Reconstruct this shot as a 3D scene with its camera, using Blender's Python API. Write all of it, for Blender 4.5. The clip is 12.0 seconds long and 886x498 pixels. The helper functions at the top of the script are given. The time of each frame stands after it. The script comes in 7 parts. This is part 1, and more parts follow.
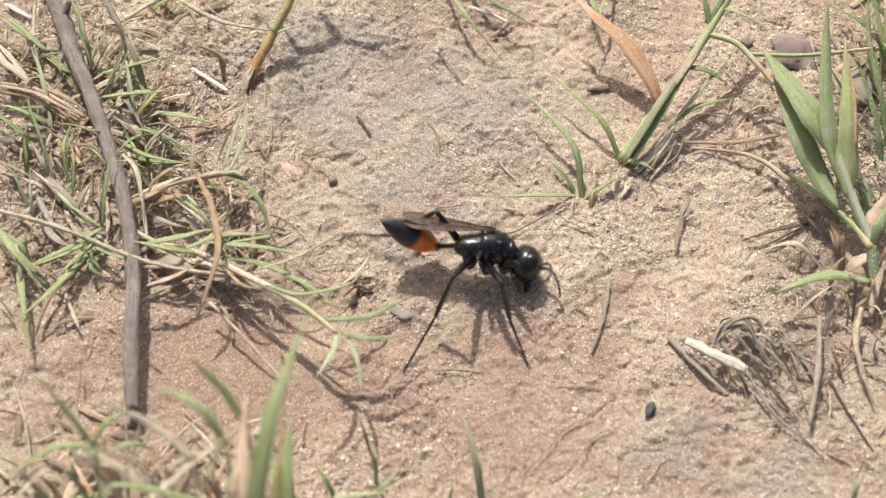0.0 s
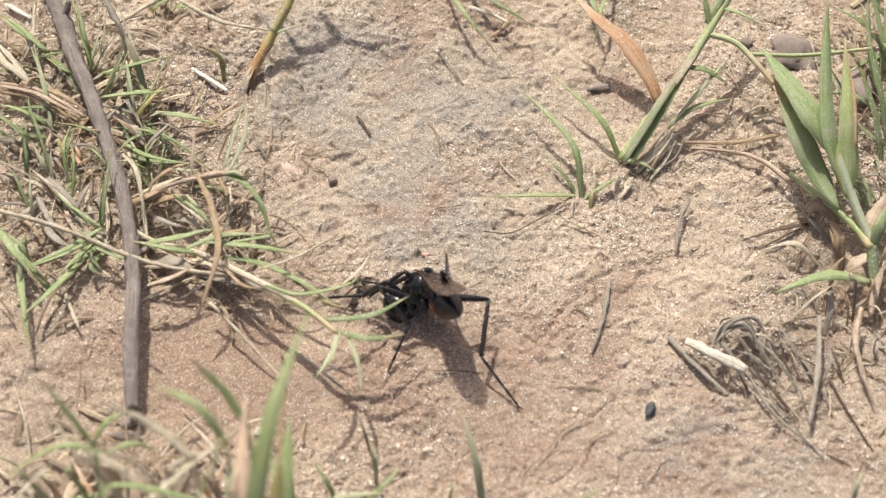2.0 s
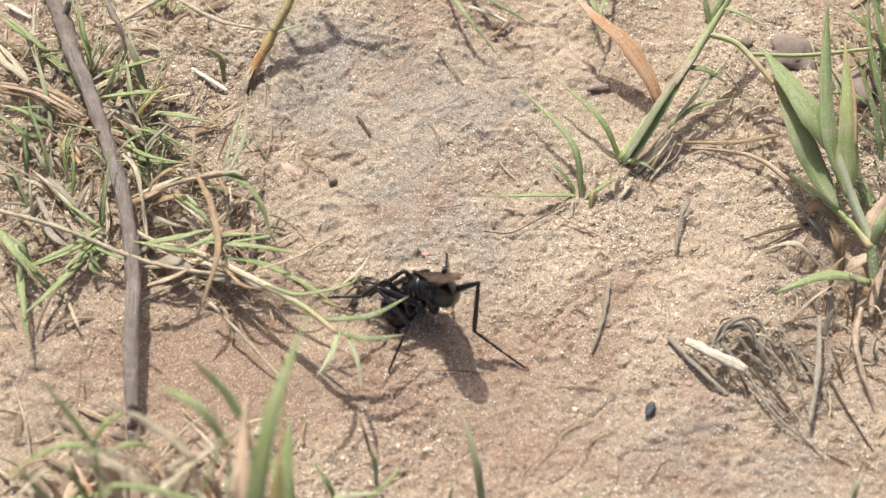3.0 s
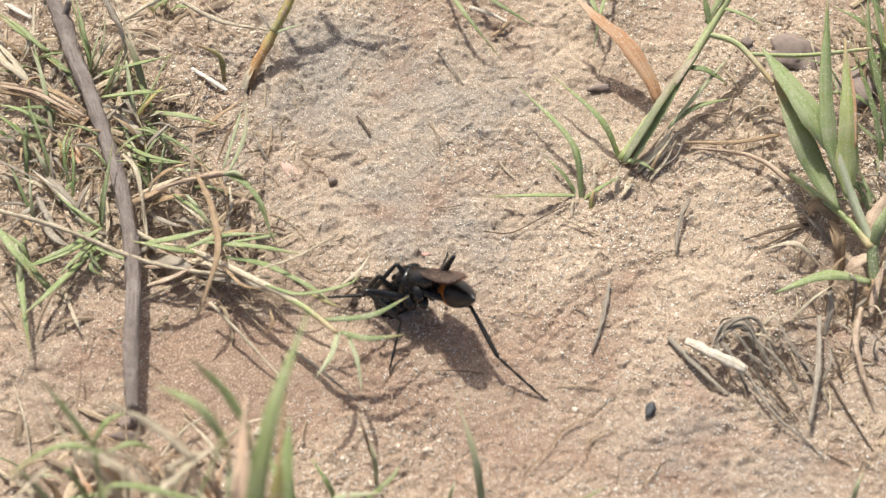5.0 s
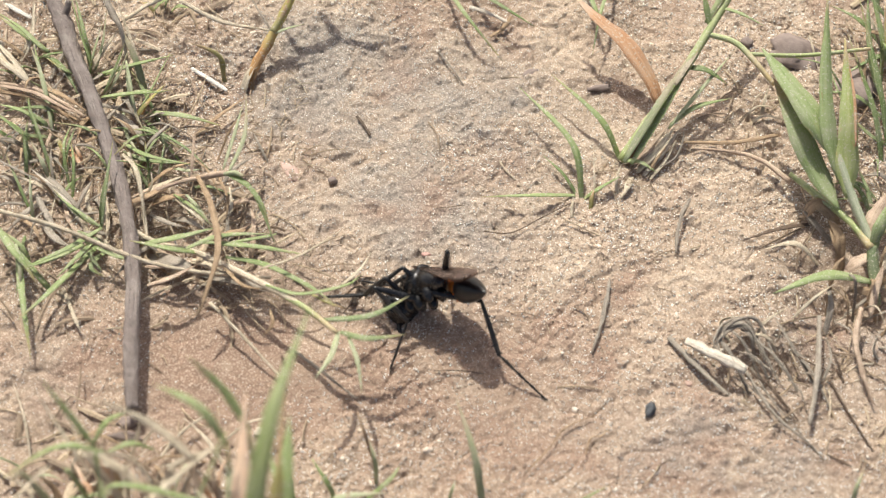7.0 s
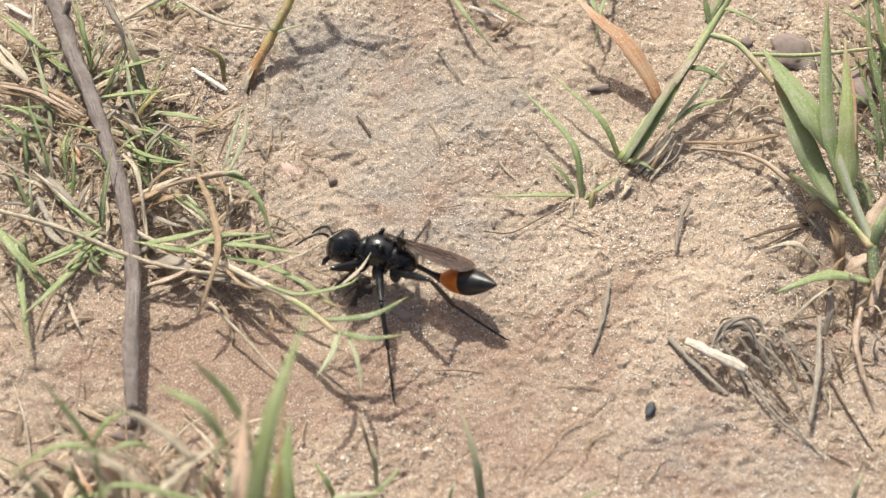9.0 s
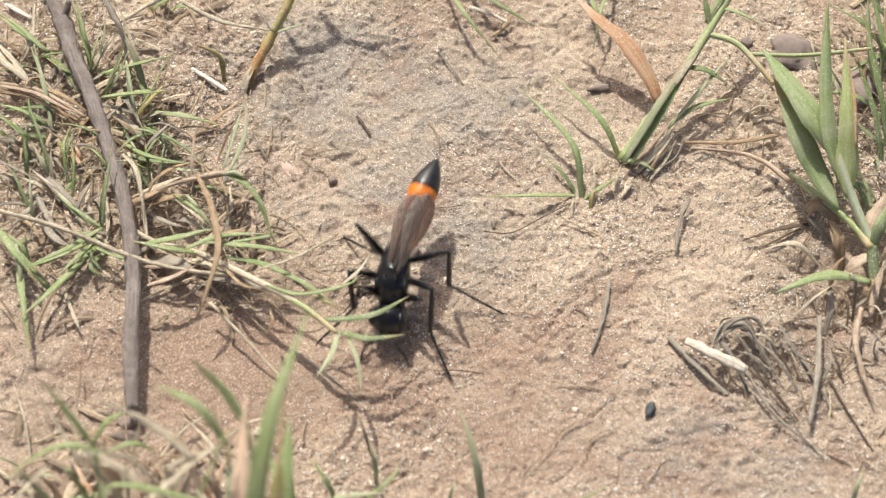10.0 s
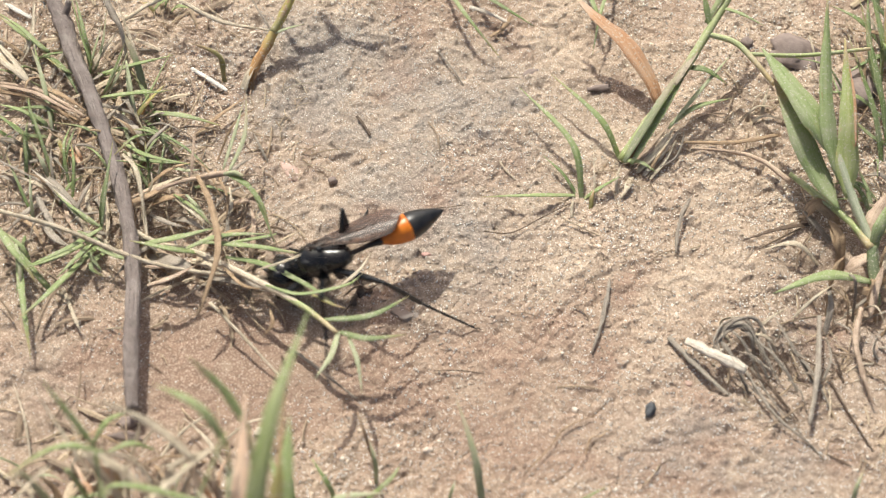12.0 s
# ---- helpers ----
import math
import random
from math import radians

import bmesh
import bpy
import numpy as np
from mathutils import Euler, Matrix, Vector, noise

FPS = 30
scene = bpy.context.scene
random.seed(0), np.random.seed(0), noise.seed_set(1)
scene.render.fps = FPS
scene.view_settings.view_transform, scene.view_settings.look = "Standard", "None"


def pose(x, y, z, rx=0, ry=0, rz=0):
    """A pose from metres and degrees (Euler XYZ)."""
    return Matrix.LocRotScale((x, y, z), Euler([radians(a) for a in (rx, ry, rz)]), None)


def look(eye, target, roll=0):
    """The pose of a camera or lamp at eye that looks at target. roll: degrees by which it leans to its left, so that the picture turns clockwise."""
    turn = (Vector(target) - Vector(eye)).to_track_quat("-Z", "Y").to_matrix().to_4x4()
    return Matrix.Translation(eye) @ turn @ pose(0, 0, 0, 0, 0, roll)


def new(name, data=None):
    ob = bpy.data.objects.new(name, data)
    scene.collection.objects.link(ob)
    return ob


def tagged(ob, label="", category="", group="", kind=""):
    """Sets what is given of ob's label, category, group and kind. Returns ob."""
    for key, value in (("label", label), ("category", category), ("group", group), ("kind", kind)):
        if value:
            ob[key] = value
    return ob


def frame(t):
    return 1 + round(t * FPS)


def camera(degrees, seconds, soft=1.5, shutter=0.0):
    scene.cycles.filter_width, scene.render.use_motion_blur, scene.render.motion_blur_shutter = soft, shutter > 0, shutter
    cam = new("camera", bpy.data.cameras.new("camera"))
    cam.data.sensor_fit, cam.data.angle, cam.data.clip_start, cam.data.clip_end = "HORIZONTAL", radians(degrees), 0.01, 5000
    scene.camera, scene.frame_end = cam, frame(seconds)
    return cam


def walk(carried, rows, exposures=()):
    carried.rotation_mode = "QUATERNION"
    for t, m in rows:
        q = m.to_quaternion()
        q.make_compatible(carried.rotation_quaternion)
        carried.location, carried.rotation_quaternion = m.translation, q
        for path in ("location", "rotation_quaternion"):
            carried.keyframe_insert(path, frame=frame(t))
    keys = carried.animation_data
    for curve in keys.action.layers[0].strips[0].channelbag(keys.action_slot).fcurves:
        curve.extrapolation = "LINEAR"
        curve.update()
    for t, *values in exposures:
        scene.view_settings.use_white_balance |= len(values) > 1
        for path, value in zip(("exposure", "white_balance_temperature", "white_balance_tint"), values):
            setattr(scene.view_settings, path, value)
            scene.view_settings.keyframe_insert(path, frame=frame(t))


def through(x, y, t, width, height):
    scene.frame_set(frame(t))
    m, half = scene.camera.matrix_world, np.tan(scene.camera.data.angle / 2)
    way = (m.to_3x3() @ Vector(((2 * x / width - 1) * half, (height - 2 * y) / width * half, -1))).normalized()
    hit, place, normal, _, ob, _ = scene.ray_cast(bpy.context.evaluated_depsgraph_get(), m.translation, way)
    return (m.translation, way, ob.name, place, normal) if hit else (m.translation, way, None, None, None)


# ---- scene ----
# Lengths below are in millimetres unless said otherwise; MM turns them into metres.
MM = 0.001

# ---------------------------------------------------------------- camera
cam = camera(26, 12.0, soft=1.15, shutter=0.5)
EYE, AIM = (0.0, -0.09998, 0.16001), (0.0, 0.0, 0.0)
walk(cam, [(0.0, look(EYE, AIM)), (12.0, look(EYE, AIM))], exposures=[(0.0, -0.035, 6500, 4), (12.0, -0.035, 6500, 4)])
cam.data.dof.use_dof = True
cam.data.dof.focus_distance = 0.195
cam.data.dof.aperture_fstop = 33.0

# ---------------------------------------------------------------- daylight
SUN_WAY = Vector((-0.23, 0.68, 1.0)).normalized()
world = bpy.data.worlds.new("sky")
scene.world = world
world.use_nodes = True
sky = world.node_tree.nodes.new("ShaderNodeTexSky")
sky.sky_type = "NISHITA"
sky.sun_disc = False
sky.ozone_density = 0.0
sky.air_density = 0.5
sky.dust_density = 5.0
sky.sun_elevation = math.asin(SUN_WAY.z)
sky.sun_rotation = math.atan2(SUN_WAY.x, SUN_WAY.y)
backing = world.node_tree.nodes["Background"]
backing.inputs["Strength"].default_value = 0.15
world.node_tree.links.new(sky.outputs["Color"], backing.inputs["Color"])
sun_data = bpy.data.lights.new("sun", "SUN")
sun_data.energy = 4.3
sun_data.angle = radians(0.6)
sun_data.color = (1.0, 0.955, 0.88)
sun = new("sun", sun_data)
sun.matrix_world = look(SUN_WAY * 2.0, (0, 0, 0))


# ---------------------------------------------------------------- material kit
class Nodes:
    """A small builder for node materials."""

    def __init__(self, name):
        self.mat = bpy.data.materials.new(name)
        self.mat.use_nodes = True
        self.tree = self.mat.node_tree
        self.bsdf = self.tree.nodes["Principled BSDF"]
        self.out = self.tree.nodes["Material Output"]
        self.coord = self.tree.nodes.new("ShaderNodeTexCoord").outputs["Object"]

    def node(self, kind, **values):
        n = self.tree.nodes.new(kind)
        for key, value in values.items():
            n.inputs[key.replace("_", " ")].default_value = value
        return n

    def link(self, a, b):
        self.tree.links.new(a, b)

    def noise(self, size, detail=3.0, rough=0.55, coord=None, stretch=None):
        """Noise with lumps of about size millimetres."""
        n = self.node("ShaderNodeTexNoise", Scale=1.0 / (size * MM), Detail=detail, Roughness=rough)
        src = coord or self.coord
        if stretch:
            m = self.node("ShaderNodeMapping")
            m.inputs["Scale"].default_value = stretch
            self.link(src, m.inputs["Vector"])
            src = m.outputs["Vector"]
        self.link(src, n.inputs["Vector"])
        return n.outputs["Fac"]

    def ramp(self, fac, stops):
        n = self.tree.nodes.new("ShaderNodeValToRGB")
        e = n.color_ramp.elements
        while len(e) < len(stops):
            e.new(0.5)
        for k, (at, col) in enumerate(stops):
            e[k].position = at
            e[k].color = (*col, 1.0)
        self.link(fac, n.inputs["Fac"])
        return n.outputs["Color"]

    def level(self, fac, a, b, c=0.0, d=1.0):
        n = self.node("ShaderNodeMapRange")
        for k, v in zip((1, 2, 3, 4), (a, b, c, d)):
            n.inputs[k].default_value = v
        self.link(fac, n.inputs[0])
        return n.outputs[0]

    def math(self, op, a, b):
        n = self.tree.nodes.new("ShaderNodeMath")
        n.operation = op
        for k, v in enumerate((a, b)):
            if isinstance(v, (int, float)):
                n.inputs[k].default_value = v
            else:
                self.link(v, n.inputs[k])
        return n.outputs[0]

    def mix(self, fac, a, b, blend="MIX"):
        n = self.tree.nodes.new("ShaderNodeMix")
        n.data_type, n.blend_type = "RGBA", blend
        for k, v in ((0, fac), (6, a), (7, b)):
            if isinstance(v, (int, float)):
                n.inputs[k].default_value = v
            elif isinstance(v, tuple):
                n.inputs[k].default_value = (*v, 1.0)
            else:
                self.link(v, n.inputs[k])
        return n.outputs[2]

    def attribute(self, name):
        n = self.tree.nodes.new("ShaderNodeAttribute")
        n.attribute_name = name
        return n

    def random(self):
        return self.tree.nodes.new("ShaderNodeObjectInfo").outputs["Random"]

    def island(self):
        return self.tree.nodes.new("ShaderNodeNewGeometry").outputs["Random Per Island"]

    def bump(self, fac, strength, depth):
        n = self.node("ShaderNodeBump", Strength=strength, Distance=depth * MM)
        self.link(fac, n.inputs["Height"])
        self.link(n.outputs["Normal"], self.bsdf.inputs["Normal"])

    def finish(self, colour=None, rough=None, **values):
        for key, value in values.items():
            self.bsdf.inputs[key.replace("_", " ")].default_value = value
        for key, v in (("Base Color", colour), ("Roughness", rough)):
            if isinstance(v, (int, float)):
                self.bsdf.inputs[key].default_value = v
            elif isinstance(v, tuple):
                self.bsdf.inputs[key].default_value = (*v, 1.0)
            elif v is not None:
                self.link(v, self.bsdf.inputs[key])
        return self.mat

    def translucent(self, colour, share):
        """Lets part of the light through, as thin leaves do."""
        t = self.tree.nodes.new("ShaderNodeBsdfTranslucent")
        m = self.tree.nodes.new("ShaderNodeMixShader")
        m.inputs[0].default_value = share
        self.link(colour, t.inputs["Color"])
        self.link(self.bsdf.outputs[0], m.inputs[1])
        self.link(t.outputs[0], m.inputs[2])
        self.link(m.outputs[0], self.out.inputs["Surface"])


def sand_material():
    n = Nodes("sandy_soil")
    stain = n.attribute("stain").outputs["Color"]
    split = n.tree.nodes.new("ShaderNodeSeparateColor")
    n.link(stain, split.inputs[0])
    grain = n.noise(0.19, 3.0, 0.75)
    clump = n.noise(1.6, 5.0, 0.65)
    col = n.ramp(n.noise(8.0, 4.0, 0.6), [(0.3, (0.36, 0.272, 0.202)), (0.5, (0.455, 0.352, 0.266)), (0.72, (0.55, 0.44, 0.338))])
    col = n.mix(split.outputs[0], col, (0.315, 0.272, 0.235))
    # Red-brown soil, its tone lowered further to carry the runner's shadows.
    col = n.mix(split.outputs[1], col, (0.295, 0.195, 0.145))
    col = n.mix(n.level(clump, 0.54, 0.74, 0.0, 0.45), col, (0.27, 0.19, 0.145))
    col = n.mix(n.level(grain, 0.36, 0.50, 0.6, 0.0), col, (0.19, 0.138, 0.105))
    col = n.mix(n.level(grain, 0.54, 0.64, 0.0, 0.7), col, (0.74, 0.63, 0.52))
    crust = n.node("ShaderNodeTexVoronoi", Scale=1.0 / (3.4 * MM))
    crust.feature = "DISTANCE_TO_EDGE"
    warp = n.node("ShaderNodeVectorMath")
    warp.operation = "ADD"
    shift = n.node("ShaderNodeTexNoise", Scale=1.0 / (1.5 * MM), Detail=4.0)
    scale = n.node("ShaderNodeVectorMath")
    scale.operation = "SCALE"
    scale.inputs["Scale"].default_value = 2.4 * MM
    n.link(n.coord, shift.inputs["Vector"])
    n.link(shift.outputs["Color"], scale.inputs[0])
    n.link(n.coord, warp.inputs[0])
    n.link(scale.outputs[0], warp.inputs[1])
    n.link(warp.outputs[0], crust.inputs["Vector"])
    gap = n.math("MULTIPLY", n.level(crust.outputs["Distance"], 0.0, 0.05, 1.0, 0.0), n.level(n.noise(6.0, 3.0), 0.5, 0.68))
    col = n.mix(n.math("MULTIPLY", gap, 0.35), col, (0.16, 0.115, 0.085))
    n.bump(n.math("SUBTRACT", grain, n.math("MULTIPLY", gap, 0.5)), 0.8, 0.08)
    return n.finish(col, 0.9, Specular_IOR_Level=0.08)


def grain_material(name, bright):
    n = Nodes(name)
    col = n.ramp(n.level(n.island(), 0.0, 1.0, bright, 1.0), [(0.0, (0.30, 0.215, 0.165)), (0.25, (0.40, 0.30, 0.225)), (0.5, (0.50, 0.385, 0.295)),
                              (0.7, (0.58, 0.46, 0.36)), (0.88, (0.68, 0.57, 0.46)), (0.94, (0.86, 0.79, 0.70)), (1.0, (0.95, 0.91, 0.85))])
    split = n.tree.nodes.new("ShaderNodeSeparateColor")
    n.link(n.attribute("stain").outputs["Color"], split.inputs[0])
    col = n.mix(n.math("MULTIPLY", split.outputs[0], 0.6), col, (0.43, 0.375, 0.325))
    col = n.mix(n.math("MULTIPLY", split.outputs[1], 0.6), col, (0.43, 0.295, 0.232))
    n.bump(n.noise(0.1), 0.4, 0.03)
    return n.finish(col, n.level(n.island(), 0.3, 1.0, 0.6, 0.3), Specular_IOR_Level=0.4)


def pale_grain_material():
    n = Nodes("pale_quartz_grains")
    col = n.ramp(n.island(), [(0.0, (0.42, 0.315, 0.23)), (0.2, (0.55, 0.44, 0.33)), (0.4, (0.60, 0.44, 0.345)), (0.6, (0.66, 0.54, 0.41)),
                              (0.8, (0.82, 0.73, 0.62)), (1.0, (0.72, 0.65, 0.57))])
    n.bump(n.noise(0.12), 0.4, 0.03)
    return n.finish(col, 0.5, Specular_IOR_Level=0.35)


def crumb_material():
    n = Nodes("earth_crumbs")
    col = n.ramp(n.island(), [(0.0, (0.20, 0.145, 0.11)), (0.2, (0.33, 0.24, 0.18)), (0.75, (0.44, 0.325, 0.245)), (1.0, (0.56, 0.44, 0.34))])
    n.bump(n.noise(0.12, 4.0), 0.8, 0.08)
    return n.finish(col, 0.9)


def fibre_material():
    n = Nodes("dead_fibres")
    col = n.ramp(n.island(), [(0.0, (0.22, 0.16, 0.11)), (0.25, (0.36, 0.27, 0.19)), (0.6, (0.48, 0.37, 0.25)), (0.85, (0.56, 0.45, 0.32)), (1.0, (0.64, 0.55, 0.42))])
    col = n.mix(n.level(n.noise(0.3, 3.0), 0.35, 0.5, 0.5, 0.0), col, (0.14, 0.10, 0.07))
    return n.finish(col, 0.65)


def leaf_grain(n, across_scale, along_scale):
    """Streaks that run along a leaf or stalk."""
    comb = n.tree.nodes.new("ShaderNodeCombineXYZ")
    n.link(n.math("MULTIPLY", n.attribute("across").outputs["Fac"], across_scale), comb.inputs[0])
    n.link(n.math("MULTIPLY", n.attribute("along").outputs["Fac"], along_scale), comb.inputs[1])
    n.link(n.math("MULTIPLY", n.random(), 40.0), comb.inputs[2])
    tex = n.node("ShaderNodeTexNoise", Scale=1.0, Detail=4.0, Roughness=0.65)
    n.link(comb.outputs[0], tex.inputs["Vector"])
    return tex.outputs["Fac"]


def blade_material(name, base, light, tip, dry, through=0.24, rough=0.5, dusty=0.38):
    """A leaf: lengthwise streaks, paler midrib, dust, tips that dry out."""
    n = Nodes(name)
    along = n.attribute("along").outputs["Fac"]
    across = n.attribute("across").outputs["Fac"]
    streak = leaf_grain(n, 11.0, 2.2)
    blotch = n.noise(1.6, 4.0, 0.65)
    col = n.mix(n.level(streak, 0.32, 0.68), base, light)
    col = n.mix(n.level(blotch, 0.45, 0.75, 0.0, 0.5), col, light)
    rib = n.math("ABSOLUTE", n.math("SUBTRACT", across, 0.5), 0.0)
    col = n.mix(n.level(rib, 0.0, 0.1, 0.45, 0.0), col, light)
    shift = n.math("ADD", n.math("ADD", along, n.math("MULTIPLY", n.random(), 0.45)), n.math("MULTIPLY", blotch, 0.5))
    col = n.mix(n.level(shift, dry, dry + 0.25), col, tip)
    edge = n.math("ADD", n.level(rib, 0.38, 0.5), n.level(n.noise(2.6, 2.0), 0.5, 0.7, -1.0, 0.0))
    col = n.mix(n.level(edge, 0.0, 1.0, 0.0, 0.6), col, tip)
    speck = n.noise(0.22, 2.0, 0.6)
    col = n.mix(n.level(speck, 0.58, 0.66, 0.0, 0.7), col, (0.70, 0.63, 0.52))
    scar = leaf_grain(n, 3.0, 9.0)
    col = n.mix(n.level(scar, 0.62, 0.72, 0.0, 0.5), col, tip)
    col = n.mix(n.level(scar, 0.30, 0.40, 0.4, 0.0), col, base)
    dust = n.noise(3.2, 5.0, 0.7)
    col = n.mix(n.level(dust, 0.42, 0.72, 0.0, dusty), col, (0.56, 0.52, 0.42))
    n.bump(streak, 0.6, 0.1)
    n.finish(col, n.level(blotch, 0.2, 0.8, rough - 0.12, rough + 0.2), Specular_IOR_Level=0.5)
    n.translucent(col, through)
    return n.mat


def straw_material(name, low, high, dark, through=0.0):
    n = Nodes(name)
    fibre = n.noise(1.2, 4.0, 0.65)
    fine = n.noise(0.28, 3.0, 0.7)
    streak = leaf_grain(n, 9.0, 1.6)
    col = n.mix(n.level(fibre, 0.3, 0.7), low, high)
    col = n.mix(n.level(streak, 0.30, 0.48, 0.75, 0.0), col, dark)
    col = n.mix(n.level(streak, 0.56, 0.70, 0.0, 0.5), col, high)
    col = n.mix(n.level(fine, 0.32, 0.46, 0.6, 0.0), col, dark)
    col = n.mix(n.math("MULTIPLY", n.random(), 0.25), col, dark)
    n.bump(n.math("ADD", streak, n.math("MULTIPLY", fine, 0.4)), 0.8, 0.15)
    n.finish(col, 0.62, Specular_IOR_Level=0.4)
    if through:
        n.translucent(col, through)
    return n.mat


def bark_material():
    n = Nodes("weathered_bark")
    fibre = n.noise(2.4, 5.0, 0.65)
    fine = n.noise(0.5, 4.0, 0.7)
    col = n.ramp(fibre, [(0.28, (0.17, 0.135, 0.12)), (0.5, (0.265, 0.215, 0.195)), (0.72, (0.36, 0.305, 0.275))])
    col = n.mix(n.level(fine, 0.60, 0.72, 0.0, 0.6), col, (0.46, 0.42, 0.37))
    col = n.mix(n.level(fine, 0.28, 0.40, 0.7, 0.0), col, (0.07, 0.055, 0.05))
    crack = leaf_grain(n, 9.0, 16.0)
    col = n.mix(n.level(crack, 0.28, 0.40, 0.65, 0.0), col, (0.075, 0.058, 0.05))
    col = n.mix(n.level(crack, 0.58, 0.70, 0.0, 0.55), col, (0.40, 0.345, 0.305))
    col = n.mix(n.level(n.noise(5.0, 3.0, 0.6), 0.58, 0.66, 0.0, 0.45), col, (0.48, 0.42, 0.36))
    n.bump(n.math("ADD", crack, n.math("MULTIPLY", fine, 0.6)), 0.9, 0.3)
    return n.finish(col, 0.75)


def stone_material(name, a, b, rough=0.6):
    n = Nodes(name)
    lump = n.noise(1.0, 4.0, 0.6)
    col = n.mix(n.level(lump, 0.3, 0.7), a, b)
    n.bump(n.noise(0.25, 3.0), 0.6, 0.1)
    return n.finish(col, rough)


def chitin_material(name, a, b, rough, hair=0.0, coat=0.0):
    n = Nodes(name)
    punct = n.noise(0.12, 2.0, 0.6)
    patch = n.noise(1.1, 3.0, 0.6)
    col = n.mix(n.level(patch, 0.35, 0.7), a, b)
    n.bump(punct, 0.35 + hair, 0.03 + 0.05 * hair)
    return n.finish(col, n.level(patch, 0.2, 0.8, rough - 0.06, rough + 0.1), Specular_IOR_Level=0.55, Coat_Weight=coat,
                    Coat_Roughness=0.25)


def wing_material():
    n = Nodes("smoky_wing")
    along = n.attribute("along").outputs["Fac"]
    patch = n.noise(0.9, 3.0, 0.6)
    col = n.mix(n.level(patch, 0.3, 0.7), (0.115, 0.085, 0.072), (0.20, 0.152, 0.13))
    clear = n.node("ShaderNodeBsdfTransparent")
    clear.inputs["Color"].default_value = (0.68, 0.54, 0.47, 1.0)
    m = n.tree.nodes.new("ShaderNodeMixShader")
    n.link(n.level(along, 0.0, 1.0, 0.70, 0.48), m.inputs[0])
    n.bump(n.noise(0.6, 2.0, 0.5), 0.6, 0.16)
    n.finish(col, 0.36, Specular_IOR_Level=0.5)
    n.link(n.bsdf.outputs[0], m.inputs[1])
    n.link(clear.outputs[0], m.inputs[2])
    n.link(m.outputs[0], n.out.inputs["Surface"])
    return n.mat


SAND = sand_material()
GRAIN = grain_material("quartz_grains", 0.0)
PALEGRAIN = pale_grain_material()
CRUMB = crumb_material()
# Near-white base puts the sunlit glints of quartz into the grain colour.
GLINT = stone_material("clear_quartz", (0.84, 0.81, 0.76), (0.95, 0.94, 0.91), 0.2)
GREEN = blade_material("grass_green", (0.22, 0.30, 0.095), (0.43, 0.51, 0.225), (0.46, 0.39, 0.18), 1.32)
DEEP = blade_material("grass_deep_green", (0.135, 0.195, 0.06), (0.29, 0.365, 0.145), (0.40, 0.34, 0.15), 1.25)
PALE = blade_material("grass_pale_green", (0.33, 0.39, 0.19), (0.58, 0.60, 0.38), (0.56, 0.49, 0.32), 1.10)
STEM = blade_material("green_stem", (0.22, 0.28, 0.09), (0.44, 0.49, 0.21), (0.54, 0.42, 0.22), 1.1, 0.0)
DOWNY = blade_material("downy_pale_stem", (0.36, 0.41, 0.24), (0.58, 0.60, 0.44), (0.52, 0.46, 0.32), 1.3, 0.0, 0.7)
PINKSTRAW = straw_material("straw_pinkish", (0.46, 0.33, 0.235), (0.72, 0.56, 0.43), (0.30, 0.20, 0.14))
OLIVE = blade_material("shoot_olive_green", (0.19, 0.25, 0.07), (0.36, 0.41, 0.16), (0.46, 0.30, 0.13), 1.75, 0.24, 0.5, 0.3)
DEEPSTEM = blade_material("dark_green_stem", (0.10, 0.14, 0.055), (0.21, 0.26, 0.12), (0.30, 0.24, 0.13), 1.3, 0.0)
LIME = blade_material("broad_leaf_yellow_green", (0.30, 0.38, 0.10), (0.52, 0.57, 0.24), (0.56, 0.30, 0.12), 1.30, 0.24, 0.5, 0.4)
BROAD = blade_material("broad_leaf_green", (0.245, 0.325, 0.11), (0.45, 0.525, 0.26), (0.50, 0.28, 0.12), 1.36, 0.24, 0.5, 0.45)
YELLOW = blade_material("grass_yellowing", (0.36, 0.33, 0.10), (0.45, 0.40, 0.16), (0.50, 0.34, 0.18), 1.0)
RUSSET = blade_material("russet_dead_leaf", (0.47, 0.225, 0.11), (0.70, 0.42, 0.25), (0.74, 0.52, 0.37), 1.1, 0.1, 0.5, 0.3)
STRAW = straw_material("straw_pale", (0.60, 0.50, 0.36), (0.82, 0.72, 0.57), (0.30, 0.22, 0.14))
TAN = straw_material("straw_tan", (0.36, 0.24, 0.14), (0.58, 0.42, 0.27), (0.20, 0.13, 0.08))
GREYSTRAW = straw_material("straw_weathered", (0.33, 0.28, 0.225), (0.52, 0.45, 0.37), (0.13, 0.105, 0.085))
WHITESTRAW = straw_material("straw_bleached", (0.58, 0.50, 0.41), (0.76, 0.69, 0.59), (0.30, 0.23, 0.17))
CHALKY = straw_material("straw_chalky", (0.80, 0.76, 0.69), (0.90, 0.87, 0.81), (0.52, 0.45, 0.37))
ROOT = straw_material("dark_rootlet", (0.14, 0.095, 0.065), (0.22, 0.155, 0.11), (0.06, 0.04, 0.03))
FIBRE = fibre_material()
SHEATH = blade_material("ochre_stalk", (0.34, 0.15, 0.045), (0.60, 0.34, 0.12), (0.46, 0.40, 0.13), 0.95, 0.1, 0.5, 0.15)
BARK = bark_material()
CHAR = stone_material("dark_pebble", (0.03, 0.034, 0.042), (0.12, 0.122, 0.13), 0.75)
MILKY = stone_material("milky_quartz", (0.60, 0.49, 0.40), (0.78, 0.68, 0.58), 0.45)
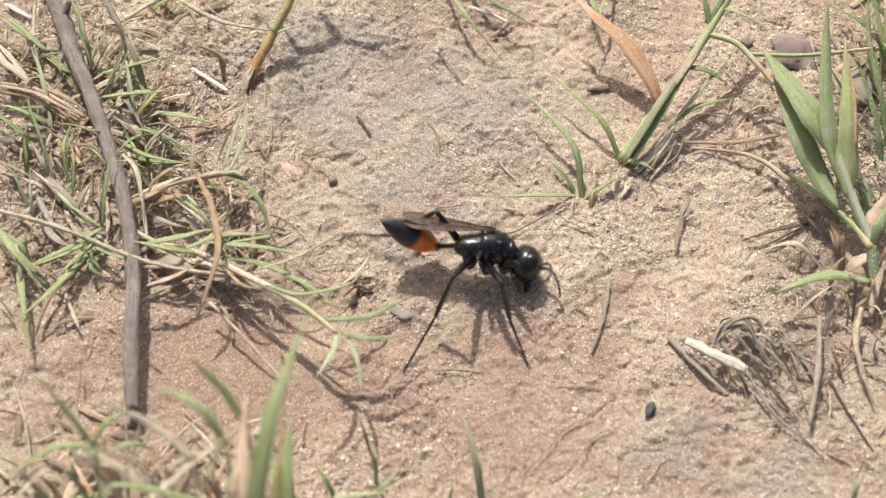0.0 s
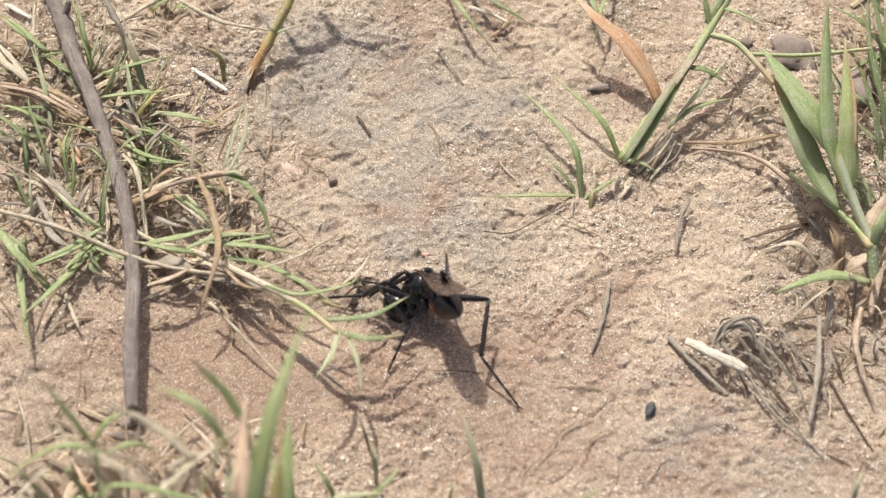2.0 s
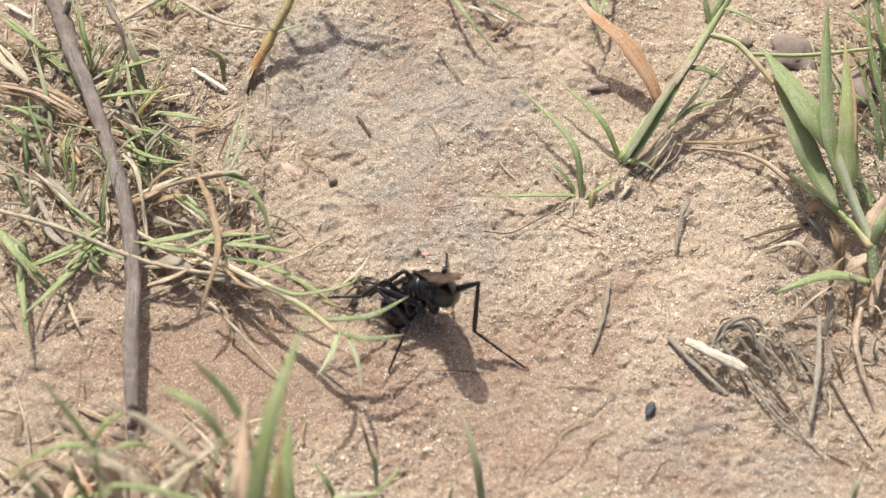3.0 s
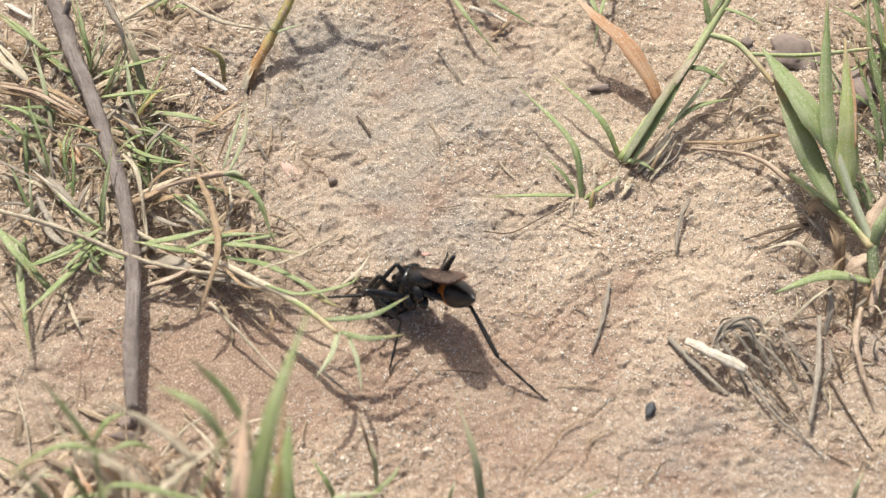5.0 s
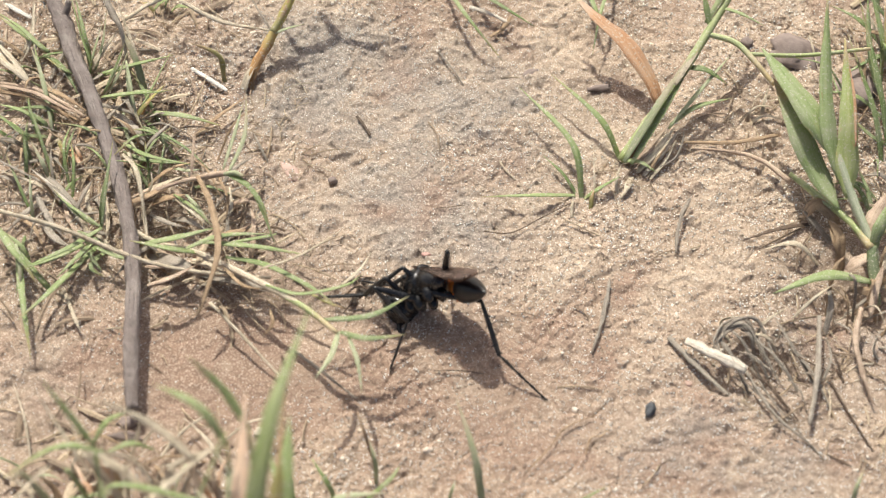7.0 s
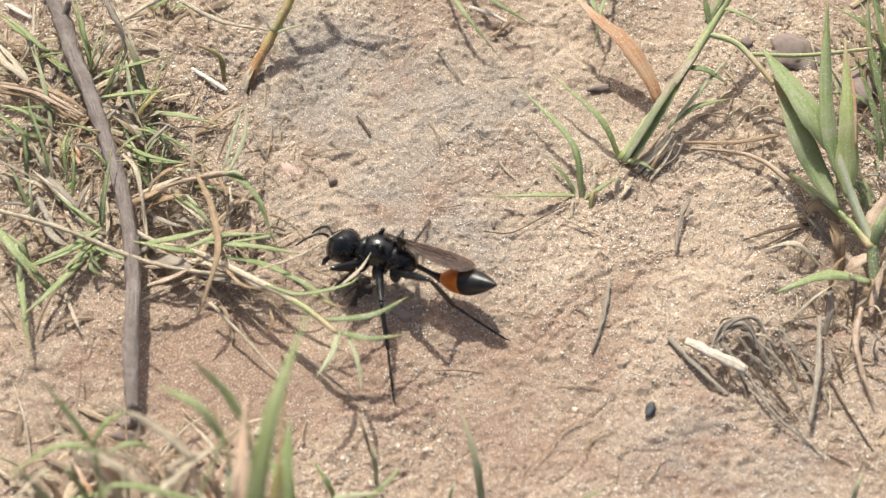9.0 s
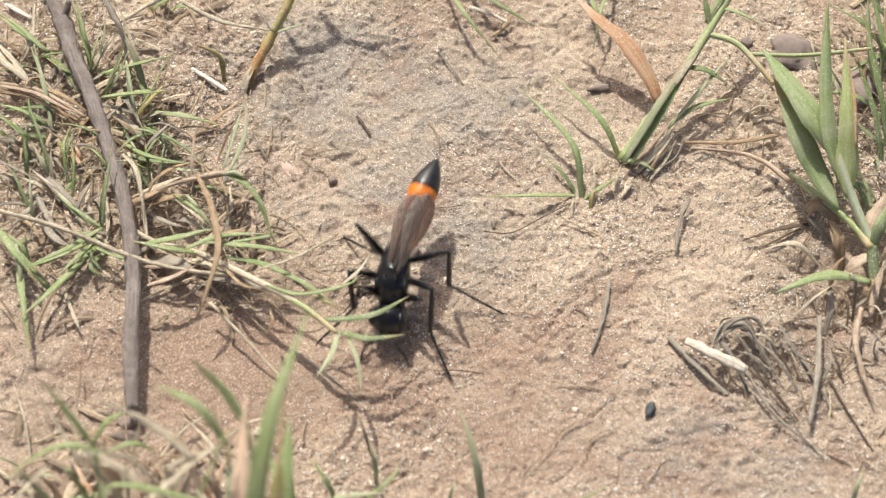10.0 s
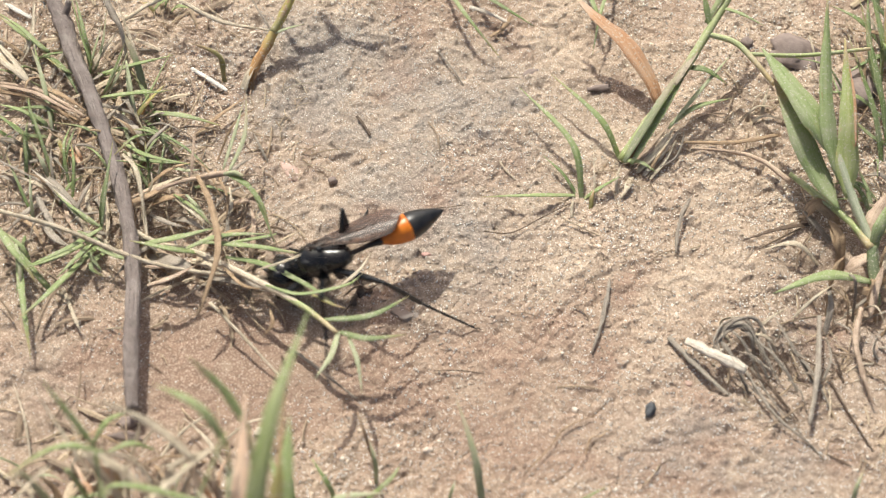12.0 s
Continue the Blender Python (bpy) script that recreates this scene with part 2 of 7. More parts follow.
PINK = stone_material("pink_chip", (0.52, 0.25, 0.21), (0.60, 0.43, 0.37))
GREY = stone_material("grey_shard", (0.25, 0.205, 0.175), (0.36, 0.30, 0.26), 0.85)
SOOT = stone_material("dark_humus", (0.075, 0.055, 0.042), (0.15, 0.115, 0.09), 0.9)
ROSE = stone_material("rosy_chip", (0.44, 0.30, 0.24), (0.58, 0.40, 0.33))
SLATE = stone_material("grey_brown_stone", (0.20, 0.152, 0.132), (0.31, 0.245, 0.215), 0.8)
BLACK = chitin_material("wasp_black", (0.010, 0.009, 0.009), (0.026, 0.023, 0.021), 0.36)
FURRY = chitin_material("wasp_black_downy", (0.009, 0.008, 0.008), (0.024, 0.021, 0.020), 0.2, hair=0.08)
DOWN = chitin_material("wasp_grey_hair", (0.038, 0.035, 0.033), (0.095, 0.088, 0.083), 0.5)
GLOSS = chitin_material("wasp_black_sheen", (0.007, 0.007, 0.008), (0.016, 0.016, 0.018), 0.15, hair=0.05)
DUSKY = chitin_material("wasp_black_silky", (0.010, 0.010, 0.011), (0.028, 0.026, 0.026), 0.33, hair=0.1)
ORANGE = chitin_material("wasp_orange", (0.62, 0.15, 0.012), (0.78, 0.24, 0.02), 0.32)
WING = wing_material()
VEIN = chitin_material("wasp_wing_vein", (0.030, 0.017, 0.012), (0.055, 0.032, 0.022), 0.4)


# ---------------------------------------------------------------- mesh kit
def part(name, verts, faces, material, parent=None, label="", smooth=True, floats=()):
    """One mesh object from points in millimetres, under a thing or a part of it."""
    me = bpy.data.meshes.new(name)
    me.from_pydata([(v[0] * MM, v[1] * MM, v[2] * MM) for v in verts], [], faces)
    me.materials.append(material)
    if smooth:
        me.polygons.foreach_set("use_smooth", [True] * len(me.polygons))
    for key, values in floats:
        me.attributes.new(key, "FLOAT", "POINT").data.foreach_set("value", values)
    me.update()
    ob = new(name, me)
    if parent:
        ob.parent = parent
    if label:
        ob["label"] = label
    return ob


def curve_points(points, count):
    """Even steps along a smooth line through the points."""
    p = [Vector(q) for q in points]
    if len(p) == 2:
        return [p[0].lerp(p[1], k / count) for k in range(count + 1)]
    ext = [p[0] * 2 - p[1]] + p + [p[-1] * 2 - p[-2]]
    out = []
    spans = len(p) - 1
    for k in range(count + 1):
        s = min(k / count * spans, spans - 1e-6)
        i = int(s)
        t = s - i
        a, b, c, d = ext[i:i + 4]
        out.append(0.5 * (2 * b + (c - a) * t + (2 * a - 5 * b + 4 * c - d) * t * t + (3 * b - a - 3 * c + d) * t ** 3))
    return out


def tangents(pts):
    return [(pts[min(k + 1, len(pts) - 1)] - pts[max(k - 1, 0)]).normalized() for k in range(len(pts))]


def rooted(points):
    """Sinks the foot of a plant a little into the soil."""
    p = [Vector(q) for q in points]
    if p[0].z < 0.05:
        p[0].z = soil(p[0].x, p[0].y) - 0.35
    return p


def blade(parent, points, width, material, name="blade", fold=0.35, twist=0.0, waist=0.55, peak=0.35, label="", thick=0.06):
    """A grass leaf: a folded, tapering strip with a thickness."""
    n = 14
    if name == "blade" and material in (STRAW, TAN, GREYSTRAW, WHITESTRAW, PINKSTRAW, RUSSET, ROOT):
        name = "dead_leaf"
    width *= 0.72 if width < 1.2 else 0.9
    pts = curve_points(rooted(points), n)
    tan = tangents(pts)
    side0 = tan[0].cross(Vector((0.0, 0.05, 1.0)))
    if side0.length < 0.15:
        side0 = tan[0].cross(Vector((1, 0, 0)))
    side = side0.normalized()
    verts, faces, along, across = [], [], [], []
    for k, (p, t) in enumerate(zip(pts, tan)):
        side = (side - t * side.dot(t)).normalized()
        s = Matrix.Rotation(radians(twist) * (k / n - 0.3), 3, t) @ side
        up = s.cross(t).normalized()
        if up.z < 0:
            up = -up
        u = k / n
        w = width * 0.5 * (waist + (1 - waist) * math.sin(min(u / peak, 1.0) * math.pi / 2)) * (1.0 if u < peak else max(0.03, 1 - ((u - peak) / (1 - peak)) ** 1.9))
        w *= 1 + 0.07 * math.sin(u * 17 + width * 29) + 0.05 * math.sin(u * 41 + width * 13)
        lift = up * (fold * w)
        for q, c in ((p + s * w + lift, 1.0), (p, 0.5), (p - s * w + lift, 0.0),
                     (p - s * w + lift - up * thick, 0.0), (p - up * thick * 1.6, 0.5), (p + s * w + lift - up * thick, 1.0)):
            verts.append(q)
            along.append(u)
            across.append(c)
    for k in range(n):
        a, b = k * 6, k * 6 + 6
        for i in range(6):
            j = (i + 1) % 6
            faces.append((a + i, a + j, b + j, b + i))
    faces.append(tuple(range(5, -1, -1)))
    faces.append(tuple(range(n * 6, n * 6 + 6)))
    return part(name, verts, faces, material, parent, label, floats=(("along", along), ("across", across)))


def tube(parent, points, radii, material, name="stem", sides=8, steps=18, rough=0.0, flat=1.0, label="", seed=0):
    """A round or flattened stalk with an uneven skin; radii run evenly along it."""
    pts = curve_points(points, steps)
    tan = tangents(pts)
    side = tan[0].cross(Vector((0, 0, 1)))
    if side.length < 0.1:
        side = tan[0].cross(Vector((1, 0, 0)))
    side.normalize()
    verts, faces, along, across = [], [], [], []
    for k, (p, t) in enumerate(zip(pts, tan)):
        side = (side - t * side.dot(t)).normalized()
        up = side.cross(t)
        u = k / steps * (len(radii) - 1)
        i = min(int(u), len(radii) - 2)
        r = radii[i] + (radii[i + 1] - radii[i]) * (u - i)
        for j in range(sides):
            a = 2 * math.pi * j / sides
            q = r * (1 + rough * noise.noise((p.x * 0.9 + seed, p.y * 0.9 + 3 * math.cos(a), p.z + 3 * math.sin(a))))
            verts.append(p + side * (q * math.cos(a)) + up * (q * flat * math.sin(a)))
            along.append(k / steps)
            across.append(0.5 + 0.5 * math.cos(a))
    for k in range(steps):
        for j in range(sides):
            l = (j + 1) % sides
            faces.append((k * sides + j, k * sides + l, (k + 1) * sides + l, (k + 1) * sides + j))
    faces.append(tuple(range(sides - 1, -1, -1)))
    faces.append(tuple(range(steps * sides, (steps + 1) * sides)))
    return part(name, verts, faces, material, parent, label, floats=(("along", along), ("across", across)))


def thing(name, label, category, group="", kind=""):
    """An empty that carries the parts of one thing."""
    return tagged(new(name), label, category, group, kind)


# ---------------------------------------------------------------- the ground
def lattice(x, y, size, seed):
    """Smooth noise between -1 and 1, lumps of about size millimetres; works on arrays."""
    turn = 0.0 if seed < 3 else 2.399 * seed
    x, y = np.asarray(x) * math.cos(turn) - np.asarray(y) * math.sin(turn), np.asarray(x) * math.sin(turn) + np.asarray(y) * math.cos(turn)
    u, v = x / size, y / size
    i, j = np.floor(u).astype(np.int64), np.floor(v).astype(np.int64)
    a, b = u - i, v - j
    a, b = a * a * (3 - 2 * a), b * b * (3 - 2 * b)

    def h(p, q):
        k = (p * 374761393 + q * 668265263 + seed * 974711) & 0x7FFFFFFF
        k = ((k ^ (k >> 13)) * 1274126177) & 0x7FFFFFFF
        return ((k ^ (k >> 16)) & 0xFFFF) / 32767.5 - 1.0
    return (h(i, j) * (1 - a) + h(i + 1, j) * a) * (1 - b) + (h(i, j + 1) * (1 - a) + h(i + 1, j + 1) * a) * b


def blob(x, y, cx, cy, rx, ry):
    return np.exp(-(((np.asarray(x) - cx) / rx) ** 2 + ((np.asarray(y) - cy) / ry) ** 2))


def hollows(x, y):
    """Broad swells and the scraped hollows of this patch of soil."""
    z = 0.35 * lattice(x, y, 19.0, 1) + 0.22 * lattice(x, y, 8.0, 2)
    z = z - 2.3 * blob(x, y, 31.6, -13.0, 4.0, 2.4) - 0.9 * blob(x, y, 25.4, -14.5, 3.0, 1.3) - 2.4 * blob(x, y, 39.1, -6.1, 5.0, 2.4) - 1.2 * blob(x, y, 36.3, -1.9, 3.0, 1.5)
    z = z - 0.8 * blob(x, y, -12.2, -7.6, 4.5, 2.5) - 0.9 * blob(x, y, -27.0, 1.4, 6.0, 4.0)
    z = z - 0.9 * blob(x, y, -4.4, -10.1, 2.6, 1.6)
    return z


def soil(x, y):
    return float(hollows(x, y))


def cells(x, y, size, seed):
    """Distances to the nearest and second nearest of scattered seeds about size millimetres apart, and a value of the nearest."""
    turn = 1.7 * seed
    u = (np.asarray(x) * math.cos(turn) - np.asarray(y) * math.sin(turn)) / size
    v = (np.asarray(x) * math.sin(turn) + np.asarray(y) * math.cos(turn)) / size
    i, j = np.floor(u).astype(np.int64), np.floor(v).astype(np.int64)
    first, second, tone = np.full(u.shape, 9.0), np.full(u.shape, 9.0), np.zeros(u.shape)
    for di in (-1, 0, 1):
        for dj in (-1, 0, 1):
            p, q = i + di, j + dj
            k = (p * 374761393 + q * 668265263 + seed * 974711) & 0x7FFFFFFF
            k = ((k ^ (k >> 13)) * 1274126177) & 0x7FFFFFFF
            k = k ^ (k >> 16)
            d = np.hypot(p + (k & 255) / 255.0 - u, q + ((k >> 8) & 255) / 255.0 - v)
            nearer = d < first
            second = np.where(nearer, first, np.minimum(second, d))
            tone = np.where(nearer, ((k >> 16) & 255) / 255.0, tone)
            first = np.where(nearer, d, first)
    return first, second, tone


def crumbs(x, y):
    """Fine crumbly relief: crusted lumps of several sizes, shallow pits and hairline cracks."""
    smooth = np.clip(0.38 * blob(x, y, -20.5, -13.2, 16, 9) + 0.12 * blob(x, y, -5.4, 10.9, 14, 10) + 0.3 * blob(x, y, 4.0, -18.0, 14, 8), 0, 0.75)
    rough = (0.95 + 0.45 * lattice(x, y, 9.0, 11)) * (1 - smooth)
    xw = x + 0.7 * lattice(x, y, 1.5, 51) + 0.25 * lattice(x, y, 0.6, 54)
    yw = y + 0.7 * lattice(x, y, 1.5, 52) + 0.25 * lattice(x, y, 0.6, 55)
    z = 0.20 * lattice(xw, yw, 5.6, 16) + 0.15 * lattice(xw, yw, 2.7, 3)
    for size, high, share, seed in ((3.1, 0.26, 0.5, 61), (1.7, 0.24, 0.4, 62), (0.95, 0.16, 0.3, 63), (0.5, 0.09, 0.3, 65)):
        near, other, tone = cells(xw, yw, size, seed)
        dome = np.clip(1 - (near / 0.62) ** 2, 0, 1) ** 0.7
        z = z + rough * high * dome * np.clip((tone - share) * 2.5, 0, 1)
    pit, _, tone = cells(xw, yw, 4.3, 66)
    z = z - 0.36 * rough * np.clip(1 - pit / 0.2, 0, 1) * (tone > 0.45)
    z = z + rough * 0.14 * lattice(x, y, 0.62, 5) + 0.05 * lattice(x, y, 0.36, 6)
    near, other, tone = cells(x + 1.1 * lattice(x, y, 2.4, 14), y + 1.1 * lattice(x, y, 2.4, 17), 6.5, 64)
    z = z - 0.30 * np.clip(1 - (other - near) / 0.045, 0, 1) * np.clip(lattice(x, y, 8.0, 15) + 0.1, 0, 1)
    return z - 0.12


def stains(X, Y):
    """How far the soil is greyed (first channel) and reddened (second) at each place."""
    wob = 0.5 + 0.55 * lattice(X, Y, 5.0, 21) + 0.42 * lattice(X, Y, 1.7, 22) + 0.2 * lattice(X, Y, 0.8, 23)
    rosy = np.clip(lattice(X, Y, 6.5, 24) + 0.6 * lattice(X, Y, 2.3, 25) - 0.25, 0, 1)
    # The last blob mixes humus-dark soil with painted shade of the grass hollow.
    grey = (1.1 * blob(X, Y, -5.4, 13.0, 14, 12) + blob(X, Y, -13.3, 23.1, 8, 7) + 1.5 * blob(X, Y, 27.0, -21.8, 8, 6)
            + 0.7 * blob(X, Y, 5.0, 16.5, 7, 4) + 0.7 * blob(X, Y, -3.6, 2.7, 9, 5) + 0.6 * blob(X, Y, -35.7, -16.2, 9, 6) + 0.4 * blob(X, Y, 13.9, -22.1, 6, 4) + 0.45 * blob(X, Y, -1.3, -3.2, 8, 5) + 0.9 * blob(X, Y, 37.6, -10.1, 7, 6))
    red = 0.35 / (1 + np.exp(np.clip((Y + 6.0) / 4.0, -30, 30))) + 0.5 * blob(X, Y, 4.1, -14.4, 13, 7) + 0.95 * blob(X, Y, -21.0, -13.2, 15, 9) + 0.6 * blob(X, Y, -14.5, 9.5, 3.5, 3.5) + 0.4 * blob(X, Y, 6.0, -23.2, 12, 4)
    col = np.zeros(np.shape(X) + (4,), np.float32)
    col[..., 0] = np.clip(grey * (0.25 + 1.05 * wob), 0, 1.0)
    col[..., 1] = np.clip(red * (0.5 + 0.6 * wob) + 0.75 * rosy, 0, 0.9)
    col[..., 3] = 1.0
    return col


def ground_sheet():
    def axis(lo, hi, step):
        inner = np.arange(lo, hi + step / 2, step)
        grow = step * np.cumsum(1.32 ** np.arange(1, 48))
        return np.concatenate((lo - grow[::-1], inner, hi + grow))
    xs, ys = axis(-50.0, 50.0, 0.165), axis(-36.0, 42.0, 0.165)
    X, Y = np.meshgrid(xs, ys)
    near = np.clip(1.6 - np.maximum(np.abs(X) / 60.0, np.abs(Y) / 50.0), 0, 1)
    Z = (hollows(X, Y) + crumbs(X, Y)) * near
    w, h = len(xs), len(ys)
    co = np.stack((X, Y, Z), -1).reshape(-1, 3) * MM
    idx = np.arange(w * h).reshape(h, w)
    quads = np.stack((idx[:-1, :-1], idx[:-1, 1:], idx[1:, 1:], idx[1:, :-1]), -1).reshape(-1, 4)
    me = bpy.data.meshes.new("ground")
    me.vertices.add(len(co))
    me.vertices.foreach_set("co", co.ravel())
    me.loops.add(quads.size)
    me.loops.foreach_set("vertex_index", quads.ravel())
    me.polygons.add(len(quads))
    me.polygons.foreach_set("loop_start", np.arange(0, quads.size, 4))
    me.polygons.foreach_set("use_smooth", np.ones(len(quads), bool))
    me.update(calc_edges=True)
    me.attributes.new("stain", "FLOAT_COLOR", "POINT").data.foreach_set("color", stains(X, Y).ravel())
    me.materials.append(SAND)
    return tagged(new("ground", me), "dry crumbly sandy soil, beige with grey and reddish patches", "ground", kind="structure")


def sand_grains(count, name, label, lo, hi, seed, material, sunk=0.25):
    """Loose grains lying on the soil, one mesh."""
    rng = np.random.RandomState(seed)
    x, y = rng.uniform(-47, 47, count), rng.uniform(-31, 36, count)
    keep = 0.8 * lattice(x, y, 6.0, 31) + 0.6 * lattice(x, y, 2.0, 32) + rng.uniform(-1.2, 1.2, count) - stains(x, y)[:, :2] @ np.array((2.1, 1.2) if lo > 0.06 else (0.6, 0.4)) - 1.1 * blob(x, y, -24.1, -15.6, 17, 9) > (0.0 if lo > 0.06 else -0.55)
    x, y = x[keep], y[keep]
    m = len(x)
    r = lo + (hi - lo) * rng.uniform(0, 1, m) ** 2.4 * (1.0 + 0.45 * lattice(x, y, 8.0, 41))
    z = hollows(x, y) + crumbs(x, y) + sunk * r
    base = np.array([(1, 0, 0), (-1, 0, 0), (0, 1, 0), (0, -1, 0), (0, 0, 1), (0, 0, -1)], float)
    tri = np.array([(0, 2, 4), (2, 1, 4), (1, 3, 4), (3, 0, 4), (2, 0, 5), (1, 2, 5), (3, 1, 5), (0, 3, 5)])
    v = base[None] * rng.uniform(0.6, 1.15, (m, 6, 1)) + rng.uniform(-0.3, 0.3, (m, 6, 3))
    a = rng.uniform(0, 2 * math.pi, m)
    ca, sa = np.cos(a)[:, None], np.sin(a)[:, None]
    b = rng.uniform(-0.9, 0.9, m)
    cb, sb = np.cos(b)[:, None], np.sin(b)[:, None]
    vx, vy, vz = v[..., 0], v[..., 1], v[..., 2] * 0.85
    vx, vz = vx * cb - vz * sb, vx * sb + vz * cb
    vx, vy = vx * ca - vy * sa, vx * sa + vy * ca
    co = (np.stack((vx, vy, vz), -1) * r[:, None, None] + np.stack((x, y, z), -1)[:, None]) * MM
    f = (tri[None] + 6 * np.arange(m)[:, None, None]).reshape(-1, 3)
    me = bpy.data.meshes.new(name)
    me.vertices.add(m * 6)
    me.vertices.foreach_set("co", co.ravel())
    me.loops.add(f.size)
    me.loops.foreach_set("vertex_index", f.ravel())
    me.polygons.add(len(f))
    me.polygons.foreach_set("loop_start", np.arange(0, f.size, 3))
    me.update(calc_edges=True)
    me.attributes.new("stain", "FLOAT_COLOR", "POINT").data.foreach_set("color", np.repeat(stains(x, y), 6, 0).ravel())
    me.materials.append(material)
    return tagged(new(name, me), label, "sand", kind="stuff")


ground_sheet()
sand_grains(200000, "sand_grain", "loose quartz sand grains, beige and whitish, strewn on soil", 0.035, 0.15, 5, GRAIN, 0.12)
sand_grains(30000, "coarse_sand", "coarse pale quartz grains lying loose on the sand", 0.09, 0.32, 8, PALEGRAIN, -0.3)
sand_grains(75000, "quartz_glint", "tiny clear quartz grains that glitter on the sand", 0.034, 0.122, 17, GLINT, 0.35)
sand_grains(2600, "soil_crumb", "loose dark and reddish crumbs of earth on the sand", 0.08, 0.36, 6, CRUMB, -0.1)


# ---------------------------------------------------------------- the wasp
def loft(rings, sides=20):
    """A closed body from rings (x, z of the middle, half width, half height)."""
    verts, faces = [], []
    for x, z, w, h in rings:
        for j in range(sides):
            a = 2 * math.pi * j / sides
            verts.append((x, w * math.cos(a), z + h * math.sin(a)))
    m = len(rings)
    for k in range(m - 1):
        for j in range(sides):
            l = (j + 1) % sides
            faces.append((k * sides + j, (k + 1) * sides + j, (k + 1) * sides + l, k * sides + l))
    faces.append(tuple(range(sides)))
    faces.append(tuple(range(m * sides - 1, (m - 1) * sides - 1, -1)))
    return verts, faces


def smooth_rings(keys, count):
    """Rings eased along a few given ones."""
    pts = [Vector((k[0], k[1], k[2])) for k in keys]
    hs = [Vector((k[3], 0, 0)) for k in keys]
    return [(p.x, p.y, max(p.z, 0.01), max(h.x, 0.01)) for p, h in zip(curve_points(pts, count), curve_points(hs, count))]


def ball(centre, radii, rings=10, sides=14, turn=None):
    verts, faces = [], []
    for k in range(rings + 1):
        b = math.pi * k / rings
        for j in range(sides):
            a = 2 * math.pi * j / sides
            v = Vector((radii[0] * math.cos(b), radii[1] * math.sin(b) * math.cos(a), radii[2] * math.sin(b) * math.sin(a)))
            if turn:
                v = turn @ v
            verts.append(v + Vector(centre))
    for k in range(rings):
        for j in range(sides):
            l = (j + 1) % sides
            faces.append((k * sides + j, (k + 1) * sides + j, (k + 1) * sides + l, k * sides + l))
    return verts, faces


def bristles(parent, spots, length, name="hair"):
    """Short fine hairs, one mesh."""
    verts, faces = [], []
    rng = random.Random(4)
    for p, d in spots:
        d = (Vector(d) + Vector((rng.uniform(-.5, .5), rng.uniform(-.5, .5), rng.uniform(-.5, .5)))).normalized()
        s = d.orthogonal().normalized() * 0.018
        t = d.cross(s).normalized() * 0.018
        b = len(verts)
        p = Vector(p)
        verts += [p + s, p - s * 0.5 + t, p - s * 0.5 - t, p + d * length * rng.uniform(0.6, 1.2)]
        faces += [(b, b + 1, b + 3), (b + 1, b + 2, b + 3), (b + 2, b, b + 3)]
    return part(name, verts, faces, DOWN, parent, smooth=False)


PIVOT, PETIOLE, GASTER = Vector((-3.0, 0.0, -0.25)), 3.5, 6.8
WING_ROOT = 0.75


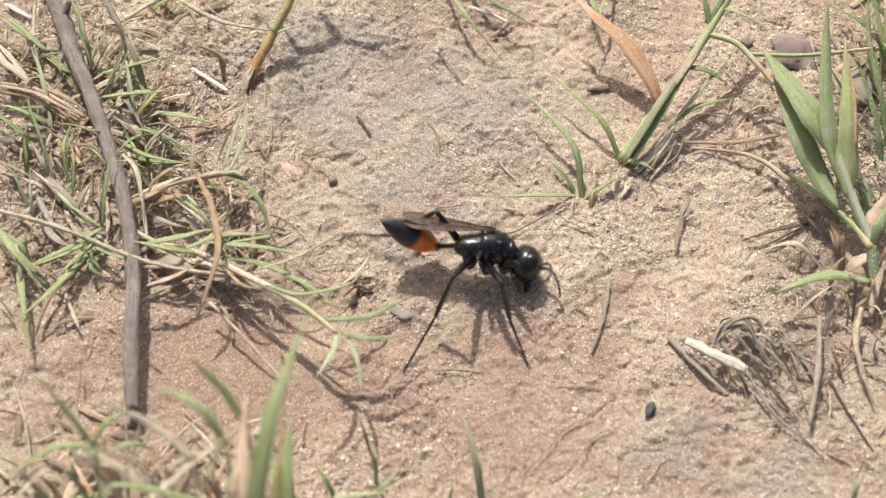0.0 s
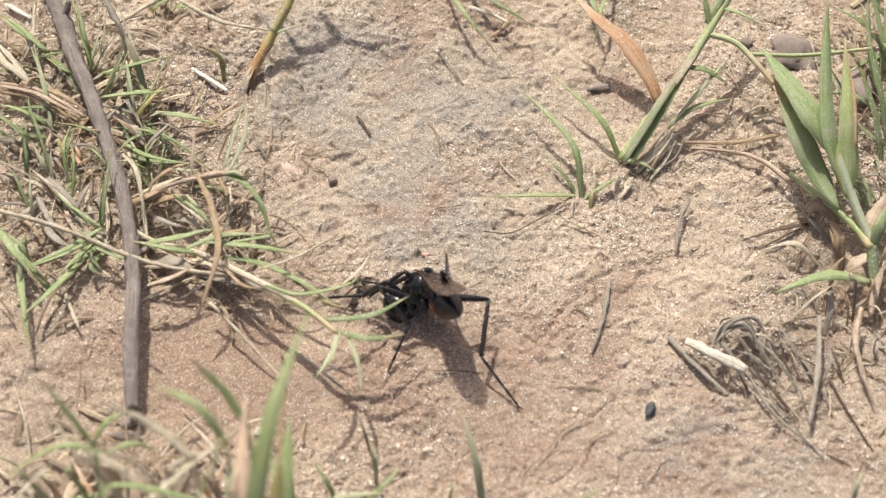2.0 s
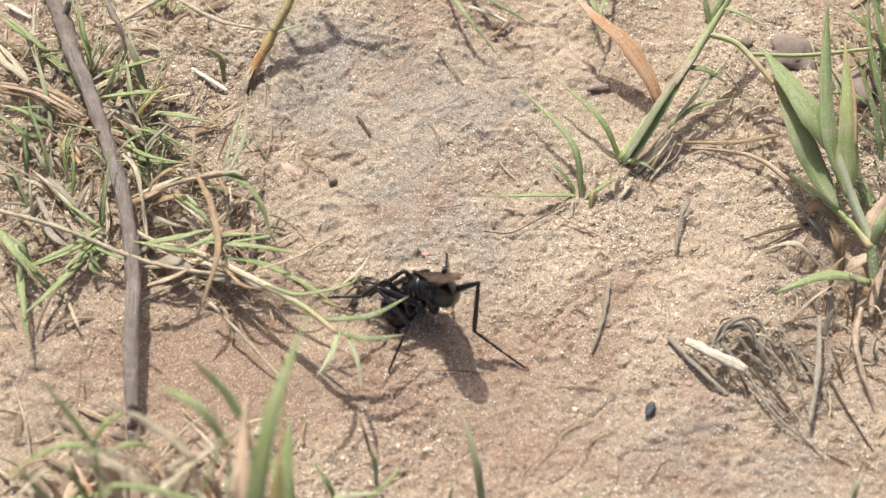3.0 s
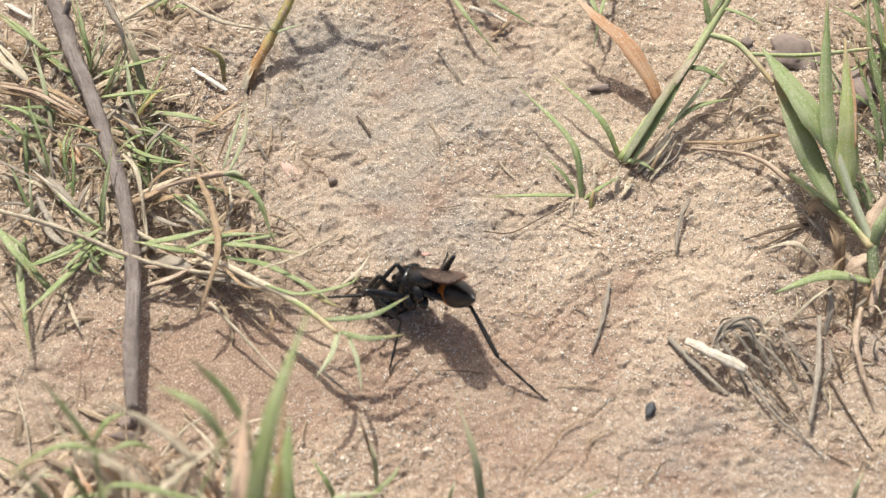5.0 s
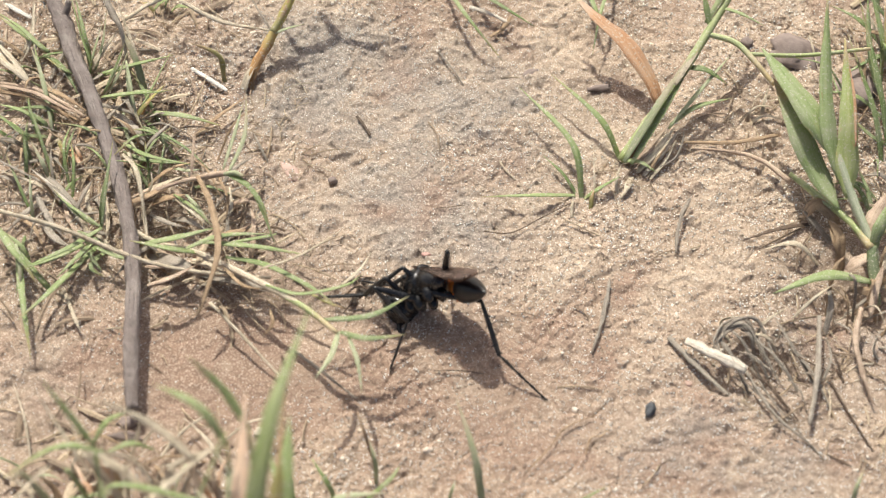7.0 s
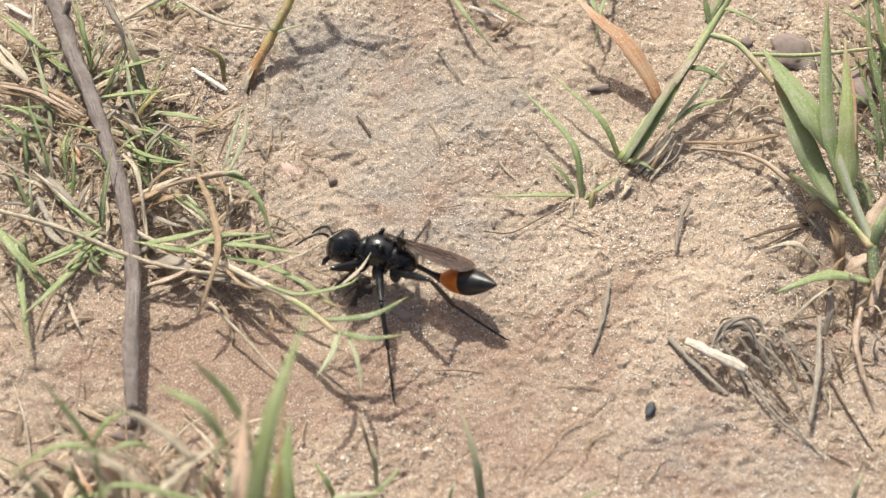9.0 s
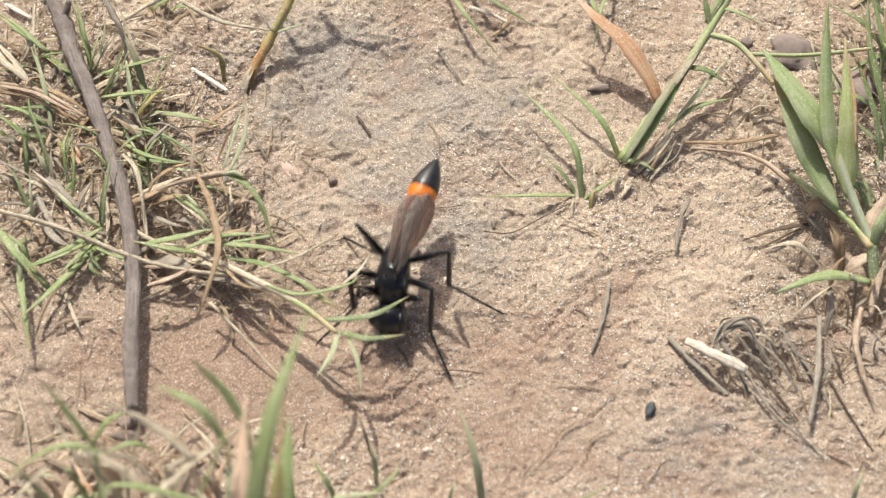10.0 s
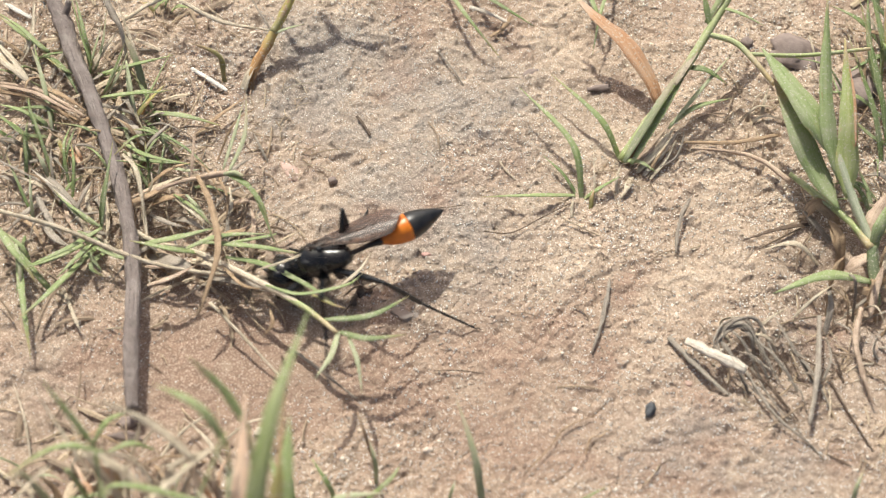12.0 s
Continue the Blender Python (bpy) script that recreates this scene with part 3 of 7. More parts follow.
def build_wasp():
    w = thing("sand_wasp", "slender black digger wasp with orange banded abdomen, digging in sand", "wasp")
    # thorax: collar, domed mid part, sloping rear
    front = smooth_rings([(3.05, -0.35, 0.3, 0.3), (2.85, -0.28, 0.75, 0.72), (2.45, -0.1, 1.12, 1.08), (2.1, 0.02, 1.3, 1.28), (1.8, 0.05, 1.22, 1.25), (1.55, 0.05, 0.9, 1.0)], 16)
    middle = smooth_rings([(1.95, 0.08, 0.7, 0.8), (1.75, 0.12, 1.24, 1.25), (1.25, 0.18, 1.52, 1.55), (0.4, 0.2, 1.66, 1.68), (-0.35, 0.15, 1.6, 1.6), (-0.9, 0.1, 1.48, 1.48), (-1.15, 0.08, 1.0, 1.1)], 22)
    rear = smooth_rings([(-0.6, 0.05, 1.0, 1.05), (-0.9, 0.0, 1.40, 1.36), (-1.6, -0.1, 1.42, 1.26), (-2.4, -0.2, 1.22, 1.05), (-3.0, -0.28, 0.85, 0.78), (-3.3, -0.3, 0.45, 0.45)], 18)
    rng = random.Random(9)
    for name, rings, count in (("prothorax", front, 120), ("mesothorax", middle, 420), ("propodeum", rear, 260)):
        verts, faces = loft(rings, 28)
        # shallow furrows along the back and a seam low on each flank
        out = []
        for x, y, z in verts:
            top = max(0.0, z) / 1.9
            sink = 0.10 * top * math.exp(-(y / 0.12) ** 2) + 0.07 * top * math.exp(-((abs(y) - 0.8) / 0.11) ** 2) + 0.10 * math.exp(-((z + 0.25 - 0.3 * x) / 0.16) ** 2) * min(1.0, abs(y))
            k = 1 - sink / max(0.6, math.hypot(y, z))
            out.append((x, y * k, z * k))
        body = part(name, out, faces, FURRY if name == "propodeum" else GLOSS, w, "downy dull black rear of the thorax" if name == "propodeum" else "")
        spots = []
        for _ in range(count):
            x, z, rw, rh = rng.choice(rings[2:-2])
            a = rng.uniform(-0.9, math.pi + 0.9)
            spots.append(((x, rw * math.cos(a), z + rh * math.sin(a)), (0.1, math.cos(a), math.sin(a))))
        bristles(body, spots, 0.26, "hair")
    verts, faces = ball((-0.72, 0, 1.5), (0.42, 0.8, 0.4), 8, 14)
    part("scutellum", verts, faces, GLOSS, w)
    for s in (1, -1):
        verts, faces = ball((0.75, 1.32 * s, 1.05), (0.45, 0.3, 0.3), 8, 12)
        part("tegula", verts, faces, GLOSS, w)
    # head, its origin at the neck
    rings = smooth_rings([(-0.25, 0.0, 0.4, 0.4), (0.1, 0.0, 1.3, 1.2), (0.75, 0.0, 1.8, 1.6), (1.6, -0.1, 1.75, 1.65), (2.5, -0.3, 1.25, 1.35), (3.0, -0.45, 0.4, 0.5)], 16)
    verts, faces = loft(rings, 22)
    head = part("head", verts, faces, GLOSS, w)
    for s in (1, -1):
        verts, faces = ball((1.25, 1.3 * s, 0.1), (0.95, 0.6, 1.3), 10, 14, Matrix.Rotation(radians(12 * s), 3, "Z"))
        part("eye", verts, faces, GLOSS, head, "large glossy dark compound eye")
        tube(head, [(2.3, 0.45 * s, -1.1), (2.7, 0.75 * s, -1.7), (2.95, 0.5 * s, -2.2), (2.95, 0.1 * s, -2.5)], (0.22, 0.26, 0.16, 0.05), GLOSS, "mandible", 8, 10)
        tube(head, [(2.5, 0.4 * s, 0.15), (3.0, 0.65 * s, 0.75), (3.7, 1.3 * s, 0.9), (4.6, 2.0 * s, 0.35), (5.4, 2.3 * s, -0.5)], (0.17, 0.16, 0.13, 0.12, 0.09), BLACK, "antenna", 8, 22, 0.12)
    spots = []
    for _ in range(380):
        x, z, rw, rh = rng.choice(rings[2:-2])
        a = rng.uniform(0, 2 * math.pi)
        spots.append(((x, rw * math.cos(a), z + rh * math.sin(a)), (0.3, math.cos(a), math.sin(a))))
    bristles(head, spots, 0.3, "head_hair")
    # abdomen: two-jointed stalk and the swollen end, each from its own joint backwards (+x)
    verts, faces = loft(smooth_rings([(-0.25, 0, 0.3, 0.3), (0.0, 0, 0.36, 0.36), (0.5, 0, 0.26, 0.26), (2.0, 0.0, 0.26, 0.26), (2.8, 0.0, 0.34, 0.36), (3.4, 0, 0.5, 0.5), (3.7, 0, 0.45, 0.45)], 18), 12)
    stalk = part("petiole", verts, faces, BLACK, w)
    band = smooth_rings([(-0.35, 0, 0.3, 0.3), (0.0, 0, 0.55, 0.55), (0.7, 0.02, 1.05, 1.0), (1.5, 0.03, 1.42, 1.35), (2.3, 0.03, 1.62, 1.52), (2.95, 0.02, 1.68, 1.58)], 14)
    band = [(x, z, a * 0.85, h * 0.87) for x, z, a, h in band]
    verts, faces = loft(band, 24)
    gaster = part("gaster_band", verts, faces, ORANGE, w, "bright orange front of the abdomen")
    tip = smooth_rings([(2.9, 0.02, 1.66, 1.56), (3.4, 0.01, 1.66, 1.56), (4.1, 0, 1.5, 1.42), (4.9, 0, 1.2, 1.14), (5.7, 0, 0.8, 0.76), (6.35, 0, 0.4, 0.4), (6.8, -0.03, 0.05, 0.05)], 20)
    tip = [(x, z, a - 0.03 * (0.5 + 0.5 * math.cos(2 * math.pi * (x - 2.9) / 1.15)) ** 6, h - 0.03 * (0.5 + 0.5 * math.cos(2 * math.pi * (x - 2.9) / 1.15)) ** 6) if a > 0.2 else (x, z, a, h) for x, z, a, h in tip]
    tip = [(x, z, a * 0.85, h * 0.87) for x, z, a, h in tip]
    verts, faces = loft(tip, 24)
    part("gaster_tip", verts, faces, DUSKY, gaster, "silky blue-black pointed end of the abdomen")
    # wings, folded back; each from its root backwards (+x)
    wings = []
    for s in (1, -1):
        n, m = 18, 6
        verts, faces, along = [], [], []
        for side in (0.02, -0.02):
            for k in range(n + 1):
                u = k / n
                half = 1.24 * (0.10 + 0.90 * math.sin(min(1, u / 0.72) * math.pi / 2) ** 2.0) * (1 if u < 0.8 else math.sqrt(max(0.02, 1 - ((u - 0.8) / 0.2) ** 2)))
                for j in range(m + 1):
                    v = 2 * j / m - 1
                    ripple = 0.05 * math.sin(v * 9) * (1 - 0.6 * u)
                    verts.append((9.1 * u, 0.25 * s * (1 - u) + half * v - 0.10 * s * u, side + ripple - 0.22 * v * v * half))
                    along.append(u)
        half_count = (n + 1) * (m + 1)
        for k in range(n):
            for j in range(m):
                a = k * (m + 1) + j
                q = (a, a + 1, a + m + 2, a + m + 1)
                faces += [q, tuple(half_count + i for i in reversed(q))]
        wing = part("wing", verts, faces, WING, w, "smoky brown translucent folded wing", floats=(("along", along),))
        for v0, v1, e in ((-0.95, -0.9, 0.98), (-0.45, -0.2, 0.86), (0.05, 0.35, 0.8), (0.5, 0.75, 0.7)):
            line = []
            for k in range(9):
                u = 0.03 + (e - 0.03) * k / 8
                half = 1.24 * (0.10 + 0.90 * math.sin(min(1, u / 0.72) * math.pi / 2) ** 2.0) * (1 if u < 0.8 else math.sqrt(max(0.02, 1 - ((u - 0.8) / 0.2) ** 2)))
                v = v0 + (v1 - v0) * u
                line.append((9.1 * u, 0.25 * s * (1 - u) + half * v - 0.10 * s * u, 0.03 + 0.05 * math.sin(v * 9) * (1 - 0.6 * u) - 0.22 * v * v * half))
            tube(wing, line, (0.05, 0.035, 0.022), VEIN, "vein", 5, 12)
        wings.append(wing)
    # legs: femur, tibia and tarsus, each from its own joint along +x
    legs = {}
    for key, s, hip, sizes in (("fore", 1, (1.7, 0.8, -1.0), (3.5, 3.4, 3.4)), ("mid", 1, (0.0, 1.0, -1.35), (4.4, 4.6, 4.8)), ("hind", 1, (-1.7, 0.95, -1.1), (5.3, 5.5, 6.0)),
                               ("fore", -1, (1.7, 0.8, -1.0), (3.5, 3.4, 3.4)), ("mid", -1, (0.0, 1.0, -1.35), (4.4, 4.6, 4.8)), ("hind", -1, (-1.7, 0.95, -1.1), (5.3, 5.5, 6.0))):
        f, t, e = sizes
        verts, faces = ball((hip[0] + 0.1, hip[1] * s * 0.85, hip[2] - 0.2), (0.62, 0.52, 0.95), 8, 12)
        part("coxa", verts, faces, GLOSS, w)
        femur = tube(w, [(-0.3, 0, 0), (f * 0.3, 0, 0), (f * 0.7, 0, 0.05), (f, 0, 0)], (0.30, 0.40, 0.33, 0.2), GLOSS, "femur", 10, 12)
        tibia = tube(w, [(-0.05, 0, 0), (t * 0.4, 0, 0.04), (t * 0.8, 0, 0), (t, 0, 0)], (0.17, 0.24, 0.25, 0.2), BLACK, "tibia", 8, 10)
        tube(tibia, [(t - 0.1, 0.05, -0.1), (t + 0.45, 0.28, -0.42)], (0.07, 0.02), BLACK, "spur", 5, 3)
        for k in range(5):
            u = t * (0.25 + 0.17 * k)
            tube(tibia, [(u, 0.12 * (-1) ** k, -0.1), (u + 0.3, 0.42 * (-1) ** k, -0.2)], (0.05, 0.012), BLACK, "spine", 4, 2)
            tube(tibia, [(u, 0.1 * (-1) ** k, 0.15), (u + 0.35, 0.35 * (-1) ** k, 0.32)], (0.05, 0.012), BLACK, "spine", 4, 2)
        rad = []
        for k in range(11):
            rad.append(0.17 - 0.006 * k if k % 2 else 0.115 - 0.004 * k)
        tarsus = tube(w, [(0, 0, 0), (e * 0.5, 0, -0.05), (e * 0.9, 0, -0.02), (e, 0, 0.0)], rad, BLACK, "tarsus", 7, 20)
        for k in range(6):
            u = e * (0.12 + 0.14 * k)
            tube(tarsus, [(u, 0.08 * (-1) ** k, 0.05), (u + 0.22, 0.30 * (-1) ** k, 0.02)], (0.04, 0.01), BLACK, "spine", 4, 2)
        tube(tarsus, [(e - 0.1, 0.03, 0), (e + 0.28, 0.12, 0.02), (e + 0.42, 0.1, -0.12)], (0.07, 0.05, 0.015), BLACK, "claw", 5, 6)
        legs[key, s] = (femur, tibia, tarsus, Vector((hip[0], hip[1] * s, hip[2])), sizes)
    return w, head, stalk, gaster, wings, legs


WASP, HEAD, STALK, GASTER_PART, WINGS, LEGS = build_wasp()


# ---------------------------------------------------------------- the fallen twig
def build_twig():
    path = [(-42.4, 34.2, 3.2), (-41.1, 29.4, 3.0), (-39.6, 26.1, 2.6), (-38.3, 22.3, 2.4), (-36.1, 17.4, 2.2), (-34.1, 12.3, 2.0), (-32.4, 7.4, 2.1), (-31.1, 2.8, 2.4), (-30.0, -2.3, 2.7), (-29.5, -6.8, 2.9), (-29.2, -11.7, 2.8), (-29.0, -15.1, 2.5), (-28.7, -18.7, 2.0)]
    t = tagged(tube(None, path, (0.66, 0.68, 0.95, 0.84, 0.78, 0.74, 0.80, 0.70, 0.76, 0.72, 0.76, 0.74, 0.58), BARK, "twig", 18, 110, 0.34, seed=3), "dry grey-brown weathered twig lying in the grass", "twig")
    tube(t, [(-40.0, 26.3, 2.8), (-39.2, 27.0, 3.6), (-38.9, 27.7, 4.4)], (0.45, 0.36, 0.3), BARK, "side_stub", 8, 8, 0.2)
    tube(t, [(-30.1, -3.3, 1.5), (-29.4, -3.2, 1.8)], (0.4, 0.25), BARK, "bud_scar", 8, 4, 0.3)
    return t


build_twig()


# ---------------------------------------------------------------- grass
def tuft(label, group="grass tufts"):
    return thing("grass_tuft", label, "grass", group)


def straw(points, radii, material, label, flat=1.0, name="straw"):
    """One dead stalk lying loose."""
    return tagged(tube(None, points, [r * 0.72 for r in radii], material, name, 8, 22, 0.55, flat), label, "straw", "loose straws")


# creeping runner before the wasp, its leaf fan lifted off the ground
g = tuft("creeping grass runner with a raised fan of green leaves")
tube(g, [(-31.8, 2.7, 0.6), (-27.8, -0.2, 1.4), (-23.8, -1.8, 2.2), (-18.5, -5.6, 4.0), (-15.0, -8.3, 5.2), (-12.5, -10.3, 5.9)], (0.22, 0.26, 0.30, 0.34, 0.30, 0.24), STRAW, "runner", 8, 36, 0.25)
tube(g, [(-16.3, -7.3, 4.7), (-13.9, -9.2, 5.5), (-12.4, -10.5, 6.0), (-9.7, -13.0, 6.2)], (0.28, 0.30, 0.28, 0.22), STEM, "green_joint", 8, 18, 0.1)
blade(g, [(-9.5, -12.9, 6.2), (-6.9, -13.7, 6.4), (-3.4, -12.8, 5.6)], 0.85, DEEP)
blade(g, [(-11.1, -11.5, 6.0), (-6.7, -11.4, 6.6), (-3.1, -9.0, 6.2)], 0.85, DEEP)
blade(g, [(-16.3, -9.0, 3.6), (-16.0, -10.6, 3.6), (-17.0, -11.6, 3.0)], 0.5, TAN)
blade(g, [(-8.7, -13.4, 6.2), (-7.8, -16.0, 6.2), (-7.3, -19.2, 5.6)], 0.6, PALE)
blade(g, [(-9.6, -12.8, 6.2), (-10.2, -15.6, 6.6), (-11.6, -18.1, 6.8)], 0.8, PALE)
blade(g, [(-16.7, -7.1, 5.0), (-13.4, -8.7, 6.0), (-9.2, -7.9, 6.2), (-7.6, -6.5, 6.0)], 0.5, GREEN)
blade(g, [(-9.6, -7.9, 6.1), (-7.8, -6.2, 6.3), (-6.8, -4.1, 6.0)], 0.42, STRAW)
blade(g, [(-17.6, -5.2, 4.6), (-13.6, -4.1, 5.4), (-9.6, -1.3, 5.6)], 0.38, STRAW)
blade(g, [(-12.3, -8.5, 5.6), (-10.5, -9.5, 5.6), (-9.0, -9.8, 5.2)], 0.42, YELLOW)
blade(g, [(-20.9, -2.9, 3.2), (-16.9, -4.2, 3.8), (-12.8, -6.7, 4.2), (-10.3, -8.5, 4.0)], 0.75, GREEN)
blade(g, [(-24.7, -2.2, 3.6), (-21.3, -1.4, 4.6), (-16.5, -1.1, 4.6)], 0.7, GREEN)
blade(g, [(-23.8, -1.8, 2.2), (-26.2, -2.6, 4.2), (-30.0, -1.9, 4.6)], 0.9, GREEN)
blade(g, [(-23.1, -1.5, 3.6), (-18.0, -2.6, 4.6), (-12.9, -3.3, 4.2)], 0.75, GREEN)

# upright tuft beside the runner
g = tuft("short green grass tuft with straw-coloured old stems")
tube(g, [(-31.3, 4.2, 0.6), (-29.1, 4.9, 2.2), (-26.9, 5.4, 3.2), (-24.3, 5.5, 4.2), (-20.9, 5.7, 5.0)], (0.2, 0.22, 0.20, 0.30, 0.2, 0.22, 0.20, 0.34, 0.26), PINKSTRAW, "old_stem", 8, 32, 0.35)
tube(g, [(-21.4, 5.5, 5.0), (-20.3, 5.5, 5.2), (-19.5, 5.1, 5.2)], (0.18, 0.27, 0.18), PALE, "node", 8, 8, 0.2)
blade(g, [(-24.7, 5.5, 4.0), (-24.6, 8.1, 5.0), (-24.5, 11.1, 5.4)], 0.45, PINKSTRAW)
blade(g, [(-26.9, 5.4, 3.2), (-29.7, 4.3, 2.4), (-32.4, 4.3, 1.4)], 0.9, TAN)
blade(g, [(-20.9, 5.8, 5.0), (-19.5, 9.4, 6.0), (-19.5, 13.8, 7.0)], 0.6, PALE)
blade(g, [(-21.5, 6.1, 5.0), (-20.5, 9.9, 5.8), (-19.8, 13.2, 6.4)], 0.5, PALE)
blade(g, [(-21.1, 5.5, 5.0), (-18.5, 3.7, 4.6), (-16.3, -0.8, 2.4)], 0.72, GREEN)
blade(g, [(-20.4, 5.7, 5.0), (-18.0, 3.1, 4.4), (-16.8, 0.8, 3.2)], 0.66, GREEN)
blade(g, [(-24.0, 5.4, 4.8), (-22.3, 1.4, 5.6), (-21.3, -3.6, 5.8), (-22.1, -7.6, 5.2), (-22.9, -9.9, 4.2)], 0.9, TAN)
blade(g, [(-28.1, -6.2, 3.4), (-25.7, -5.8, 4.2), (-23.4, -4.2, 4.0)], 0.7, PINKSTRAW)
blade(g, [(-21.1, -4.3, 4.0), (-18.9, -6.9, 4.6), (-16.7, -7.0, 4.0)], 0.5, TAN)
blade(g, [(-22.7, 7.7, 2.6), (-21.2, 4.3, 2.6), (-21.4, 2.1, 1.4)], 0.4, TAN)
blade(g, [(-25.5, 5.5, 1.4), (-24.1, 3.7, 1.6), (-22.6, 1.9, 1.0)], 0.5, PALE)
tube(g, [(-31.6, 10.5, 1.4), (-30.2, 6.5, 1.4), (-28.9, 0.2, 0.8)], (0.22, 0.2, 0.18), STRAW, "old_stem", 6, 12, 0.2)
blade(g, [(-29.4, 6.8, 1.0), (-27.2, 7.8, 2.4), (-24.8, 9.1, 2.0)], 0.6, TAN)


def fan(label, rows, group="grass tufts"):
    """A tuft of leaves: each row is foot, middle, end, width, material."""
    t = tuft(label, group)
    for a, b, c, w, m in rows:
        blade(t, [a, b, c], w, m)
    return t


fan("dense green grass tuft mixed with dead leaves under the twig", [
    ((-36.6, 21.5, 0.0), (-36.9, 23.3, 3.5), (-38.3, 28.2, 5.0), 0.7, GREEN), ((-36.5, 21.6, 0.0), (-35.2, 23.0, 3.0), (-34.9, 26.3, 4.4), 0.5, PALE),
    ((-30.6, 19.0, 0.0), (-31.8, 22.1, 3.2), (-33.9, 27.4, 5.4), 0.6, STRAW), ((-34.7, 18.5, 0.0), (-31.4, 17.6, 2.0), (-27.8, 17.8, 2.2), 0.8, GREEN),
    ((-37.3, 20.9, 0.0), (-32.2, 20.7, 2.4), (-27.9, 22.0, 2.6), 0.7, GREEN), ((-35.0, 18.7, 0.0), (-33.6, 19.4, 2.0), (-32.5, 21.9, 3.0), 0.55, PALE),
    ((-31.1, 16.7, 0.0), (-26.6, 14.6, 2.2), (-22.6, 14.2, 1.0), 0.85, GREEN)] + [ ((-31.6, 16.5, 0.0), (-30.1, 17.1, 2.2), (-28.1, 21.6, 3.4), 0.5, GREEN),
    ((-39.6, 14.2, 0.0), (-40.8, 18.2, 2.6), (-42.3, 23.1, 3.6), 0.62, GREEN), ((-40.4, 14.4, 0.0), (-42.3, 14.8, 2.4), (-45.7, 16.3, 2.0), 0.7, GREEN),
    ((-39.5, 13.7, 0.0), (-42.2, 12.0, 2.6), (-45.4, 15.1, 2.4), 0.9, DEEP), ((-41.2, 24.4, 0.0), (-43.8, 24.9, 2.4), (-46.9, 27.5, 2.6), 0.85, GREEN),
    ((-39.5, 13.8, 0.0), (-38.3, 10.9, 1.2), (-37.4, 9.1, 0.8), 0.6, YELLOW), ((-38.5, 12.6, 0.0), (-37.1, 10.2, 1.2), (-35.8, 8.7, 0.8), 0.85, RUSSET)] + [
    ((-42.4, 24.6, 0.0), (-39.3, 21.0, 1.8), (-37.4, 17.8, 1.2), 0.7, DEEP), ((-38.0, 16.2, 0.0), (-41.0, 15.6, 2.2), (-44.9, 15.6, 1.6), 0.6, DEEP),
    ((-36.7, 15.1, 0.0), (-39.3, 15.4, 2.0), (-42.9, 17.6, 2.4), 0.6, TAN), ((-42.5, 20.1, 0.0), (-39.6, 17.9, 1.6), (-36.0, 15.5, 1.4), 0.75, TAN),
    ((-42.5, 20.1, 0.0), (-44.2, 21.1, 2.6), (-46.6, 24.0, 2.6), 1.0, STRAW), ((-43.7, 25.7, 0.0), (-42.9, 27.0, 2.6), (-42.9, 29.2, 3.6), 0.4, STRAW),
    ((-34.5, 23.1, 0.0), (-35.5, 20.0, 1.6), (-36.9, 19.2, 1.2), 0.5, GREYSTRAW)] + [ ((-33.1, 16.5, 0.0), (-31.2, 13.0, 1.0), (-30.0, 11.6, 0.8), 0.9, GREYSTRAW),
    ((-26.8, 14.7, 0.0), (-28.3, 12.3, 0.9), (-30.2, 11.1, 0.8), 0.6, STRAW), ((-31.0, 16.2, 0.0), (-28.5, 12.7, 1.4), (-25.9, 11.0, 0.8), 0.55, DEEP),
    ((-33.6, 12.3, 0.0), (-29.7, 9.6, 1.4), (-24.6, 9.5, 1.0), 0.7, DEEP), ((-33.2, 18.0, 0.0), (-32.0, 12.8, 1.2), (-29.7, 9.6, 0.8), 0.5, PALE)])

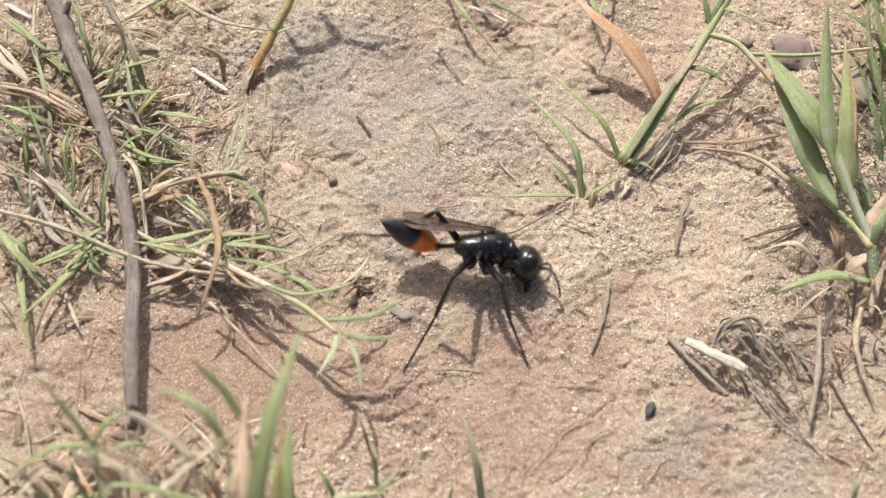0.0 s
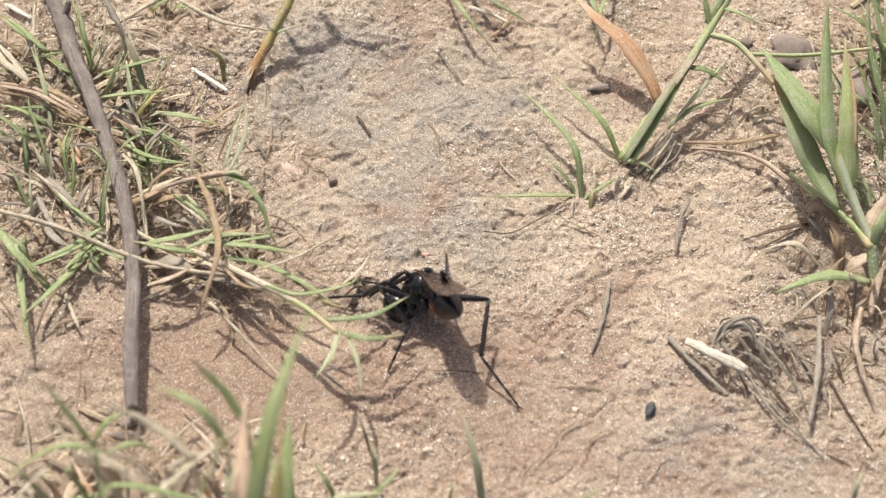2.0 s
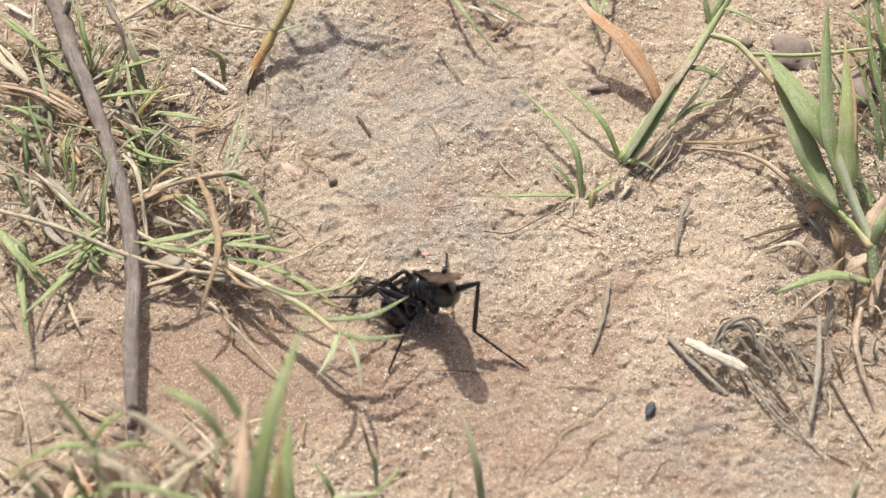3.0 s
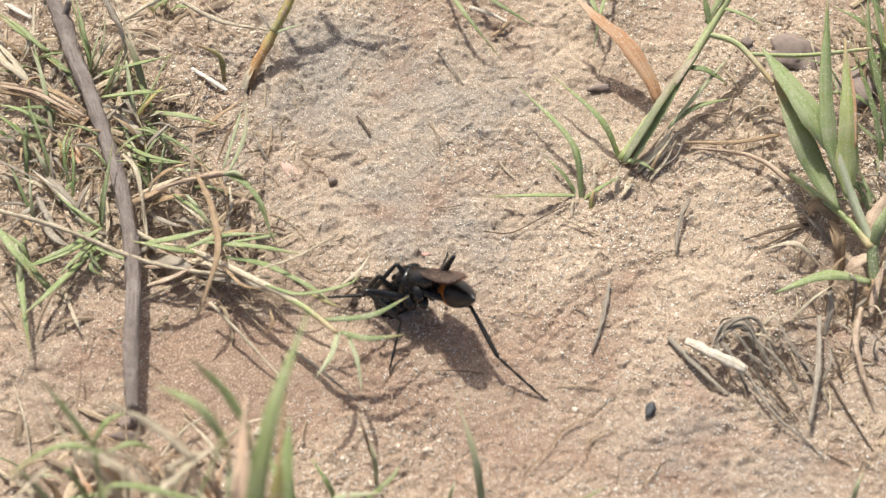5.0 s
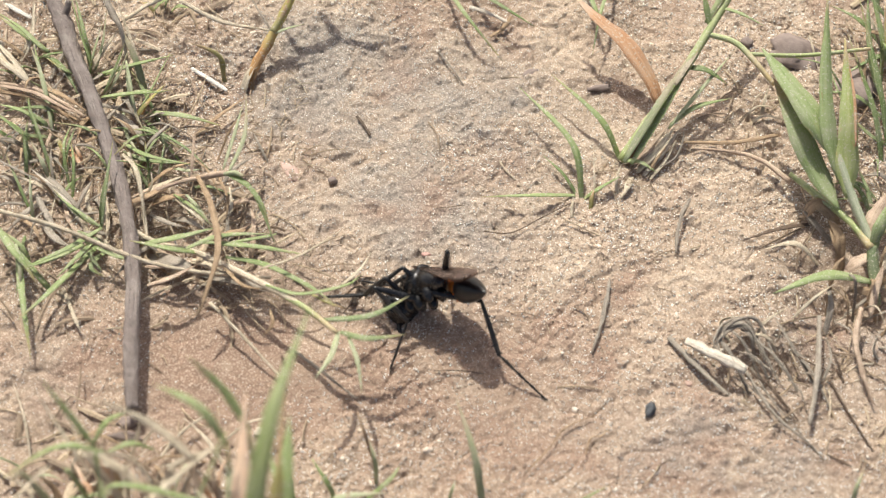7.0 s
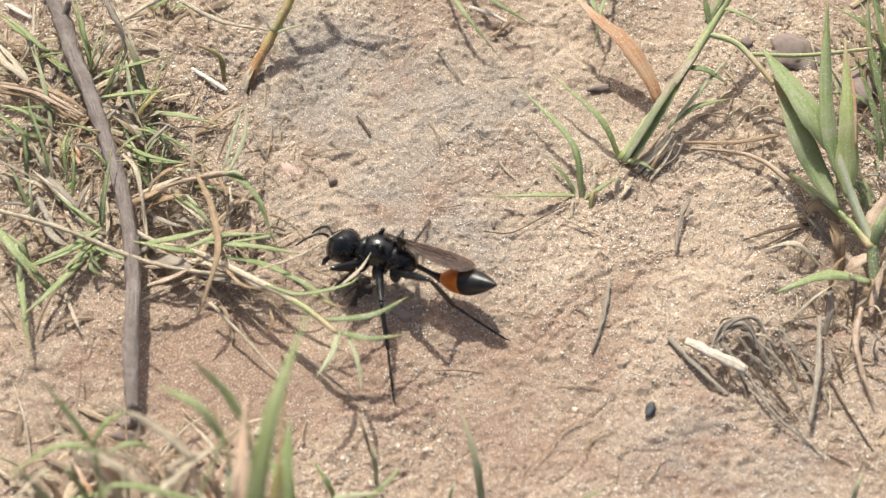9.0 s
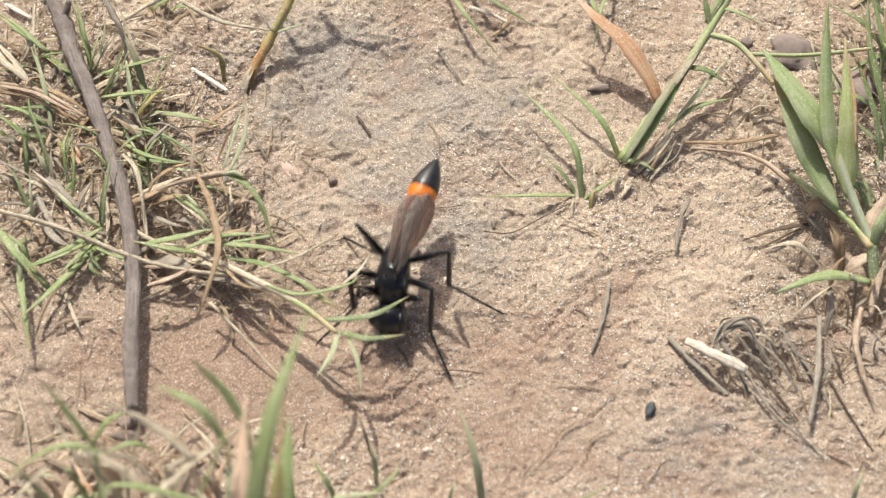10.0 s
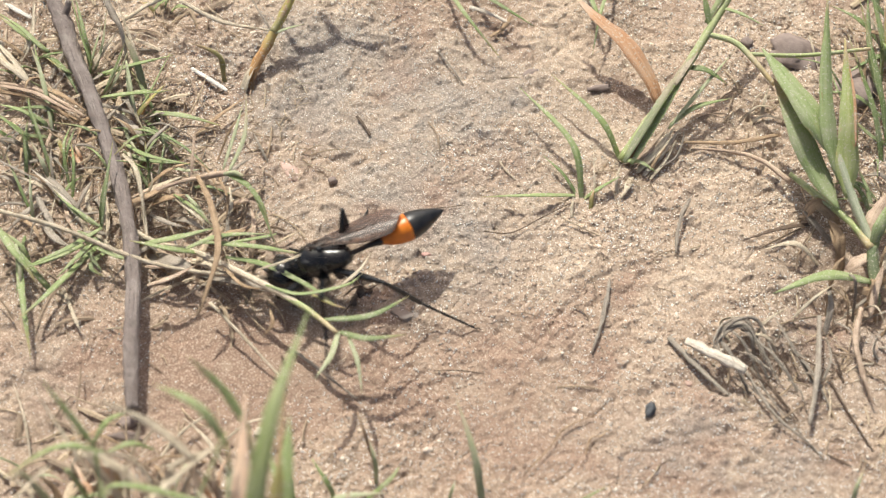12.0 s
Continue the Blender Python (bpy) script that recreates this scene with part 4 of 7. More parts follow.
fan("green grass tuft with bleached leaves beside the twig", [
    ((-33.9, 2.6, 0.0), (-33.4, 4.2, 2.8), (-32.7, 7.3, 4.6), 0.75, DEEP), ((-33.2, 2.6, 0.0), (-35.7, 2.6, 2.0), (-38.5, 5.5, 2.4), 0.6, GREEN),
    ((-34.5, 1.5, 0.0), (-37.8, 5.3, 1.2), (-41.2, 8.5, 1.6), 0.85, WHITESTRAW), ((-33.8, 2.2, 0.0), (-36.9, -2.1, 2.2), (-40.8, -3.7, 2.2), 0.8, GREEN),
    ((-33.2, 2.0, 0.0), (-36.9, -5.7, 2.6), (-40.2, -9.7, 2.8), 0.85, GREEN), ((-37.4, -5.4, 0.0), (-40.1, -3.0, 2.0), (-43.8, 1.6, 2.6), 0.85, GREEN),
    ((-42.0, 0.7, 0.0), (-40.2, -6.5, 2.4), (-38.7, -13.4, 1.6), 0.95, GREEN)] + [ ((-32.3, 1.1, 0.0), (-34.1, -2.9, 1.6), (-32.6, -3.9, 1.0), 0.7, DEEP),
    ((-40.2, -2.5, 0.0), (-40.8, -1.2, 2.0), (-43.3, 1.1, 2.0), 0.7, GREEN), ((-38.7, 6.7, 0.0), (-40.8, 7.0, 1.2), (-44.6, 8.5, 1.4), 0.6, STRAW),
    ((-40.5, 2.7, 0.0), (-40.7, 4.7, 2.0), (-41.0, 7.6, 2.8), 0.45, PALE), ((-38.8, 7.4, 0.0), (-40.4, 11.5, 3.0), (-42.0, 15.4, 4.4), 0.5, GREEN),
    ((-40.4, 4.4, 0.0), (-38.1, 0.5, 1.4), (-36.1, -0.6, 1.0), 1.1, GREYSTRAW), ((-41.3, 9.5, 0.0), (-38.5, 6.8, 1.0), (-34.8, 2.8, 0.9), 0.9, GREYSTRAW)] + [
    ((-37.7, -2.5, 0.0), (-35.3, -8.2, 1.0), (-34.4, -10.0, 0.8), 0.5, STRAW), ((-42.2, 7.4, 0.0), (-43.2, 7.6, 1.0), (-44.8, 8.1, 1.0), 0.8, GREYSTRAW),
    ((-41.2, 9.5, 0.0), (-41.9, 11.1, 2.2), (-41.8, 13.5, 3.2), 0.6, DEEP), ((-42.9, 4.0, 0.0), (-40.1, 1.5, 1.4), (-38.2, -2.5, 1.0), 0.5, TAN)])

fan("clump of dead bleached grass litter", [
    ((-29.4, -0.3, 0.0), (-25.8, -3.1, 2.4), (-23.4, -4.4, 2.6), 1.6, GREYSTRAW), ((-25.2, -0.6, 0.0), (-23.0, -2.6, 1.2), (-20.4, -3.9, 1.2), 1.1, STRAW),
    ((-23.9, -2.4, 0.0), (-20.2, -5.1, 2.6), (-16.3, -6.6, 2.8), 1.5, GREYSTRAW), ((-27.2, 4.0, 0.0), (-25.3, 2.7, 1.0), (-23.0, 1.5, 0.8), 1.0, GREYSTRAW),
    ((-30.8, 6.4, 0.0), (-28.3, 6.3, 1.6), (-25.6, 7.6, 1.8), 0.9, STRAW), ((-30.1, 5.4, 0.0), (-27.1, 5.1, 1.4), (-25.5, 5.5, 1.4), 1.0, TAN),
    ((-19.0, -1.9, 0.0), (-20.1, -0.7, 1.2), (-19.1, 1.8, 1.4), 0.5, ROOT)] + [ ((-20.4, 2.7, 0.0), (-19.6, 3.3, 1.2), (-19.3, 5.1, 1.4), 0.4, ROOT),
    ((-30.5, 2.7, 0.0), (-28.9, 0.2, 0.9), (-27.8, -0.9, 0.9), 1.0, GREYSTRAW), ((-21.9, 0.1, 0.0), (-20.7, 0.5, 1.4), (-19.4, 0.9, 1.8), 0.4, GREYSTRAW),
    ((-17.3, 9.5, 0.0), (-18.5, 11.6, 1.0), (-19.4, 13.5, 1.2), 0.35, GREYSTRAW), ((-35.3, 6.7, 0.0), (-33.9, 4.8, 0.9), (-33.1, 2.5, 0.8), 1.1, GREYSTRAW)], "litter clumps")

g = tuft("pale striped grass leaf on a weathered stalk")
blade(g, [(-30.7, 18.8, 0.0), (-31.7, 21.3, 2.8), (-33.3, 24.1, 4.8)], 1.0, PALE)
tube(g, [(-32.4, 20.0, 0.2), (-33.0, 23.4, 4.4), (-34.1, 25.4, 5.4), (-35.2, 27.8, 6.2)], (0.16, 0.22, 0.36, 0.34), GREYSTRAW, "stalk", 8, 20, 0.3)
blade(g, [(-37.3, 20.9, 0.0), (-35.8, 22.1, 1.8), (-33.7, 24.6, 3.4)], 1.0, STRAW)
blade(g, [(-31.7, 16.2, 0.0), (-32.2, 18.1, 1.8), (-32.7, 20.8, 3.0)], 0.55, PALE)
blade(g, [(-35.3, 18.5, 0.0), (-34.0, 19.7, 2.0), (-32.8, 21.9, 3.4)], 0.5, PALE)
straw([(-46.4, 19.4, 1.4), (-42.0, 18.4, 1.6), (-38.9, 16.6, 1.7), (-36.4, 15.0, 1.3)], (0.26, 0.32, 0.3, 0.2), PINKSTRAW, "pinkish dead stem lying in the grass", 0.7)
straw([(-46.3, 18.4, 1.2), (-41.9, 17.3, 1.3), (-37.1, 14.7, 1.1)], (0.2, 0.24, 0.16), TAN, "thin tan dead stem lying in the grass", 0.7)
straw([(-43.9, 22.3, 1.0), (-43.2, 24.7, 1.8), (-42.6, 27.2, 2.4)], (0.2, 0.26, 0.2), STRAW, "pale upright straw leaning in the grass", 0.7)
straw([(-44.2, 2.4, 3.6), (-37.4, 0.3, 3.6), (-30.6, -2.7, 3.4), (-24.6, -4.4, 3.2), (-16.5, -4.9, 2.6)], (0.30, 0.32, 0.30, 0.26, 0.18), STRAW, "long pale straw lying across the twig")
straw([(-22.2, -7.5, 2.4), (-18.9, -10.8, 1.6), (-14.8, -15.1, 0.5)], (0.2, 0.2, 0.14), STRAW, "thin pale straw leaning on the soil")
straw([(-14.2, -11.6, 0.5), (-12.0, -13.4, 0.4), (-8.1, -16.7, 0.3)], (0.2, 0.22, 0.12), GREYSTRAW, "thin weathered straw on the soil")
straw([(-33.1, 26.0, 3.4), (-30.6, 27.2, 4.4), (-27.8, 28.2, 5.2)], (0.34, 0.36, 0.3), STRAW, "pale bent straw over the grass", 0.6)
straw([(-27.3, 27.3, 5.0), (-23.1, 25.8, 3.4), (-18.0, 26.0, 1.6)], (0.34, 0.3, 0.16), STRAW, "pale straw arching down to the soil", 0.6)
straw([(-26.2, 21.9, 0.5), (-24.1, 20.3, 0.6), (-22.3, 19.0, 0.5)], (0.24, 0.36, 0.22), CHALKY, "short bleached straw chip on the sand", 0.5)
straw([(-46.3, 30.2, 0.7), (-45.0, 29.3, 0.7), (-43.6, 28.5, 0.6)], (0.3, 0.36, 0.24), CHALKY, "short bleached straw chip on the sand", 0.5)
straw([(-31.9, 24.2, 0.7), (-29.8, 23.9, 0.7)], (0.22, 0.2), GREYSTRAW, "weathered straw bit on the sand")
straw([(-30.4, 17.7, 0.6), (-27.5, 17.2, 0.6)], (0.3, 0.35), ROOT, "dark bark fragment on the sand", 0.6)

g = tuft("tuft of narrow green leaves rising beside the twig")
blade(g, [(-36.8, 20.9, 0.3), (-36.3, 21.0, 2.5), (-37.4, 23.8, 3.8), (-38.7, 28.1, 4.4)], 0.55, GREEN)
blade(g, [(-36.9, 20.9, 0.3), (-36.0, 21.9, 3.0), (-35.2, 25.1, 4.2)], 0.5, PALE)
blade(g, [(-37.2, 21.0, 0.6), (-38.9, 20.3, 2.2), (-41.0, 21.8, 2.4)], 0.8, DEEP)
blade(g, [(-35.7, 20.7, 1.0), (-32.1, 20.3, 3.0), (-28.8, 21.1, 3.4)], 0.7, GREEN)
blade(g, [(-35.1, 17.4, 1.5), (-31.6, 16.0, 4.0), (-28.1, 16.1, 4.2)], 0.7, GREEN)
blade(g, [(-34.9, 18.3, 1.0), (-33.5, 19.8, 3.4), (-32.5, 21.6, 5.0)], 0.4, GREEN)
blade(g, [(-34.5, 18.2, 1.0), (-33.1, 19.3, 3.0), (-32.3, 20.9, 4.4)], 0.34, PALE)
blade(g, [(-32.3, 19.9, 4.4), (-31.7, 17.3, 3.8), (-31.2, 14.9, 2.6), (-29.7, 12.0, 1.2)], 0.5, PALE)
blade(g, [(-30.7, 15.1, 1.6), (-30.0, 15.9, 2.6), (-28.3, 17.6, 3.4)], 0.6, SHEATH)
blade(g, [(-31.1, 14.8, 1.6), (-30.5, 15.3, 2.4), (-29.6, 16.0, 3.0)], 0.75, YELLOW)

g = tuft("green and pale grass leaves at the edge of the clump")
blade(g, [(-40.7, 22.4, 2.6), (-41.7, 22.7, 3.4), (-43.7, 24.6, 3.8), (-46.4, 26.7, 3.8)], 0.8, GREEN)
blade(g, [(-39.7, 13.5, 1.0), (-40.6, 17.5, 2.6), (-41.4, 20.0, 3.2), (-42.4, 22.2, 3.6)], 0.65, PALE)
blade(g, [(-40.1, 13.8, 0.8), (-40.7, 14.2, 1.8), (-42.3, 15.3, 2.2)], 0.7, DEEP)
blade(g, [(-41.9, 12.4, 1.0), (-43.1, 12.9, 2.4), (-45.0, 14.1, 3.0)], 0.8, GREEN)
blade(g, [(-41.8, 8.1, 0.6), (-41.8, 10.0, 2.0), (-42.2, 12.1, 3.0)], 0.6, DEEP)
blade(g, [(-39.6, 8.2, 0.6), (-40.1, 9.1, 1.8), (-41.4, 11.3, 2.6)], 0.6, PALE)
blade(g, [(-37.6, 9.6, 0.4), (-38.0, 10.3, 1.2), (-38.7, 11.6, 1.8)], 0.42, YELLOW)
blade(g, [(-36.3, 9.6, 0.4), (-36.6, 10.3, 1.4), (-37.3, 11.6, 1.8)], 0.62, RUSSET)

g = tuft("low green tuft whose leaves spread flat from one node")
blade(g, [(-33.4, 1.4, 1.8), (-33.0, 4.7, 4.0), (-32.6, 9.6, 5.0)], 0.5, DEEP)
blade(g, [(-33.5, 1.4, 1.8), (-36.0, 3.0, 2.4), (-38.2, 4.9, 2.4)], 0.5, GREEN)
blade(g, [(-33.4, 1.3, 1.8), (-36.3, -1.7, 2.8), (-40.5, -4.0, 2.8)], 0.75, GREEN)
blade(g, [(-33.9, 0.1, 1.6), (-35.3, -2.4, 2.4), (-37.2, -4.5, 2.0)], 0.7, GREEN)
blade(g, [(-34.5, -1.4, 1.6), (-33.8, -2.5, 1.8), (-33.0, -3.4, 1.4)], 0.6, DEEP)
blade(g, [(-33.9, -0.8, 1.6), (-31.3, -2.3, 2.2), (-28.5, -2.6, 2.0)], 0.6, GREEN)
blade(g, [(-43.6, 1.0, 2.8), (-41.6, -2.1, 3.4), (-40.1, -3.7, 3.0), (-39.0, -5.3, 2.4)], 0.8, GREEN)
blade(g, [(-41.3, -1.3, 3.0), (-40.7, -3.5, 2.8), (-40.6, -5.3, 2.0)], 0.7, PALE)

g = tuft("flat green leaves reaching out under dead stems")
blade(g, [(-32.2, 11.6, 1.6), (-29.4, 9.2, 2.8), (-24.6, 7.9, 3.0)], 0.62, GREEN)
blade(g, [(-30.5, 13.8, 1.4), (-27.9, 11.8, 2.6), (-25.3, 9.8, 2.8), (-23.1, 7.7, 2.4)], 0.45, DEEP)
blade(g, [(-29.1, -0.4, 1.6), (-25.4, -0.5, 3.0), (-22.2, 0.3, 3.4)], 0.9, GREEN)
blade(g, [(-26.7, 5.4, 1.6), (-24.3, 3.0, 2.6), (-22.5, 1.3, 2.0)], 0.45, GREEN)
blade(g, [(-21.0, -0.2, 1.4), (-17.3, -0.1, 2.4), (-16.1, 0.3, 2.4)], 0.5, GREEN)
blade(g, [(-27.5, 9.1, 1.0), (-25.6, 8.1, 1.8), (-24.1, 8.0, 2.2)], 0.5, PALE)

g = tuft("weathered dead leaves and straws lying criss-cross in the grass", "litter clumps")
blade(g, [(-46.3, 22.7, 2.2), (-44.2, 20.5, 2.6), (-42.1, 18.6, 1.8)], 1.5, STRAW)
blade(g, [(-42.7, 28.0, 3.4), (-42.6, 23.7, 3.0), (-43.6, 21.4, 2.0)], 0.45, STRAW)
blade(g, [(-45.8, 18.6, 2.0), (-41.6, 17.0, 2.8), (-38.5, 15.3, 2.6), (-36.2, 14.6, 2.0)], 0.6, PINKSTRAW)
blade(g, [(-45.8, 18.2, 1.8), (-42.0, 16.8, 2.4), (-38.9, 15.1, 2.2)], 0.45, TAN)
blade(g, [(-33.6, 15.9, 0.8), (-31.2, 13.3, 1.2), (-30.1, 12.4, 0.8)], 1.2, GREYSTRAW)
blade(g, [(-44.4, 9.4, 1.6), (-41.8, 7.6, 2.2), (-38.2, 5.6, 2.2), (-35.7, 3.3, 1.6)], 0.4, GREYSTRAW)
blade(g, [(-31.9, 9.3, 3.0), (-30.3, 7.0, 3.6), (-29.5, 3.9, 3.2), (-29.1, 0.9, 1.6)], 0.6, STRAW)
blade(g, [(-26.7, 5.1, 1.4), (-24.3, 2.5, 2.4), (-22.7, 1.3, 1.8)], 0.45, STRAW)
blade(g, [(-20.2, 0.3, 0.6), (-18.2, 1.9, 1.6), (-15.8, 3.9, 1.8)], 0.4, PINKSTRAW)
blade(g, [(-21.2, 6.2, 1.8), (-20.8, 3.7, 2.0), (-21.3, 2.3, 1.4)], 0.35, STRAW)
blade(g, [(-30.0, 11.1, 1.4), (-28.8, 12.0, 2.4), (-27.2, 13.5, 2.8)], 0.6, GREYSTRAW)
blade(g, [(-29.3, 5.9, 1.2), (-28.8, 6.3, 2.2), (-29.0, 7.4, 2.6)], 0.5, STRAW)
blade(g, [(-36.6, 3.5, 0.8), (-35.5, 5.7, 1.6), (-34.9, 7.3, 1.4)], 0.6, GREYSTRAW)
blade(g, [(-40.5, 5.9, 0.8), (-38.9, 2.8, 1.4), (-37.2, 0.7, 1.0)], 0.9, GREYSTRAW)
blade(g, [(-29.0, 3.5, 0.8), (-26.9, 2.1, 1.4), (-25.2, 1.9, 1.0)], 0.7, GREYSTRAW)
blade(g, [(-38.7, 2.3, 0.6), (-36.8, 1.3, 1.2), (-36.3, -0.3, 0.6)], 0.5, PINKSTRAW)

# young sprout and the brown stalk that leaves the view
g = tuft("small olive sprout with two leaves")
blade(g, [(-22.8, 20.4, 0.0), (-23.1, 22.0, 2.4), (-26.4, 23.4, 3.0)], 0.7, YELLOW)
blade(g, [(-22.6, 20.4, 0.0), (-22.9, 21.3, 1.4), (-23.5, 23.1, 2.6)], 0.6, YELLOW)

g = tuft("tall grass stalk with an ochre sheath and leaves above")
tube(g, [(-20.4, 20.0, 0.0), (-19.3, 21.9, 1.4), (-17.7, 24.3, 3.0), (-15.8, 27.3, 5.0), (-13.0, 32.0, 8.0)], (0.56, 0.56, 0.50, 0.44, 0.40), SHEATH, "stalk", 10, 36, 0.3)
blade(g, [(-20.7, 18.8, 0.0), (-20.2, 20.2, 0.9), (-19.2, 22.2, 1.6)], 1.1, STRAW, "base_sheath", fold=1.2)
blade(g, [(-19.8, 19.4, 0.0), (-19.7, 20.6, 0.8), (-18.9, 22.1, 1.5)], 0.8, TAN, "base_sheath", fold=1.2)
tube(g, [(-17.6, 24.5, 3.2), (-16.6, 26.0, 4.2), (-14.9, 28.8, 6.0)], (0.46, 0.42, 0.36), YELLOW, "sheath", 10, 14, 0.1)
blade(g, [(-13.0, 32.0, 8.0), (-9.6, 31.3, 8.4), (-7.0, 30.7, 7.0)], 0.9, GREEN)
blade(g, [(-13.0, 32.0, 8.0), (-13.8, 33.8, 9.0), (-15.6, 36.2, 9.0)], 1.2, GREEN)
blade(g, [(-15.8, 27.3, 5.0), (-17.0, 29.0, 5.0), (-18.2, 30.9, 4.8)], 0.9, GREEN)
blade(g, [(-13.0, 32.0, 8.0), (-8.4, 31.0, 8.2), (-4.9, 31.4, 7.4)], 1.0, GREEN)
blade(g, [(-17.6, 24.3, 3.2), (-18.9, 26.1, 4.2), (-20.4, 28.5, 5.0)], 0.32, GREYSTRAW)
blade(g, [(-17.7, 24.2, 3.2), (-16.3, 24.6, 3.6), (-14.3, 25.5, 3.4)], 0.4, PALE)

fan("low mossy green shoots at the edge of the grass", [
    ((-31.0, 29.9, 0.0), (-29.9, 30.1, 1.2), (-28.4, 30.7, 1.6), 0.8, GREEN), ((-29.1, 29.9, 0.0), (-28.1, 29.7, 1.0), (-26.9, 29.7, 0.8), 0.8, GREEN),
    ((-30.6, 29.6, 0.0), (-31.3, 29.7, 1.2), (-32.3, 30.1, 1.4), 0.8, YELLOW), ((-29.8, 30.2, 0.0), (-29.0, 30.4, 1.6), (-27.6, 31.5, 1.8), 0.9, DEEP)])

fan("thin green leaves reaching in over bare sand", [
    ((-0.9, 36.2, 0.0), (2.1, 27.1, 3.4), (6.2, 22.5, 1.0), 0.6, GREEN), ((1.0, 35.4, 0.0), (5.1, 29.0, 3.0), (9.5, 25.8, 2.6), 0.7, DEEP),
    ((15.1, 36.2, 0.0), (15.6, 28.8, 3.2), (17.0, 25.3, 2.0), 0.75, GREEN), ((19.0, 35.4, 0.0), (16.7, 27.9, 3.4), (15.5, 22.8, 1.4), 0.55, GREEN)])

# tuft on the open sand
fan("spreading green grass tuft on open sand", [
    ((13.9, 5.7, 0.0), (12.9, 10.4, 3.2), (7.8, 17.4, 3.2), 0.95, GREEN), ((13.9, 6.5, 0.0), (9.3, 5.4, 1.4), (3.8, 5.5, 1.0), 0.6, GREEN),
    ((18.0, 10.7, 0.0), (15.9, 13.8, 2.6), (11.1, 19.2, 3.0), 0.9, GREEN), ((13.6, 6.1, 0.0), (12.1, 8.1, 1.0), (10.1, 10.5, 1.0), 0.5, DEEP),
    ((17.8, 10.6, 0.0), (19.6, 9.6, 1.2), (21.5, 8.7, 0.6), 0.7, GREEN), ((15.0, 4.4, 0.0), (15.1, 7.2, 1.4), (15.1, 11.4, 2.2), 0.3, STRAW),
    ((13.9, 5.9, 0.0), (15.5, 6.3, 1.2), (17.7, 7.7, 1.4), 0.6, GREEN)] + [ ((17.6, 6.1, 0.0), (17.3, 7.4, 1.0), (17.9, 9.3, 1.2), 0.5, STRAW),
    ((14.7, 4.3, 0.0), (14.8, 5.5, 0.8), (15.3, 6.8, 1.0), 0.6, YELLOW), ((12.8, 2.7, 0.0), (12.8, 4.3, 0.6), (13.0, 5.9, 0.8), 0.45, STRAW)])

g = tuft("jointed grass stem climbing from a straw-coloured base")
tube(g, [(17.9, 10.3, 0.4), (20.9, 13.8, 2.6), (23.8, 17.4, 4.6), (26.7, 21.6, 6.4), (29.1, 25.2, 8.0), (31.5, 28.8, 9.5)], (0.42, 0.56, 0.54, 0.46, 0.44, 0.40, 0.36, 0.30), STEM, "stem", 10, 34, 0.15)
blade(g, [(18.2, 9.5, 1.2), (21.3, 13.7, 4.3), (24.8, 18.7, 6.8)], 1.1, PALE, "sheath", fold=0.8)
blade(g, [(18.9, 9.3, 1.2), (22.3, 14.0, 4.2), (25.8, 19.4, 7.2)], 0.9, GREEN, "sheath", fold=0.8)
blade(g, [(23.3, 15.9, 5.6), (24.5, 17.6, 6.4), (25.7, 19.0, 7.0)], 0.8, STRAW, "sheath", fold=0.8)
blade(g, [(20.9, 13.6, 2.6), (22.9, 16.0, 3.8), (24.7, 19.0, 4.6)], 1.1, PALE)
blade(g, [(19.6, 8.9, 0.3), (21.4, 10.7, 1.2), (23.6, 13.5, 2.0)], 1.0, STRAW, "dry_sheath", fold=0.7)
blade(g, [(20.2, 8.5, 0.3), (22.1, 10.7, 1.0), (24.1, 13.4, 1.8)], 0.9, WHITESTRAW, "dry_sheath", fold=0.7)
blade(g, [(19.0, 9.3, 0.3), (20.9, 11.2, 1.3), (23.1, 13.9, 2.2)], 0.9, PINKSTRAW, "dry_sheath", fold=0.7)
blade(g, [(20.8, 8.1, 0.2), (22.4, 10.0, 0.8), (23.8, 12.5, 1.6)], 0.5, STRAW, "dry_sheath", fold=0.7)
blade(g, [(20.3, 8.7, 0.0), (21.5, 10.0, 1.2), (23.1, 12.1, 2.2)], 0.6, STRAW)
blade(g, [(20.6, 8.4, 0.0), (21.2, 9.5, 1.0), (22.5, 11.1, 1.9)], 0.5, TAN)
blade(g, [(19.1, 9.1, 0.0), (18.5, 7.1, 0.5), (17.7, 5.7, 0.3)], 0.9, STRAW)
tube(g, [(21.4, 9.2, 0.4), (23.2, 10.0, 1.0), (24.1, 11.6, 1.2), (24.4, 13.2, 1.4)], (0.1, 0.12, 0.1, 0.06), GREYSTRAW, "old_root", 6, 14, 0.3)
blade(g, [(18.3, 9.5, 0.0), (20.3, 12.1, 1.2), (22.3, 14.3, 2.6)], 0.9, TAN)
blade(g, [(22.1, 17.2, 0.8), (21.0, 19.2, 2.2), (18.3, 22.5, 4.0), (15.5, 24.8, 5.0), (13.2, 27.6, 6.0)], 1.95, RUSSET, fold=0.8, twist=40, waist=0.5, peak=0.45)
blade(g, [(22.8, 13.2, 1.8), (26.0, 16.4, 4.0), (29.7, 20.5, 5.4)], 0.6, PALE)
blade(g, [(23.0, 13.6, 1.9), (25.5, 15.0, 3.0), (29.4, 16.5, 2.6)], 0.8, GREEN)
blade(g, [(24.7, 18.8, 4.6), (26.6, 18.2, 5.0), (28.9, 17.3, 3.8)], 1.0, DEEP)
